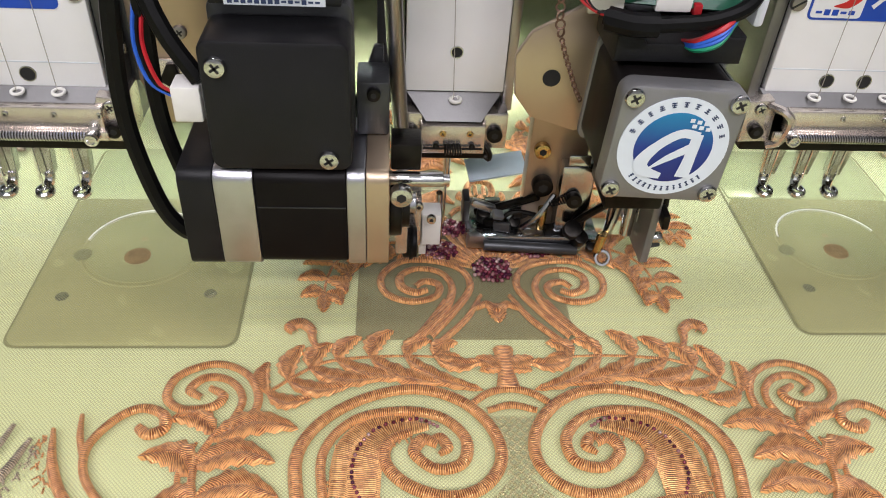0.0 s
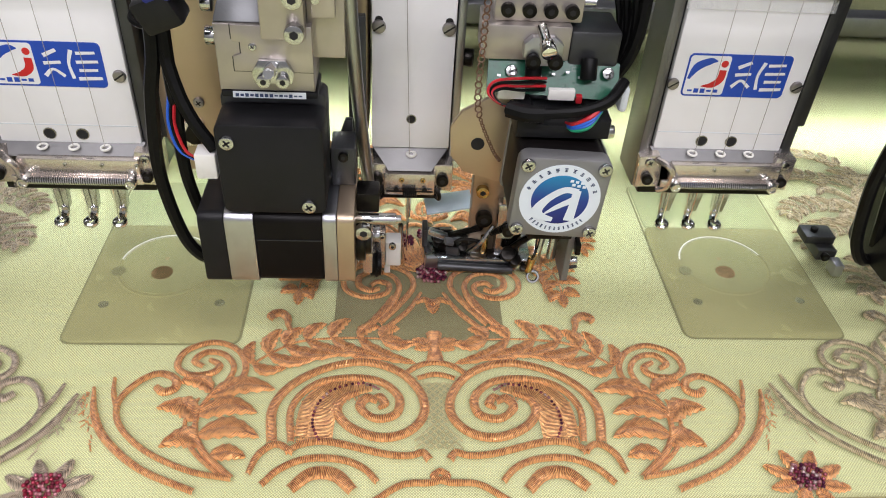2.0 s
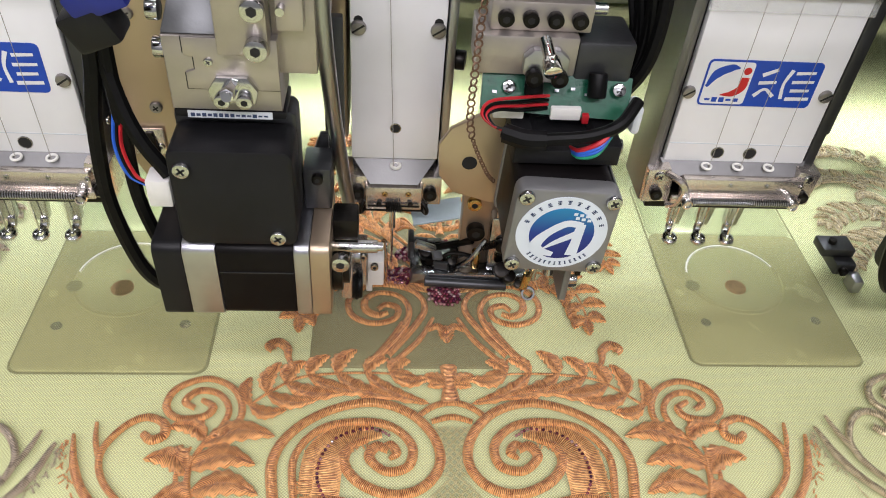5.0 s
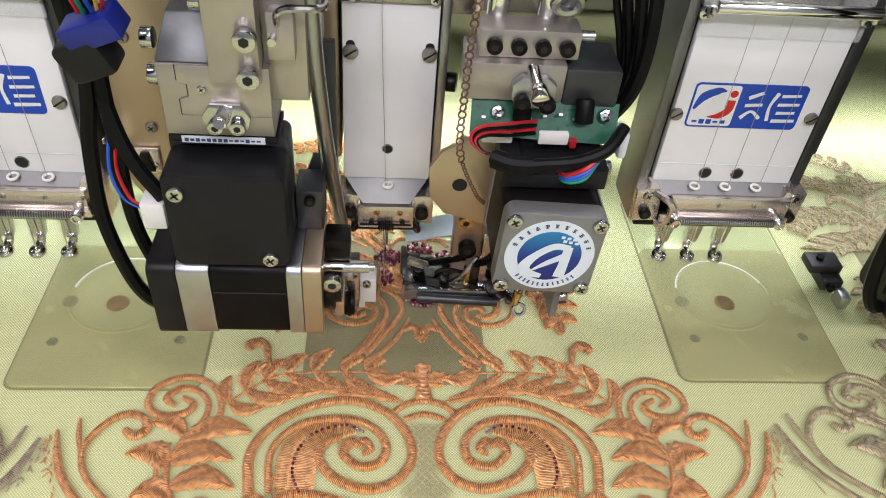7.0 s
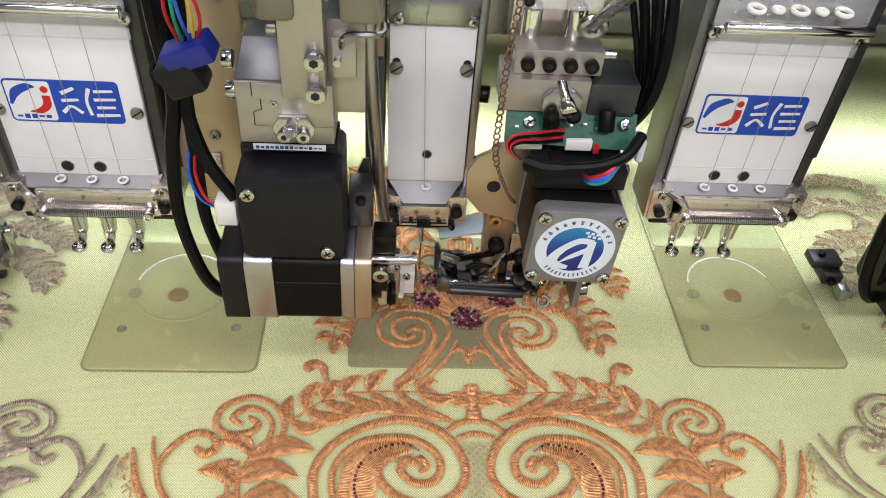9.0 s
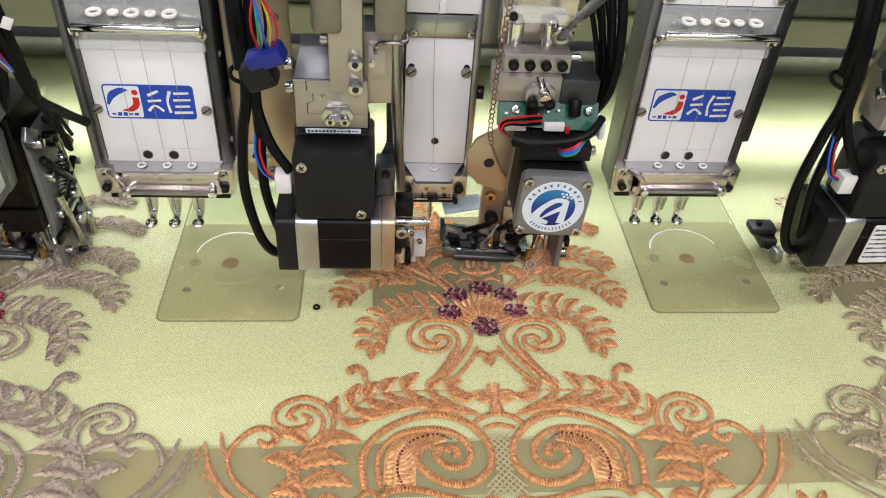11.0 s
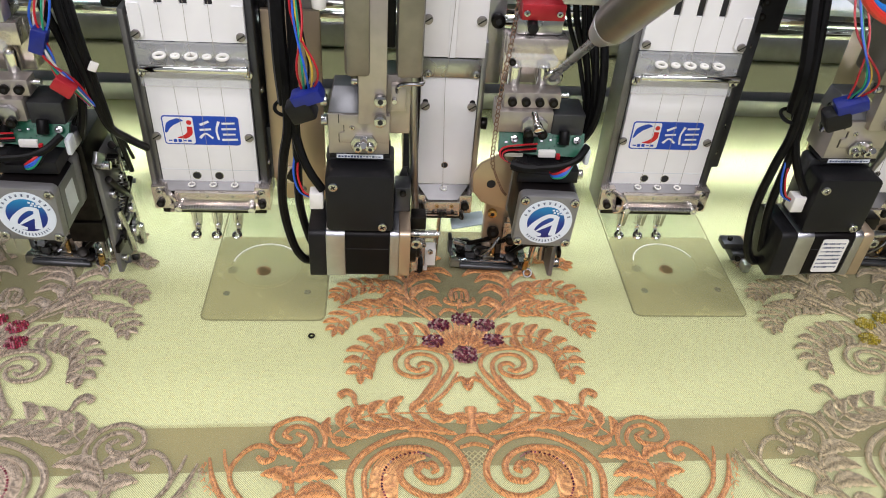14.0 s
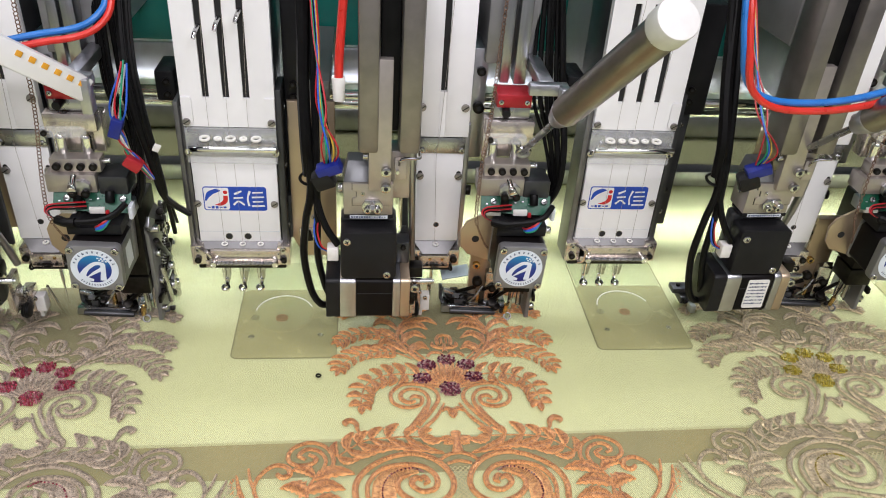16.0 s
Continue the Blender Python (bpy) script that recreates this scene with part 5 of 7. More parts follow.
    box(bm, 0.0918, 0.1125, 0.032, 0.055, 0.1440, 0.1590, 0.0015)
    part("side_block", bm, GREYDK, t, "dark grey block")
    # drilled bar
    bm = B()
    box(bm, 0.0605, 0.0955, 0.034, 0.046, 0.1615, 0.1720, 0.0007)
    bar = part("drilled_bar", bm, PLATED, t, "steel bar with four socket screws")
    for i in range(4):
        screw(bar, (0.0655 + i * 0.0084, 0.034, 0.1666), 0.0028, "socket", material=DARKOX)
    bm = B()
    cyl(bm, (0.0955, 0.040, 0.1680), (0.1010, 0.040, 0.1680), 0.0020, 14)
    part("pin", bm, NICKEL, bar)
    for x in (0.0672, 0.0850):
        bm = B()
        cyl(bm, (x, 0.047, 0.1700), (x, 0.047, 0.1830), 0.0040, 20)
        bmesh.ops.create_uvsphere(bm, u_segments=20, v_segments=10, radius=0.004, matrix=Matrix.Translation((x, 0.047, 0.1830)))
        part("domed_pin", bm, CHROME, t, "polished domed pin")
    bm = B()
    box(bm, 0.0600, 0.0960, 0.0515, 0.064, 0.1700, 0.2000, 0.0008)
    box(bm, 0.0600, 0.0960, 0.040, 0.0515, 0.1900, 0.2040, 0.0012)
    part("lift_block", bm, PALE_NICKEL, t, "machined lifting block")
    # swing link, red block, rail, gas cylinder
    bm = B()
    prism(bm, round_rect(0.0575, 0.0900, 0.1885, 0.1965, 0.0038), 0.0335, 0.0368, 0.0006)
    lk = part("link", bm, CLEAR, t, "clear plastic link")
    screw(lk, (0.0625, 0.0335, 0.1925), 0.0022, "socket", material=DARKOX)
    bm = B()
    box(bm, 0.0650, 0.0920, 0.044, 0.060, 0.2045, 0.2140, 0.001)
    part("lift_plate", bm, STEEL, t)
    bm = B()
    box(bm, 0.0660, 0.0915, 0.040, 0.062, 0.2145, 0.2245, 0.001)
    rb = part("red_block", bm, RED, t, "red anodised stop block")
    for x in (0.0690, 0.0880):
        screw(rb, (x, 0.040, 0.2190), 0.0021, "cross")
    bm = B()
    cyl(bm, (0.0730, 0.036, 0.2110), (0.0740, 0.050, 0.2120), 0.0032, 16, bev=0.0005)
    part("knob", bm, BLACK, rb)
    bm = B()
    box(bm, 0.0700, 0.0770, 0.062, 0.072, 0.2250, 0.300, 0.001)
    box(bm, 0.0800, 0.0890, 0.060, 0.074, 0.2250, 0.300, 0.001)
    part("lift_rail", bm, STEEL_V, t, "upright polished lift rail")
    bm = B()
    box(bm, 0.0600, 0.0980, 0.0745, 0.2185, 0.2350, 0.285, 0.002)
    part("carrier", bm, GREYCAST, t, "cast carrier bolted to the beam")
    bm = B()
    box(bm, 0.0820, 0.1090, 0.010, 0.018, 0.2360, 0.2440, 0.001)
    box(bm, 0.0900, 0.1000, 0.018, 0.0745, 0.2360, 0.2440, 0.001)
    box(bm, 0.1020, 0.1090, 0.002, 0.012, 0.2200, 0.2440, 0.001)
    part("cylinder_bracket", bm, SATIN, t)
    # anodised plate, column and the stitching shoe close over the cloth
    bm = B()
    prism(bm, [(0.0465, 0.1120), (0.0510, 0.1200), (0.0660, 0.1290), (0.0760, 0.1290), (0.0760, 0.0860), (0.0690, 0.0850), (0.0535, 0.0900), (0.0475, 0.0980)], 0.036, 0.0385, 0.0004)
    tp = part("tan_plate", bm, TAN, t, "champagne anodised cam plate")
    bm = B()
    cyl(bm, (0.0590, 0.0357, 0.1045), (0.0590, 0.0362, 0.1045), 0.0030, 18)
    part("hole", bm, HOLE, tp)
    bm = B()
    box(bm, 0.0640, 0.0890, 0.070, 0.078, 0.010, 0.0950, 0.0008)
    col = part("column", bm, TAN, t, "pale plated upright bracket")
    bm = B()
    box(bm, 0.0775, 0.0915, 0.062, 0.0698, 0.014, 0.048, 0.001)
    box(bm, 0.0790, 0.0880, 0.0610, 0.0618, 0.049, 0.054, 0.0006)
    part("column_cheek", bm, NICKEL, col)
    for p, r, m in (((0.0690, 0.070, 0.052), 0.0034, BRASS), ((0.0835, 0.0618, 0.033), 0.0034, DARKOX), ((0.0710, 0.070, 0.035), 0.0045, DARKOX)):
        screw(col, p, r, "socket", material=m)
    bm = B()
    box(bm, 0.0890, 0.1118, 0.045, 0.0698, 0.045, 0.0615, 0.001)
    part("drive_box", bm, DARKOX, t, "dark drive housing behind the motor")
    rail = B()
    prism(rail, [(0.0400, 0.0035), (0.0880, 0.0020), (0.0990, 0.0035), (0.0985, 0.0085), (0.0880, 0.0100), (0.0410, 0.0100)], 0.060, 0.0665, 0.0005)
    sh = part("shoe_rail", rail, STEEL, t, "long steel shoe rail over the cloth")
    bm = B()
    cyl(bm, (0.0470, 0.0580, 0.0070), (0.0880, 0.0575, 0.0050), 0.0024, 14, bev=0.0004)
    part("shoe_roller", bm, GREYDK, sh, "dark round shoe roller")
    bm = B()
    box(bm, 0.0400, 0.0990, 0.0668, 0.088, 0.0030, 0.0070, 0.0006)
    part("shoe_bed", bm, NICKEL, sh)
    rnd = random.Random(21)
    for i in range(16):
        x, yy, z = rnd.uniform(0.044, 0.092), rnd.uniform(0.064, 0.084), rnd.uniform(0.008, 0.020)
        bm = B()
        turned_box(bm, (x, yy, z), (rnd.uniform(0.003, 0.011), rnd.uniform(0.002, 0.005), rnd.uniform(0.0015, 0.005)), (rnd.uniform(-20, 20), rnd.uniform(-25, 25), rnd.uniform(-30, 30)), 0.0004)
        part("small_lever", bm, (NICKEL, GREYDK, STEEL, DARKOX, MIDGREY)[i % 5], sh)
    # levers, pins and springs on the shoe
    for pts, r, m in (([(0.045, 0.078, 0.010), (0.058, 0.074, 0.017), (0.070, 0.068, 0.026)], 0.0019, DARKOX), ([(0.042, 0.084, 0.012), (0.056, 0.080, 0.013), (0.071, 0.072, 0.012)], 0.0014, GREYDK),
                      ([(0.052, 0.066, 0.012), (0.060, 0.066, 0.019), (0.072, 0.066, 0.017)], 0.0011, DARKOX), ([(0.064, 0.064, 0.012), (0.070, 0.062, 0.020), (0.076, 0.064, 0.030)], 0.0013, NICKEL),
                      ([(0.082, 0.062, 0.010), (0.088, 0.060, 0.020), (0.098, 0.058, 0.030)], 0.0018, DARKOX), ([(0.100, 0.058, 0.012), (0.101, 0.054, 0.030), (0.100, 0.050, 0.052)], 0.0016, NICKEL)):
        cable("lever", pts, r, m, sh, "", 8, 5)
    for p, q, r, m in (((0.0720, 0.064, 0.012), (0.0720, 0.064, 0.023), 0.0021, BRASS), ((0.0965, 0.056, 0.006), (0.0975, 0.055, 0.016), 0.0022, BRASS), ((0.1010, 0.060, 0.008), (0.1010, 0.060, 0.035), 0.0020, NICKEL),
                       ((0.1080, 0.058, 0.014), (0.1080, 0.058, 0.050), 0.0026, NICKEL), ((0.0480, 0.075, 0.009), (0.0480, 0.072, 0.015), 0.0032, DARKOX), ((0.0610, 0.069, 0.010), (0.0610, 0.066, 0.014), 0.0026, DARKOX),
                       ((0.0880, 0.060, 0.008), (0.0890, 0.057, 0.013), 0.0034, DARKOX), ((0.0940, 0.0585, 0.005), (0.0940, 0.0565, 0.008), 0.0020, DARKOX), ((0.0845, 0.0590, 0.014), (0.0845, 0.0560, 0.018), 0.0040, DARKOX), ((0.0550, 0.0660, 0.006), (0.0550, 0.0625, 0.008), 0.0022, NICKEL), ((0.113, 0.060, 0.02), (0.113, 0.060, 0.05), 0.0022, STEEL)):
        bm = B()
        cyl(bm, p, q, r, 16, bev=r * 0.15)
        part("pin", bm, m, sh)
    bm = B()
    spring(bm, (0.0745, 0.063, 0.026), (0.0820, 0.060, 0.031), 0.0015, 0.0004, 8, 5)
    part("coil_spring", bm, DARKOX, sh)
    bm = B()
    ring(bm, (0.0670, 0.0655, 0.0085), (0, -1, 0.4), 0.0018, 0.0007, 16, 6)
    part("eye", bm, NICKEL, sh)
    bm = B()
    ring(bm, (0.0990, 0.0540, 0.0035), (0, -1, 0.6), 0.0030, 0.0009, 18, 6)
    part("eye", bm, NICKEL, sh)
    # mirror-bright plate whose bluish reflection is given as its base colour
    bm = B()
    turned_box(bm, (0.0530, 0.0850, 0.0300), (0.026, 0.012, 0.0012), (20, -6, 8))
    part("deflector", bm, REFLECTION_BLUE, sh, "small bright deflector with its bluish reflection painted in")
    bm = B()
    turned_box(bm, (0.0405, 0.0800, 0.0120), (0.003, 0.010, 0.012), (0, 0, 0), 0.0006)
    part("shoe_nose", bm, GREYDK, sh)
    sh.location, col.location = (0, 0.008, 0.003), (0, 0.008, 0)
    # the linkage behind the motor
    bm = B()
    prism(bm, [(0.1120, 0.012), (0.1155, 0.012), (0.1155, 0.096), (0.1120, 0.104)], 0.052, 0.094, 0.0008)
    side = part("side_frame", bm, GREYCAST, t, "grey machined side frame")
    bm = B()
    box(bm, 0.0900, 0.1118, 0.046, 0.094, 0.062, 0.122, 0.0015)
    part("linkage_box", bm, DARKOX, t, "black linkage housing")
    for yy, zz, r, m in ((0.058, 0.100, 0.0040, DARKOX), (0.075, 0.092, 0.0046, DARKOX), (0.090, 0.104, 0.0030, NICKEL), (0.062, 0.074, 0.0034, NICKEL), (0.082, 0.064, 0.0042, DARKOX), (0.060, 0.048, 0.0032, NICKEL), (0.078, 0.038, 0.0044, DARKOX), (0.092, 0.028, 0.0030, NICKEL)):
        screw(side, (0.1156, yy, zz), r, "socket", (1, 0, 0), m)
    for p, q, r, m in (((0.121, 0.086, 0.014), (0.121, 0.086, 0.030), 0.0034, NICKEL), ((0.121, 0.086, 0.034), (0.120, 0.078, 0.095), 0.0018, NICKEL), ((0.118, 0.062, 0.050), (0.121, 0.090, 0.070), 0.0022, DARKOX), ((0.119, 0.056, 0.090), (0.120, 0.084, 0.055), 0.0024, DARKOX),
                       ((0.120, 0.070, 0.020), (0.119, 0.060, 0.062), 0.0026, NICKEL), ((0.118, 0.090, 0.100), (0.121, 0.070, 0.108), 0.0028, DARKOX)):
        bm = B()
        cyl(bm, p, q, r, 14, bev=r * 0.15)
        part("linkage", bm, m, side)
    rnd = random.Random(33)
    for i in range(22):
        yy, zz = rnd.uniform(0.050, 0.096), rnd.uniform(0.008, 0.110)
        bm = B()
        if i % 2:
            turned_box(bm, (rnd.uniform(0.116, 0.122), yy, zz), (rnd.uniform(0.002, 0.006), rnd.uniform(0.003, 0.014), rnd.uniform(0.003, 0.010)), (rnd.uniform(-50, 50), 0, rnd.uniform(-15, 15)), 0.0005)
        else:
            cyl(bm, (0.115, yy, zz), (rnd.uniform(0.119, 0.125), yy, zz), rnd.uniform(0.0015, 0.0045), 14, bev=0.0003)
        part("linkage", bm, (DARKOX, GREYDK, NICKEL, DARKOX, MIDGREY, SATIN)[i % 6], side)
    bm = B()
    spring(bm, (0.119, 0.066, 0.060), (0.120, 0.084, 0.088), 0.0020, 0.0005, 14, 5)
    part("coil_spring", bm, NICKEL, side)
    # string of bead carriers hanging down the front
    pts = spline([(0.0640, 0.0310, 0.300), (0.0610, 0.0310, 0.215), (0.0575, 0.0290, 0.178), (0.0560, 0.0250, 0.150), (0.0565, 0.0240, 0.128), (0.0640, 0.0270, 0.108), (0.0690, 0.0330, 0.098)], 14)
    bm = B()
    gap, last, k = 0.0, pts[0], 0
    for p in pts[1:]:
        d = (p - last).length
        while gap < d:
            c = last.lerp(p, gap / d)
            low = c.z < 0.125
            ring(bm, c, ((0.5, -0.8, 0.1) if k % 2 else (-0.1, -1, 0.2)), 0.0006 if low else 0.0013, 0.0003 if low else 0.00036, 10, 5)
            k += 1
            gap += 0.0015 if low else 0.0027
        gap -= d
        last = p
    part("bead_string", bm, mat("brown_ring_chain", (0.16, 0.09, 0.055), 0.4, 0.4, vary=0.3, scale=400), t, "string of small brown rings")["kind"] = "stuff"
    # black cables up along the side
    for o, r in ((0, 0.0027), (1, 0.0018), (2, 0.0024), (3, 0.0016), (4, 0.0021), (5, 0.0015)):
        cable("harness", [(0.113 - o * 0.0004, 0.045, 0.128 + o * 0.002), (0.1205 - o * 0.0008, 0.040 + o * 0.002, 0.150), (0.1220 - o * 0.0020 - (o % 2) * 0.002, 0.045 + o * 0.003, 0.180), (0.1185 - o * 0.0042, 0.060 + (o % 3) * 0.004, 0.220), (0.110 - o * 0.0026, 0.082, 0.31)], r, RUBBER, t, "black wrapped cable")
    bm = B()
    box(bm, 0.1130, 0.1165, 0.020, 0.030, 0.1300, 0.1410, 0.0015)
    part("cable_clip", bm, STICKER_GREY, t, "milky plastic cable clip")
    return t


def head_frame_plate():
    t = thing("head_frame_plate", (-0.070, 0.080, 0.06), "pale anodised frame plate beside a head", "frame plate", "frame plates")
    bm = B()
    prism(bm, [(-0.0885, 0.078), (-0.080, 0.060), (-0.052, 0.060), (-0.052, 0.200), (-0.0885, 0.200)], 0.0790, 0.0830, 0.0006)
    rp = part("plate", bm, TAN, t)
    bm = B()
    box(bm, -0.080, -0.056, 0.0833, 0.2185, 0.1965, 0.215, 0.001)
    part("bracket", bm, GREYCAST, t)
    for x, z in ((-0.0705, 0.098), (-0.0690, 0.0685), (-0.0745, 0.140), (-0.0600, 0.168)):
        screw(rp, (x, 0.0790, z), 0.0028, "cross", material=SCREW_GREY)
    bm = B()
    box(bm, -0.0830, -0.0690, 0.0772, 0.0788, 0.0745, 0.0880, 0.0006)
    latch = part("latch", bm, PALE_NICKEL, t, "bright latch plate")
    bm = B()
    prism(bm, [(-0.0800, 0.0800), (-0.0765, 0.0868), (-0.0735, 0.0868), (-0.0715, 0.0770), (-0.0755, 0.0765)], 0.0752, 0.0771, 0.0004)
    part("latch_hook", bm, DARKOX, latch)
    screw(latch, (-0.0712, 0.0772, 0.0790), 0.0017, "cross")
    return t


frame_plate = head_frame_plate()
copy_thing(frame_plate, pose(-0.070 - PITCH, 0.077, 0.06))
feeder = cord_feeder()
copy_thing(feeder, pose(0.2823, 0.0209, 0.0339, 0, 0, 1.84))
copy_thing(feeder, pose(-0.026 - PITCH, 0.02, 0.03))
beads = bead_feeder()
copy_thing(beads, pose(0.0905 - 0.3135, 0.0215, 0.0))
copy_thing(beads, pose(0.0905 + PITCH, 0.03, 0.002))


def air_cylinder(p):
    """A thin piston rod that rises from the lift to a dull aluminium air cylinder."""
    x, y, z = p
    t = thing("air_cylinder", p, "dull aluminium air cylinder with a steel piston rod", "cylinder", "air cylinders")
    bm = B()
    cyl(bm, (x, y, z), (x + 0.0035, y - 0.076, z + 0.0605), 0.0024, 14)
    ring(bm, (x, y, z - 0.001), (0, 1, 0.4), 0.0042, 0.0019, 20, 8)
    part("piston_rod", bm, STEEL, t, "thin steel piston rod with an eye")
    bm = B()
    cyl(bm, (x + 0.0030, y - 0.070, z + 0.0560), (x + 0.0042, y - 0.085, z + 0.0680), 0.0060, 20, 0.0098, bev=0.001)
    part("fork", bm, SATIN, t)
    bm = B()
    cyl(bm, (x + 0.0042, y - 0.085, z + 0.0680), (x + 0.0165, y - 0.180, z + 0.1480), 0.0095, 28)
    part("barrel", bm, BARREL, t, "dull brown aluminium barrel")
    bm = B()
    cyl(bm, (x + 0.0165, y - 0.180, z + 0.1480), (x + 0.0178, y - 0.190, z + 0.1565), 0.0104, 28, bev=0.001)
    part("end_cap", bm, NYLON, t, "white end cap")
    return t


cylinder = air_cylinder((0.0885, 0.035, 0.183))
copy_thing(cylinder, pose(0.300, 0.035, 0.183, 0, 0, -8))

# printed type label on the second feeder's motor
far = [o for o in bpy.data.objects if o.name.startswith("cord_feeder") and o.location.x > 0.2][0]
bm = B()
prism(bm, round_rect(-0.0290, -0.0110, 0.0550, 0.0825, 0.0015), 0.0034, 0.0041)
sticker = part("type_label", bm, NYLON, feeder, "white printed type label")
sticker.parent = far
bm = B()
for i in range(7):
    bar_text(bm, -0.0280, 0.0785 - i * 0.0033, 0.0155, 0.0017, 0.0031, 12, 20 + i)
pr = part("type_label_print", bm, INK, feeder)
pr.parent = far

# small clamp block on the table behind the second feeder
t = thing("clamp_block", (0.266, 0.08, 0.003), "small machined clamp block on a white post", "clamp")
bm = B()
box(bm, 0.2585, 0.2760, 0.0840, 0.0960, 0.0150, 0.0200, 0.0006)
box(bm, 0.2650, 0.2760, 0.0780, 0.0938, 0.0080, 0.0148, 0.0006)
part("jaw", bm, GREYDK, t)
bm = B()
box(bm, 0.2725, 0.2780, 0.0690, 0.0778, 0.003, 0.0110, 0.0008)
part("post", bm, SATIN, t)
screw(t, (0.265, 0.090, 0.020), 0.0022, "socket", (0, 0, 1), DARKOX)
screw(t, (0.2690, 0.078, 0.0115), 0.0024, "socket", material=DARKOX)

# white light bar with amber pads beside the second bead feeder
t = thing("signal_bar", (-0.225, 0.0, 0.243), "white slanted bar with a row of amber pads", "light bar")
m = look((-0.262, -0.030, 0.286), (-0.192, 0.034, 0.210))
bm = B()
box(bm, -0.011, 0.011, -0.008, 0.008, -0.085, 0.0, 0.0015)
bmesh.ops.transform(bm, matrix=m, verts=bm.verts[:])
sb = part("housing", bm, WHITE, t, "white slanted housing")
AMBER = mat("amber_pad", (0.75, 0.36, 0.03), 0.3, vary=0.1, scale=100)
for i in range(6):
    bm = B()
    box(bm, 0.0108, 0.0116, 0.001, 0.0046, -0.0805 + i * 0.0085, -0.0765 + i * 0.0085, 0.0003)
    bmesh.ops.transform(bm, matrix=m, verts=bm.verts[:])
    part("amber_pad", bm, AMBER, t, "small amber pad")

# wire bundle beside the second bead feeder
t = thing("wire_harness", (-0.186, 0.03, 0.17), "black wire bundle with loose coloured leads and a red plug", "cable")
for i in range(4):
    o = (0.0, 0.0035, 0.005, 0.0015)[i]
    cable("cable", [(-0.196 + o * 1.6, 0.085, 0.33), (-0.192 + o * 1.3, 0.045, 0.255), (-0.1875 + o * 1.5, 0.030, 0.215), (-0.1805 + o, 0.027, 0.178), (-0.1765 + o * 0.5, 0.031, 0.146), ((-0.173, -0.178, -0.181, -0.176)[i], 0.048, 0.126), ((-0.168, -0.181, -0.186, -0.178)[i], 0.066, (0.108, 0.09, 0.11, 0.1)[i])], (0.0026, 0.0018, 0.0015, 0.0012)[i], RUBBER, t)
for i, m in enumerate((W_BLUE, W_RED, W_WHITE, W_GREEN, W_WHITE, W_RED, W_BLUE)):
    o, e = (i - 3) * 0.0016, (0.0, 0.003, -0.002, 0.004, 0.001, -0.003, 0.002)[i]
    cable("wire", [(-0.190 + o * 0.4, 0.036, 0.240 + e), (-0.1955 + o + e, 0.022 - e, 0.214 + e), (-0.1940 - o * 0.5, 0.017 + e * 0.7, 0.196), (-0.1885 + o * 0.6 - e * 0.8, 0.020 - e * 0.6, 0.180 + e), (-0.1800 + o * 0.3, 0.026, 0.160)], 0.0007, m, t, "", 6)
bm = B()
turned_box(bm, (-0.1965, 0.018, 0.203), (0.008, 0.008, 0.014), (0, 20, 0), 0.001)
part("plug", bm, BLUEP, t, "blue plug")
bm = B()
turned_box(bm, (-0.1890, 0.016, 0.177), (0.012, 0.007, 0.008), (0, 38, 0), 0.001)
part("plug", bm, RED, t, "red plug")
bm = B()
turned_box(bm, (-0.1735, 0.023, 0.186), (0.0045, 0.002, 0.0055), (0, 30, 20), 0.0004)
part("tag", bm, NYLON, t, "cream paper tag")

# air hoses looped in front of the beam
for i, (m, nm) in enumerate(((HOSE_B, "blue"), (HOSE_R, "red"))):
    dz, dy = -0.004 * i, -0.003 * i
    for pts in ([(0.200, 0.10, 0.42), (0.192, -0.02, 0.345), (0.193, -0.048, 0.300), (0.203, -0.05, 0.271), (0.232, -0.05, 0.260), (0.290, -0.05, 0.268), (0.380, -0.03, 0.30), (0.45, 0.10, 0.36)],
                [(-0.190, 0.12, 0.40), (-0.196, 0.06, 0.300), (-0.203, 0.04, 0.272), (-0.230, 0.02, 0.266), (-0.290, 0.01, 0.268), (-0.36, 0.08, 0.33)],
                [(0.075, 0.14, 0.40), (0.078, 0.10, 0.315), (0.090, 0.09, 0.292), (0.120, 0.085, 0.300), (0.150, 0.12, 0.36)]):
        hose = thing("air_hose", (pts[0][0], pts[0][1] + dy, pts[0][2]), "glossy " + nm + " plastic air hose", "hose", "air hoses")
        cable("hose", [(a + 0.003 * i, b + dy, c + dz) for a, b, c in pts], 0.0023, m, hose, "", 10)
hose = thing("air_hose", (-0.040, 0.06, 0.40), "glossy red plastic air hose", "hose", "air hoses")
cable("hose", [(-0.034, 0.06, 0.40), (-0.042, 0.03, 0.31), (-0.046, 0.022, 0.262), (-0.047, 0.02, 0.240)], 0.0030, HOSE_R, hose, "", 10)
bm = B()
cyl(bm, (-0.047, 0.02, 0.242), (-0.047, 0.018, 0.226), 0.0048, 18, 0.0038, bev=0.0006)
part("fitting", bm, NYLON, hose, "translucent hose fitting")


# ---------------------------------------------------------------- cloth with its embroidery
CLOTH_Z = 0.0024
cloth = None


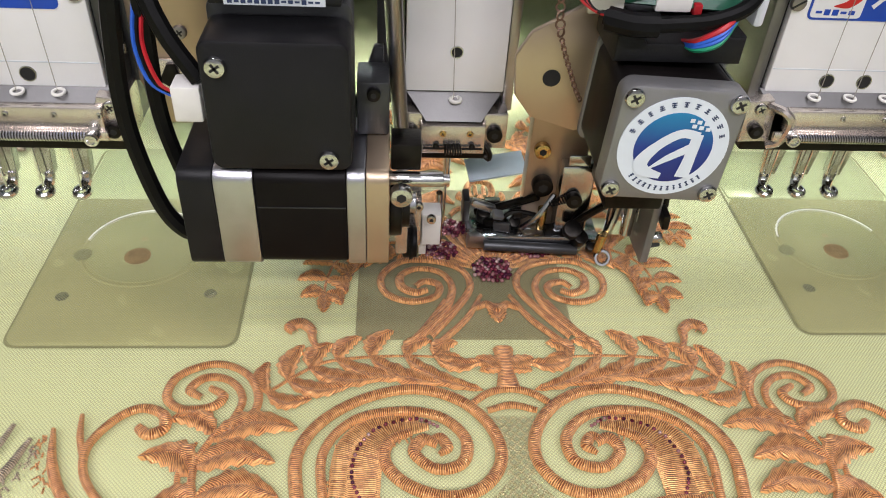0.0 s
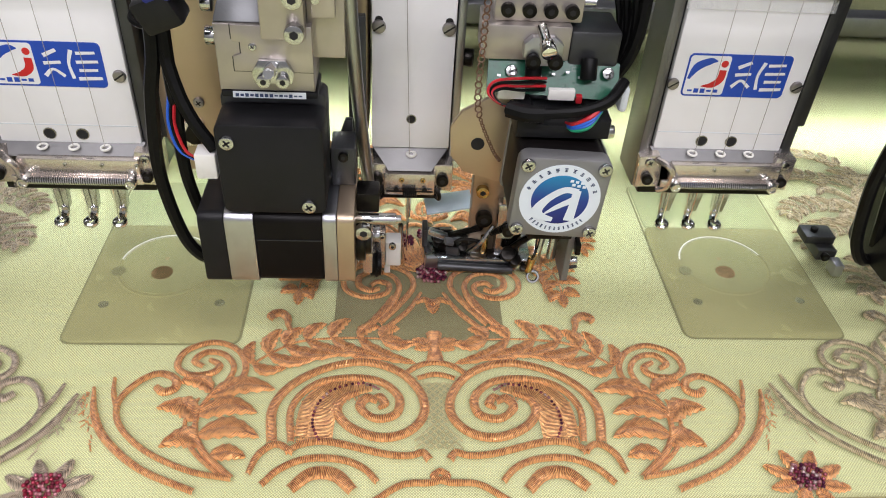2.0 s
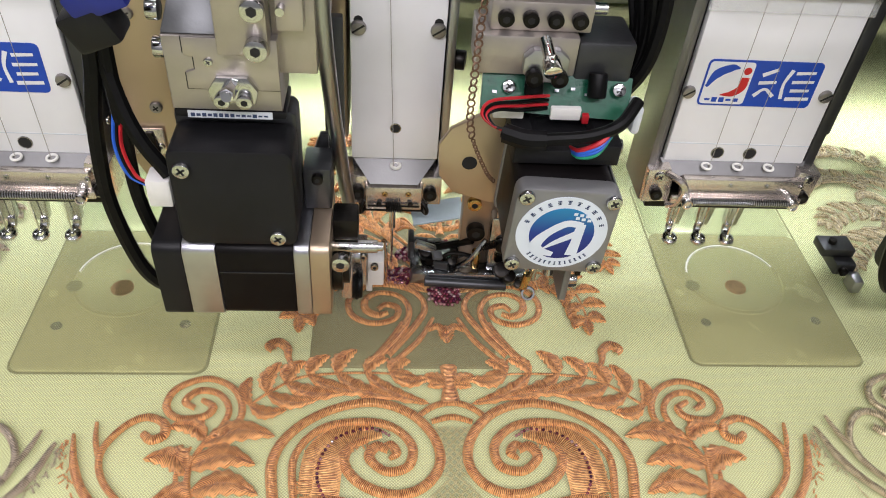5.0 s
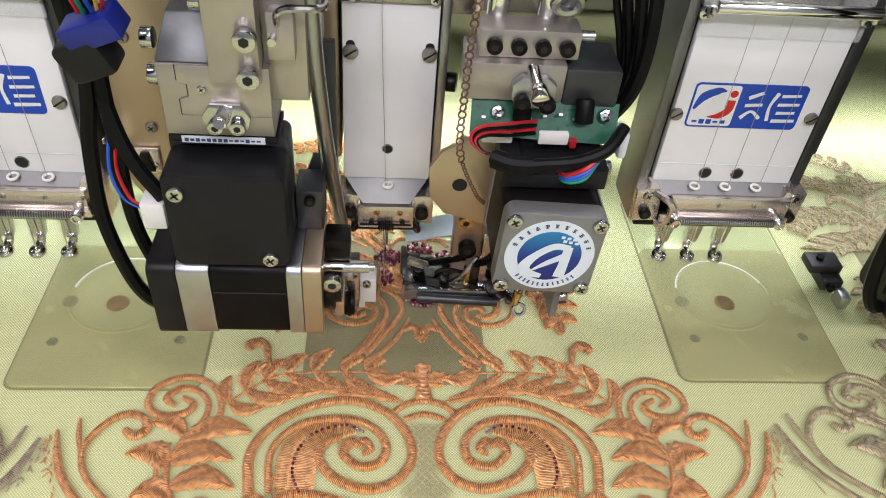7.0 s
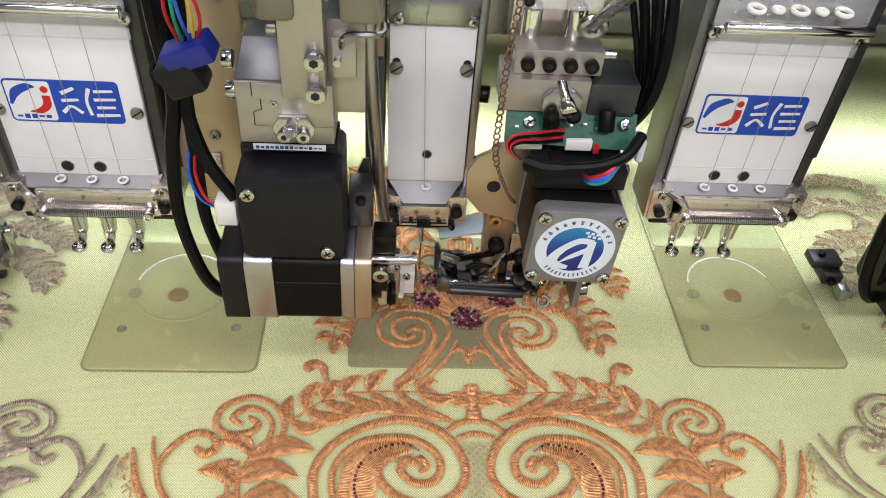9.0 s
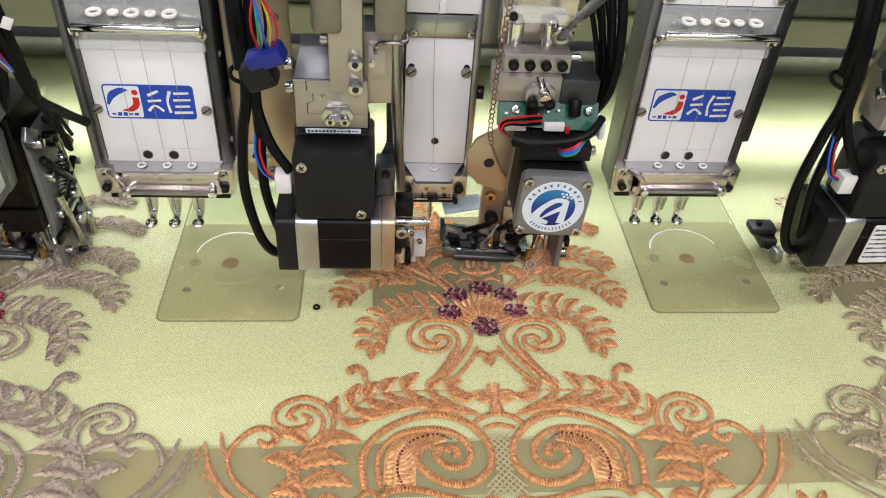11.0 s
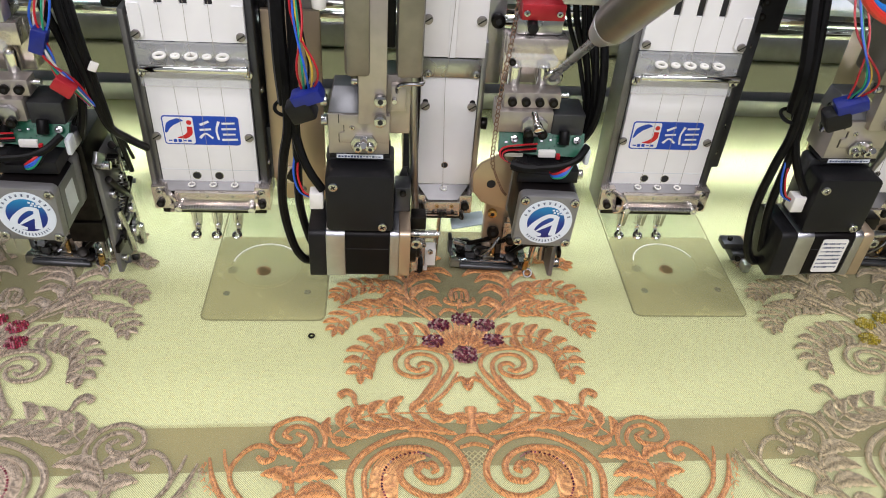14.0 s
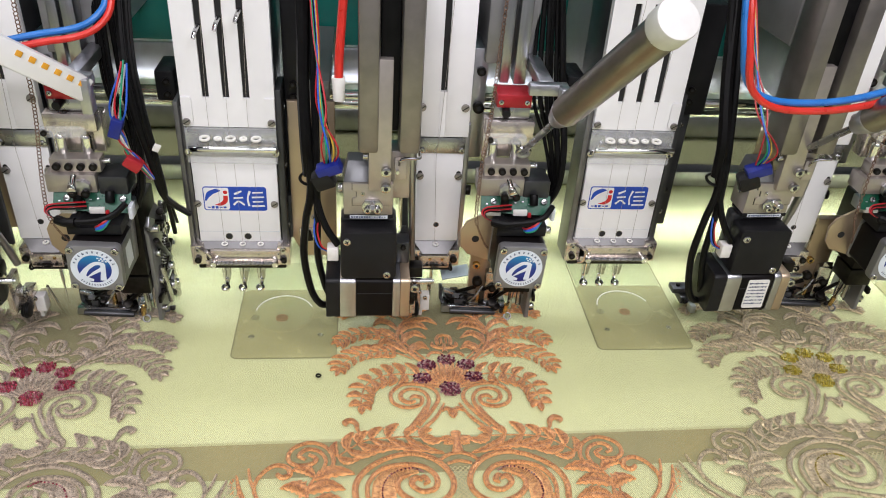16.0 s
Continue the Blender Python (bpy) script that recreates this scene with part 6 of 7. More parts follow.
def stroke(bm, pts, widths, h=0.0009, n=7, across=6):
    """A raised satin band along pts (u, v in mm), its width changing along it."""
    uv = bm.loops.layers.uv.verify()
    q = spline([(u * 0.001, v * 0.001, 0) for u, v in pts], n)
    m, rows, run = len(q), [], 0.0
    for i, c in enumerate(q):
        d = (q[min(i + 1, m - 1)] - q[max(i - 1, 0)])
        d = d.normalized() if d.length > 0 else Vector((1, 0, 0))
        s = Vector((-d.y, d.x, 0))
        if i:
            run += (c - q[i - 1]).length
        f = i / (m - 1) * (len(widths) - 1)
        k = min(int(f), len(widths) - 2)
        w = 0.001 * (widths[k] + (widths[k + 1] - widths[k]) * (f - k)) / 2
        row = []
        for j in range(across + 1):
            a = -1 + 2 * j / across
            z = 1.25 * h * (min(1, w / 0.0012)) * math.sqrt(max(0, 1 - abs(a) ** 3))
            row.append((bm.verts.new((c.x + s.x * w * a, c.y + s.y * w * a, z)), run, a * 0.01))
        rows.append(row)
    for a, b in zip(rows, rows[1:]):
        for j in range(across):
            quad = (a[j], a[j + 1], b[j + 1], b[j])
            f = bm.faces.new([v[0] for v in quad])
            for lp, v in zip(f.loops, quad):
                lp[uv].uv = (v[1], v[2])
            f.normal_update()
            if f.normal.z < 0:
                f.normal_flip()
    return bm


LEAVES = None


def leaf(bm, base, tip, width, bend=0.0, h=0.0010):
    """A leaf of satin stitch: two padded halves with slanting stitches, a sunk midrib and a corded line along it."""
    if LEAVES is not None:
        bm = B()
        LEAVES.append(bm)
    uv = bm.loops.layers.uv.verify()
    b, t = Vector((*base, 0)), Vector((*tip, 0))
    d = t - b
    s = Vector((-d.y, d.x, 0)).normalized()
    n, rows = 11, []
    mids = []
    for i in range(n + 1):
        f = i / n
        c = b + d * f + s * bend * (1.25 * math.sin(math.pi * f) - 0.55 * f * f)
        mids.append(c)
        w = 0.5 * width * (0.05 + math.sin(math.pi * min(1, f ** 0.85)) ** 0.75) * (1 + 0.13 * (-1) ** i)
        row = []
        for a, z in ((-1, 0), (-0.72, 0.95), (-0.3, 0.9), (0, 0.4), (0.3, 0.9), (0.72, 0.95), (1, 0)):
            p = (c + s * w * a) * 0.001
            row.append((bm.verts.new((p.x, p.y, 1.35 * h * z * min(1, w / 1.2 + 0.1))), (f * d.length + abs(a) * w * 1.1) * 0.00088, a * 0.01))
        rows.append(row)
    for p, q in zip(rows, rows[1:]):
        for j in range(6):
            quad = (p[j], p[j + 1], q[j + 1], q[j])
            f = bm.faces.new([v[0] for v in quad])
            for lp, v in zip(f.loops, quad):
                lp[uv].uv = (v[1], v[2])
            f.normal_update()
            if f.normal.z < 0:
                f.normal_flip()
    stroke(bm, [(c.x, c.y) for c in mids[:9:2]], [0.7, 0.7], h * 2.1, 2, 4)
    return bm


def feather(bm, stem, upper, lower, n, width, rib=1.4, start=0.0):
    """A stem whose close leaves reach forward to an upper and a lower outline."""
    stroke(bm, stem, [rib, rib, rib * 0.7], 0.0009, 6, 4)
    for line, side in ((upper, 1), (lower, -1)):
        for i in range(n):
            f = i / (n - 1)
            p, d = along(stem, start + (0.90 - start) * f)
            q, d = along(line, f)
            turn = 1 if (d.x * (p.y - q.y) - d.y * (p.x - q.x)) > 0 else -1
            leaf(bm, (p.x, p.y), (q.x, q.y), width * (0.9 + 0.2 * ((i * 7) % 5) / 4), -turn * width * 0.28)
    p, d = along(stem, 0.9)
    q = Vector((*stem[-1], 0)) + d * width * 0.5
    leaf(bm, (p.x, p.y), (q.x, q.y), width * 0.8)
    return bm


def frond(bm, pts, w):
    """A padded curl with a cord along its outer edge."""
    if LEAVES is not None:
        bm = B()
        LEAVES.append(bm)
    stroke(bm, pts, [2.0, w * 0.8, w, w * 0.6, 0.6], 0.0012, 6)
    rim = []
    for p, k in zip(pts, (0.1, 0.42, 0.46, 0.05)):
        o = (Vector(p) - Vector((pts[0][0], pts[-1][1] - 4))).normalized()
        rim.append((p[0] + o.x * w * k, p[1] + o.y * w * k))
    stroke(bm, rim, [1.4, 1.9, 1.9, 1.0], 0.0017, 6, 4)
    stroke(bm, pts, [0.6, 0.8, 0.8, 0.5], 0.0021, 6, 4)
    return bm


def along(pts, t):
    q = spline([(u, v, 0) for u, v in pts], 12)
    f = t * (len(q) - 1)
    i = min(int(f), len(q) - 2)
    return q[i].lerp(q[i + 1], f - i), (q[i + 1] - q[i]).normalized()


def spray(bm, pts, n, length, width, spread=48, shrink=0.45, both=True, seed=1, start=0.08, rib=1.5):
    """A stem with leaves on both sides and one at its tip."""
    rnd = random.Random(seed)
    stroke(bm, pts, [rib, rib, rib * 0.7], 0.0007, 6, 4)
    for i in range(n):
        f = start + (0.97 - start) * i / (n - 1)
        p, d = along(pts, f)
        k = (1 - shrink * f) * rnd.uniform(0.9, 1.1)
        for side in ((-1, 1) if both else (both or 1,)):
            a = radians(side * (spread + rnd.uniform(-6, 6)))
            e = Vector((d.x * math.cos(a) - d.y * math.sin(a), d.x * math.sin(a) + d.y * math.cos(a), 0))
            q = p + e * length * k
            leaf(bm, (p.x, p.y), (q.x, q.y), width * k, side * 0.8)
    p, d = along(pts, 1.0)
    q = p + d * length * 0.6
    leaf(bm, (p.x, p.y), (q.x, q.y), width * 0.6)
    return bm


def beads_at(bm, spots, r=0.00105, seed=1):
    rnd = random.Random(seed)
    for u, v in spots:
        m = Matrix.Translation((u * 0.001, v * 0.001, r * rnd.uniform(0.9, 1.9)))
        bmesh.ops.create_icosphere(bm, subdivisions=1, radius=r, matrix=m)
    return bm


def cluster(c, ru, rv, seed):
    rnd = random.Random(seed)
    out = []
    step = 1.9
    j = -int(rv / step) - 1
    while j * step <= rv:
        i = -int(ru / step) - 1
        while i * step <= ru:
            u, v = (i + 0.5 * (j % 2)) * step + rnd.uniform(-0.3, 0.3), j * step * 0.9 + rnd.uniform(-0.3, 0.3)
            if (u / ru) ** 2 + (v / rv) ** 2 < 1:
                out.append((c[0] + u, c[1] + v))
            i += 1
        j += 1
    return out


def mirror(bm):
    for v in bm.verts:
        v.co.x = -v.co.x
    bmesh.ops.reverse_faces(bm, faces=bm.faces[:])
    return bm


VOLUTE = [(72, -113), (74, -94), (67, -80), (52, -69.5), (34, -65.5), (18, -71), (8, -83), (6, -96), (13, -106.5), (25, -110), (38, -105), (45, -96), (43, -88), (36, -84.5)]
VOLUTE_IN = [(64, -113), (65.5, -93), (56, -79.5), (40, -75.5), (26, -78), (17.5, -87), (19, -97), (28, -99.5), (35, -93), (32, -87.5), (27, -90)]
BEADLINE = [(27, -83), (34, -79.5), (47, -83), (54, -92), (55.5, -103), (52, -112)]


def half_motif():
    """Strokes of the right half: name, maker; u from the axis and v from the flower, in mm."""
    def volute(bm):
        stroke(bm, VOLUTE, [4.6, 4.6, 4.2, 4.6, 4.4, 4.6, 4.8, 4.4, 3.0], 0.0013, 7)
    def volute_in(bm):
        stroke(bm, VOLUTE_IN, [3.2, 3.4, 3.6, 4.0, 4.2, 4.4, 4.0, 5.0, 3.0], 0.0013, 7)
        stroke(bm, [(30, -88), (26, -87), (24, -91), (27, -94)], [1.5, 4, 4.5, 1.5], 0.0013)
    def scroll(bm):
        stroke(bm, [(28, -39), (18, -25), (10, -10), (13, 1), (24, 6.5), (38, 6.5), (47, -3), (45, -14), (35, -19), (25, -16), (23, -9), (29, -6.5), (33, -10)], [3.6, 3.6, 3.0, 3.0, 3.2, 3.2, 3.4, 3.2, 3.6, 2.4], 0.0011)
        stroke(bm, [(34, -41), (23, -27), (17.5, -11), (22, -1), (32, 1.5), (39, -3), (38.5, -10), (33, -13.5), (28, -12)], [4.2, 4.2, 3.2, 2.8, 2.8, 3.4, 4.2, 4.0, 2.6], 0.0011)
        stroke(bm, [(24, -42), (13, -29), (6, -15)], [3.2, 3.0, 1.8], 0.001)
        stroke(bm, [(35, -43), (27, -31), (21, -18)], [4.5, 4.5, 2.0], 0.0009)
    def small_scroll(bm):
        stroke(bm, [(93, -84), (89.5, -70), (95, -58), (107, -53), (119, -58.5), (121.5, -68), (115, -74), (105, -73), (102, -68), (107, -64.5)], [3.0, 3.2, 3.0, 3.2, 3.4, 3.4, 3.6, 3.8, 2.4], 0.0011)
        stroke(bm, [(98, -82), (95, -70), (100, -61.5), (109, -59.5), (114, -65), (109, -69)], [2.8, 2.8, 3.0, 3.4, 3.8, 2.4], 0.0011)
    def acanthus(bm):
        stem = [(86, -131), (101, -116), (106.5, -101), (103, -87), (96, -77)]
        stroke(bm, stem, [3.2, 3.0, 2.6, 2.2, 1.6], 0.0012)
        stroke(bm, [(89, -131), (105, -116), (111, -101), (107.5, -88)], [2, 2.2, 2, 1.2], 0.001)
        for f, tip, w, bend in ((0.74, (75, -80.5), 11, -4), (0.55, (81, -94), 11.5, -4), (0.36, (78, -107.5), 11, -4), (0.5, (124, -91.5), 11, 4), (0.28, (119, -112.5), 11, 4), (0.8, (118, -77), 8, 3), (0.9, (97, -84), 6, 0), (0.18, (82, -119), 8, -2)):
            p, d = along(stem, f)
            leaf(bm, (p.x, p.y), tip, w, bend, 0.0013)
    def hook(bm):
        stroke(bm, [(128, -81.5), (124, -84.5), (119.5, -82), (121, -76), (129, -73.5), (137, -79), (142.5, -91), (138, -104), (124, -117), (104, -127), (86, -131)], [3.4, 4.6, 4.4, 4.0, 3.6, 3.2, 3.0, 2.8, 2.6, 2.6, 2.4], 0.0012)
        stroke(bm, [(148, -76), (146, -85), (142, -95)], [1.6, 2.4, 2.2], 0.001)
    def border(bm):
        stroke(bm, [(155.5, -82), (151, -97), (142, -111), (124, -126), (100, -137)], [1.6, 3.6, 3.6, 3.2, 3.0], 0.0012)
        rnd = random.Random(8)
        for i in range(26):
            f = rnd.random()
            u, v = 156 - 12 * f + rnd.uniform(0.5, 5.5), -84 - 32 * f
            stroke(bm, [(u, v), (u + rnd.uniform(-2, 2), v - rnd.uniform(1.5, 3.0))], [0.7, 0.7], 0.0006, 1, 4)
    def lower_band(bm):
        stroke(bm, [(4, -122), (7, -118), (13, -119.5), (24, -118.5), (46, -112.5), (58, -113), (66, -118)], [4, 3.4, 3.2, 3.4, 3.6, 3.4, 2.4], 0.0012)
        stroke(bm, [(26, -133), (32, -126), (42, -121.5), (56, -121), (67, -126), (74, -134)], [3.0, 3.2, 3.4, 3.4, 3.2, 3], 0.0012)
        stroke(bm, [(62, -118), (70, -113.5), (77, -119), (80, -129)], [3, 3.4, 3.2, 2.4], 0.0012)
        stroke(bm, [(36, -137), (44, -129), (54, -128.5), (62, -136)], [5, 6.5, 6.5, 5], 0.0012)
        stroke(bm, [(0, -127), (-3, -130), (4, -133), (16, -134), (28, -142)], [2.6, 3, 3.2, 3, 3], 0.0012)
    def low_branch(bm):
        feather(bm, [(87, -67), (78, -59), (67, -52), (51, -49.5), (34, -49), (20, -50)],
                [(89, -52), (77, -43), (66, -42), (55, -38.5), (43, -35), (28, -40), (18, -41)], [(71, -70.5), (58, -65), (46, -61), (34, -60.5), (23, -64), (10, -67), (8, -53)], 7, 7.4)
    def bud(bm):
        stroke(bm, [(70, -47), (73, -40), (74, -35), (78, -31.5), (82, -33.5), (80, -37)], [2, 3, 4.5, 5.5, 5.5, 3], 0.0012)
    def branch(bm):
        feather(bm, [(24, 18), (42, 19.5), (55, 16), (66, 7), (70, -7), (70, -22)],
                [(34, 33), (46, 33), (57, 30), (68, 22), (79, 9), (82, -3), (80, -15)], [(31, 7), (43, 6), (52, 3), (59, -2), (60, -11), (62, -20)], 8, 6.8)
    def upper_branch(bm):
        feather(bm, [(28, 38), (42, 46), (55, 47.5), (71, 44), (85, 33), (90, 20)],
                [(50, 55), (62, 57), (74, 55), (84, 51), (93, 44), (98, 34), (96, 25)], [(49, 39), (58, 39), (68, 36), (77, 29), (83, 20)], 8, 4.9, 1.4, 0.2)
        feather(bm, [(38, 61), (54, 69), (70, 71), (84, 66), (90, 56)],
                [(56, 77), (66, 80), (76, 80), (87, 76), (95, 67), (96, 58)], [(54, 62), (63, 63), (72, 61), (80, 56), (85, 51)], 7, 4.9, 1.4, 0.15)
    def plume(bm):
        stem = [(20, 34), (33, 50), (39, 62), (39, 75), (33, 88), (24, 98)]
        stroke(bm, stem, [4.2, 3.6, 3, 2.6, 2], 0.0013)
        stroke(bm, [(17, 37), (29, 52), (35, 63), (35, 74)], [1.6, 1.8, 1.6, 1.2], 0.0013)
        # curling fronds, each a padded curve with a cord along its outer edge
        for pts, w in (([(29, 42), (27.5, 51), (22, 56), (14.5, 51.5)], 8), ([(35, 56), (32.5, 66), (25, 70.5), (15, 64)], 8.5), ([(38, 70), (32, 80), (22, 82.5), (13, 76)], 8.5), ([(36, 82), (26, 89), (14, 90), (4, 83)], 7),
                       ([(32, 45), (42, 56), (50, 60), (57, 53.5)], 8.5), ([(38, 60), (45, 71), (52, 74), (58, 67)], 7.5), ([(38, 74), (46, 86), (54, 88), (60, 81)], 7.5)):
            frond(bm, pts, w)
        for f, tip, w, b in ((0.85, (48, 104), 9, 4), (0.95, (40, 114), 8.5, 4), (1.0, (26, 118), 8, 0), (0.95, (12, 106), 8, -3)):
            p, d = along(stem, f)
            leaf(bm, (p.x, p.y), tip, w, b, 0.0013)
        spray(bm, [(40, 92), (56, 104), (72, 106), (86, 98)], 7, 11, 6.5, 44, 0.3, True, 6, 0.15)
        spray(bm, [(24, 112), (38, 128), (56, 134), (72, 130)], 7, 11, 6.5, 44, 0.3, True, 7, 0.15)
    return (("volute", volute), ("volute", volute_in), ("scroll", scroll), ("scroll", small_scroll), ("acanthus", acanthus), ("hook_scroll", hook), ("border_band", border),
            ("lower_band", lower_band), ("leaf_branch", low_branch), ("bud", bud), ("leaf_branch", branch), ("leaf_branch", upper_branch), ("plume", plume))


def centre_parts():
    def arch(bm):
        stroke(bm, [(-15, -73), (-8, -67.5), (0, -65.5), (8, -67.5), (15, -73)], [2.6, 3, 3, 3, 2.6], 0.0011)
        stroke(bm, [(-9, -75.5), (0, -73), (9, -75.5)], [2.4, 3.0, 2.4], 0.001)
    def finial(bm):
        for tip, w in (((-11.5, -50.5), 7.5), ((11.5, -50.5), 7.5), ((-10, -56.5), 5), ((10, -56.5), 5)):
            leaf(bm, (0, -54), tip, w)
        stroke(bm, [(0, -45), (0, -50), (0, -56), (0, -66)], [8, 7, 5.5, 9.5], 0.0014, 4)
        stroke(bm, [(-9, -23), (-4, -20.5), (0, -24), (4, -20.5), (9, -23)], [2.5, 4, 4.5, 4, 2.5], 0.0012)
        leaf(bm, (0, -20), (0, -31), 7)
    def crown(bm):
        for s in (-1, 1):
            stroke(bm, [(s * 4.5, 54), (s * 6, 60), (s * 5, 66), (0, 68.5)], [3, 3.6, 3.4, 2.6], 0.0012)
            stroke(bm, [(0, 51), (s * 6, 52), (s * 10.5, 55), (s * 10, 58.5)], [3.4, 3.8, 3.4, 2], 0.0012)
            stroke(bm, [(s * 2, 56), (s * 2, 64)], [2.2, 2.2], 0.001)
            stroke(bm, [(s * 16, 40), (s * 12, 45), (s * 6, 45.5), (s * 2, 42)], [2.4, 3, 3, 2], 0.001)
            stroke(bm, [(s * 13, 50), (s * 19, 52.5), (s * 24, 49)], [1.8, 2.6, 1.6], 0.001)
        stroke(bm, [(0, 46), (0, 56)], [5, 3], 0.0012)
        for a in range(9):
            an = radians(12 + 156 * a / 8)
            leaf(bm, (9 * math.cos(an), 5 + 7 * math.sin(an)), (16 * math.cos(an), 8 + 17 * math.sin(an)), 4.5)
        leaf(bm, (0, 9), (0, 22), 7)
    return (("arch", arch), ("finial", finial), ("crown", crown))


def flower_knot(bm):
    for a in range(0, 360, 45):
        an = radians(a + 22)
        leaf(bm, (158 + 5 * math.cos(an), -133 + 4 * math.sin(an)), (158 + 19 * math.cos(an), -131 + 15 * math.sin(an)), 6)
    return bm


def bead_groups():
    spots = [cluster((0, 0), 8.5, 8.5, 1)]
    for i, (u, v) in enumerate(((0, 35), (-16.5, 29), (16, 29), (-21.5, 13), (20.5, 14))):
        spots.append(cluster((u, v), 7.4, 6.4, 3 + i))
    for s in (-1, 1):
        line = []
        for k in range(26):
            p, d = along(BEADLINE, k / 25)
            line.append((s * p.x, p.y))
        spots.append(line)
    spots.append(cluster((158, -131), 8, 7, 12))
    return spots


def make_cloth():
    global cloth
    bm = B()
    xs = [-1.6 + 0.05 * i for i in range(65)]
    ys = [-0.62 + 0.05 * i for i in range(28)]
    g = [[bm.verts.new((x, y, 0)) for x in xs] for y in ys]
    for a, b in zip(g, g[1:]):
        for i in range(len(xs) - 1):
            bm.faces.new((a[i], a[i + 1], b[i + 1], b[i]))
    me = finish(bm, "cloth")
    me.materials.append(ORGANZA)
    cloth = tagged(new("embroidered_cloth", me), "sheer pale green cloth with copper embroidery, stretched over the table", "cloth")
    cloth.location = (0, 0, CLOTH_Z)
    # the frame's rear rails that hold the cloth
    for y0, y1, z1 in ((0.330, 0.352, 0.020), (0.470, 0.500, 0.030)):
        bm = B()
        box(bm, -1.6, 1.6, y0, y1, 0.0004, z1, 0.002)
        me = finish(bm, "frame_rail")
        me.materials.append(SATIN)
        rail = tagged(new("frame_rail", me), "long aluminium rail that clamps the cloth")
        rail.parent = cloth
    meshes = []
    for nm, fn in half_motif():
        for flip in (False, True):
            bm = B()
            fn(bm)
            if flip:
                mirror(bm)
            meshes.append((nm, finish(bm, nm, 1.2), "thread"))
    joined = len(meshes)
    for nm, fn in centre_parts():
        bm = B()
        fn(bm)
        meshes.append((nm, finish(bm, nm, 1.2), "thread"))
    for s in (-1, 1):
        bm = B()
        stroke(bm, [(30, -82), (44, -84.5), (51, -95), (52.5, -113)], [3, 10, 12, 12], 0.0007, 6)
        stroke(bm, [(34, -78.5), (49, -81), (58, -91), (60, -110)], [2, 6, 7, 6], 0.0007, 6)
        rnd = random.Random(17)
        for k in range(150):
            p, d = along([(32, -81), (46, -84), (54, -95), (55.5, -113)], rnd.random())
            o, a = rnd.uniform(-7.5, 7.5), rnd.uniform(-0.5, 0.5)
            e = Vector((-d.y, d.x, 0))
            c = p + e * o
            v = (e + d * a).normalized() * rnd.uniform(0.8, 1.8)
            stroke(bm, [(c.x - v.x, c.y - v.y), (c.x + v.x, c.y + v.y)], [0.7, 0.8], 0.0017, 1, 4)
        if s < 0:
            mirror(bm)
        meshes.append(("gold_fill", finish(bm, "gold_fill", 1.2), "gold"))
    bm = B()
    for k in range(15):
        an = radians(8 + 164 * k / 14)
        stroke(bm, [(8 * math.cos(an), 8 * math.sin(an) + 2), (16 * math.cos(an), 18 * math.sin(an) + 4), (24 * math.cos(an), 26 * math.sin(an) + 8)], [2.0, 4.2, 3.0], 0.0005, 4, 4)
    meshes.append(("petal_fill", finish(bm, "petal_fill", 1.2), "gold"))
    bm = B()
    for i in range(-8, 9):
        for s in (-1, 1):
            a, b = (i * 3.6 - s * 18, -78), (i * 3.6 + s * 18, -116)
            p = [(a[0] + (b[0] - a[0]) * k / 19, a[1] + (b[1] - a[1]) * k / 19) for k in range(20)]
            p = [q for q in p if abs(q[0]) < 4.5 + 9 * abs((q[1] + 97) / 19) ** 1.5]
            if len(p) > 2:
                stroke(bm, p, [0.9, 0.9], 0.0004, 1, 4)
    meshes.append(("lattice", finish(bm, "lattice", 1.2), "lattice"))
    bm = B()
    flower_knot(bm)
    meshes.append(("flower_knot", finish(bm, "flower_knot", 1.2), "thread"))
    for i, sp in enumerate(bead_groups()):
        bm = B()
        beads_at(bm, sp, 0.00078 if i in (6, 7) else 0.00105, i)
        meshes.append(("beadwork", finish(bm, "beadwork", 3), "beads"))
    # the central motif's leaves one by one, its stems apart from them
    global LEAVES
    single = []
    for nm, fn in half_motif() + centre_parts():
        for flip in (False, True) if (nm, fn) not in centre_parts() and nm not in ("arch", "finial", "crown") else (False,):
            LEAVES, bm = [], B()
            fn(bm)
            bms = [("leaf", q) for q in LEAVES] + ([(nm, bm)] if bm.faces else [])
            for name, q in bms:
                if flip:
                    mirror(q)
                single.append((name, finish(q, name, 1.2), "thread"))
    LEAVES = None
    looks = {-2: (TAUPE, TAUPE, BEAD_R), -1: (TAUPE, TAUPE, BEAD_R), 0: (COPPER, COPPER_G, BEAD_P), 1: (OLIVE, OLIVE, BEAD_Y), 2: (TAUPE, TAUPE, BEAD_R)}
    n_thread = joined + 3
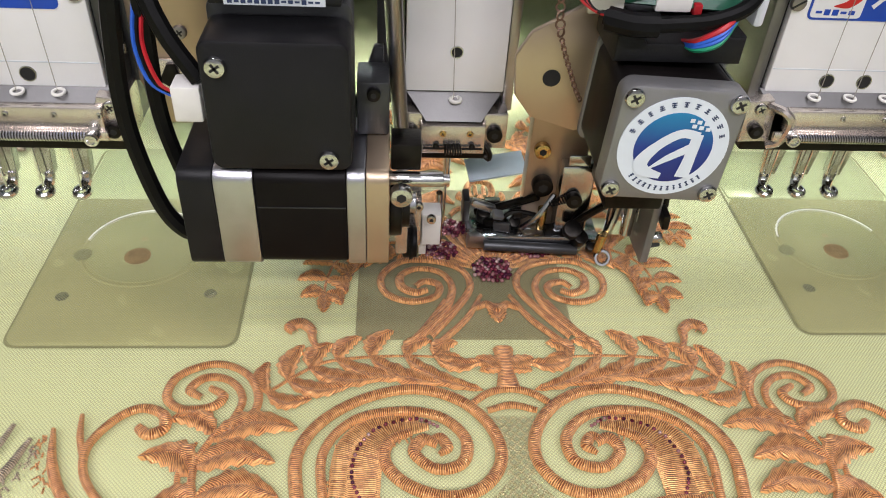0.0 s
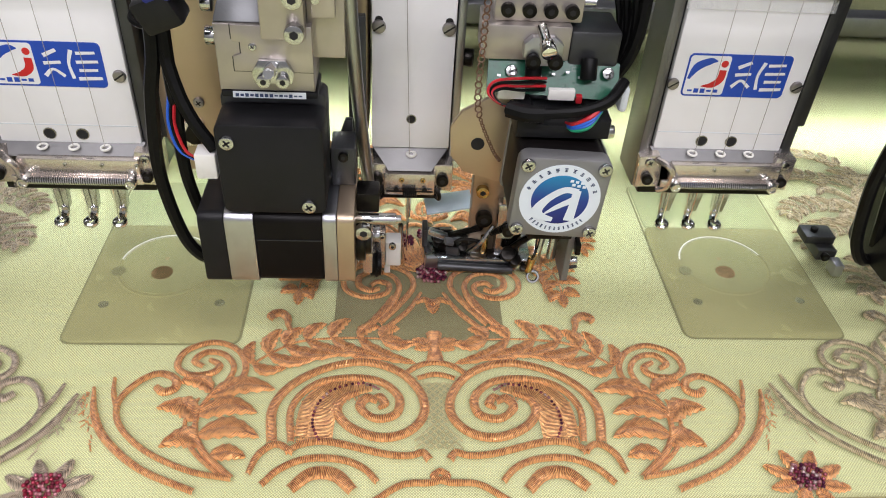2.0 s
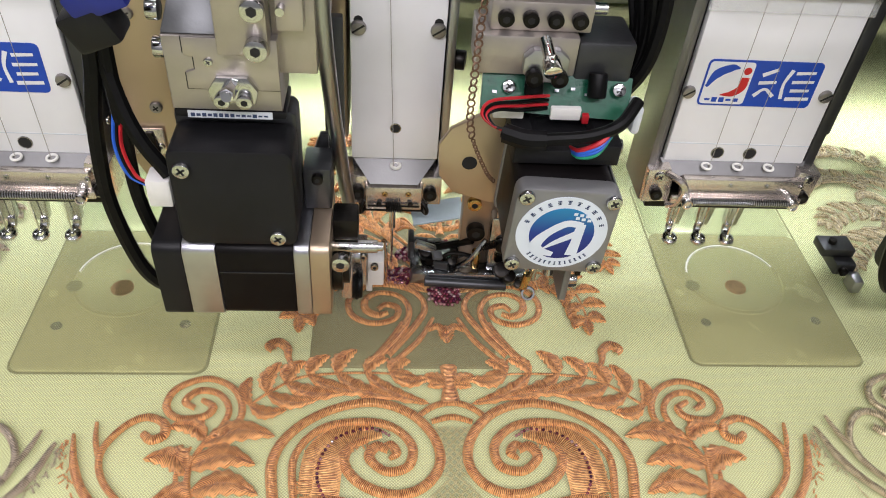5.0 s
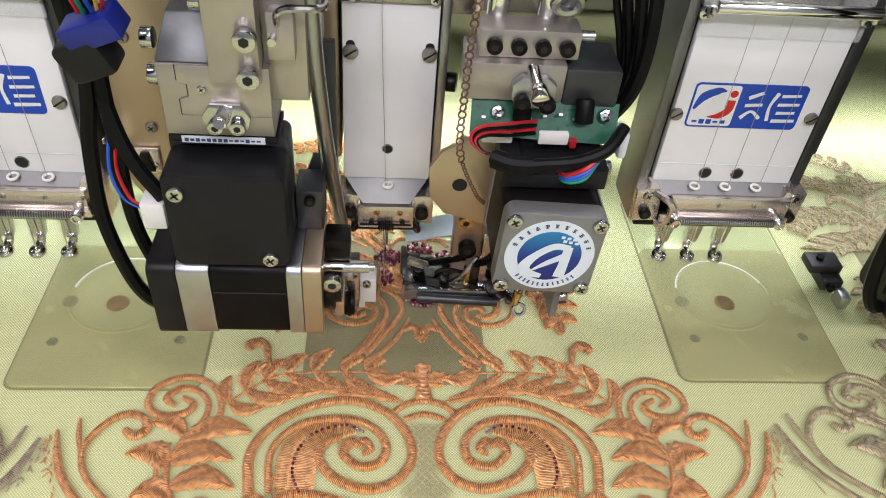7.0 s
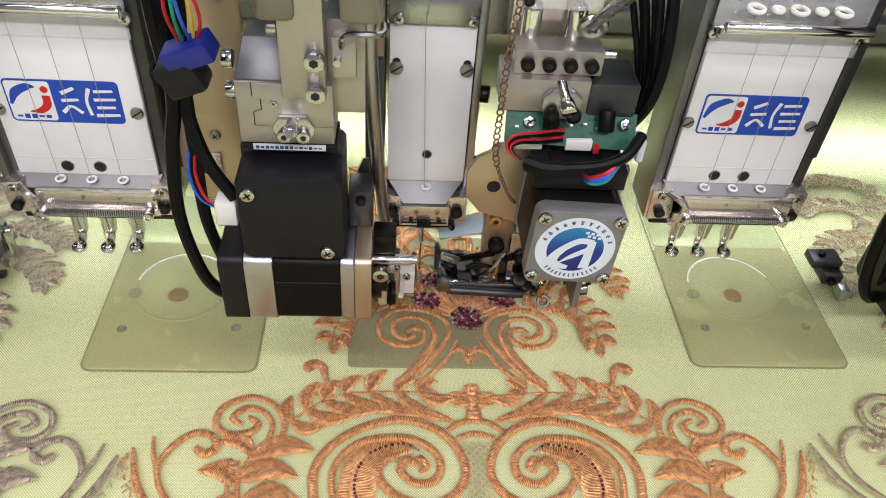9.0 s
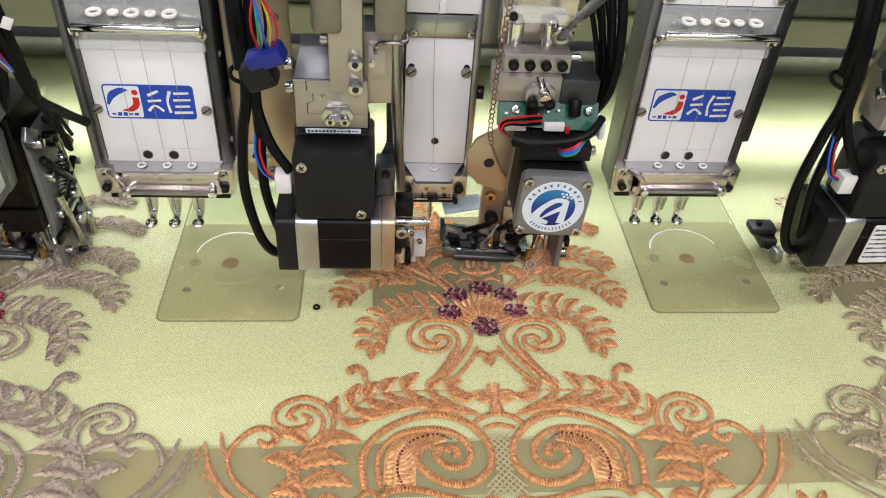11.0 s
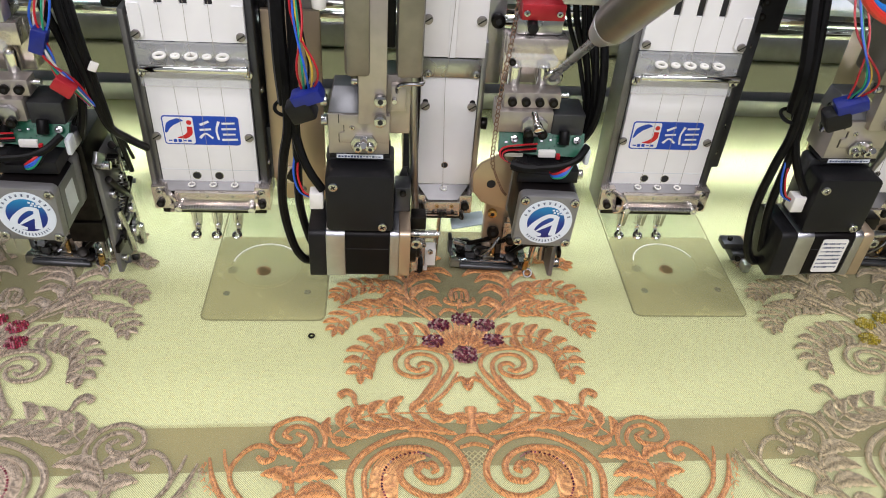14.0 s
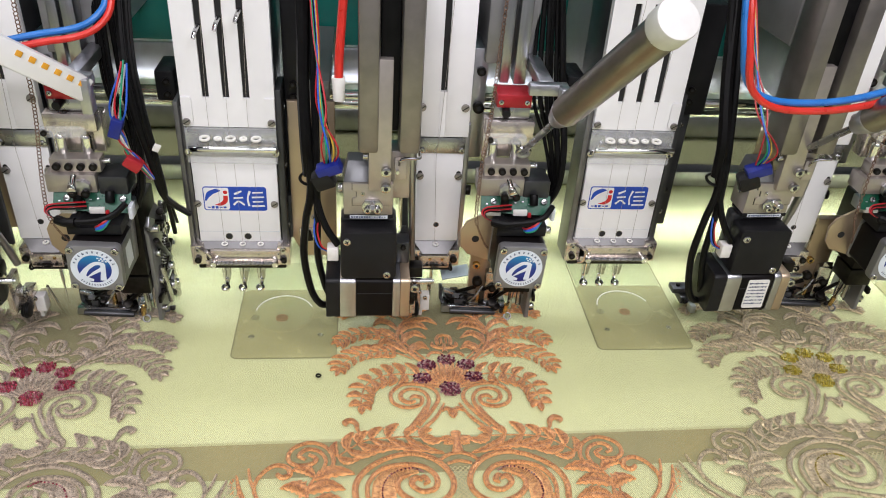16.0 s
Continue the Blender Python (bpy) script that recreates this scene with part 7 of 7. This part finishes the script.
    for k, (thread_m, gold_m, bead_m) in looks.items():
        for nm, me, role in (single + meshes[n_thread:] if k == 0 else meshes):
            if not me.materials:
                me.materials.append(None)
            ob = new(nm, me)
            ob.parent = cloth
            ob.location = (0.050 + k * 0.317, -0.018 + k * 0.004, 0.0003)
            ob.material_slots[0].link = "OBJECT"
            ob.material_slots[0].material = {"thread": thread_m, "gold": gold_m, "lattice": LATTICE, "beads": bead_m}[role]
            if nm == "gold_fill":
                tagged(ob, "dense gold fill stitches", kind="stuff")
            elif role == "beads":
                tagged(ob, "cluster of small shiny glass beads", kind="stuff")
            elif nm == "finial" and k == 0:
                tagged(ob, "small satin-stitched star finial", kind="stuff")
            elif k and nm in ("acanthus", "leaf_branch", "plume", "finial", "crown", "flower_knot", "border_band"):
                tagged(ob, "satin-stitched leaves in muted thread", kind="stuff")


make_cloth()

# a loose ring lying on the cloth
ringo = B()
ring(ringo, (-0.0545, 0.0, 0.0035), (0, 0, 1), 0.0017, 0.0007, 20, 8)
loose_ring = tagged(part("rubber_ring", ringo, RUBBER), "tiny black rubber ring lying on the cloth", "ring")


needle_bar = [o for o in narrow.children if o.name.startswith("needle") and "case" not in o.name][0]


def motions():
    # the hoop frame carries the cloth under the needles
    shift = [(0, 0.0003, 0.0745), (0.5, -0.0012, 0.0768), (1.0, 0.0025, 0.0705), (1.5, 0.003, 0.0748), (2.0, -0.006, 0.0845), (2.5, -0.0017, 0.0802), (3.0, 0.0032, 0.081), (3.5, 0.0003, 0.082),
             (4.0, 0.0063, 0.0805), (6.5, 0.0073, 0.0863), (7.0, -0.0005, 0.091), (7.5, 0.0055, 0.0885), (8.0, 0.0098, 0.0857), (8.5, 0.0028, 0.078), (9.0, 0.006, 0.0682), (9.5, 0.0148, 0.060),
             (12.0, 0.0075, 0.0055), (12.5, 0.0003, 0.0027), (13.0, 0, 0), (13.5, -0.0028, -0.001), (14.0, -0.0048, -0.0038), (14.5, -0.0028, -0.0068), (15.0, -0.0078, -0.0053), (15.5, -0.0055, -0.0098), (16.0, -0.0107, -0.0105)]
    walk(cloth, [(t, pose(dx, dy, CLOTH_Z)) for t, dx, dy in shift])
    walk(needle_bar, [(0.1 * i, pose(0, 0, -0.011 * (i % 2))) for i in range(161)])
    walk(loose_ring, [(t, pose(dx, dy, 0)) for t, dx, dy in shift])


motions()
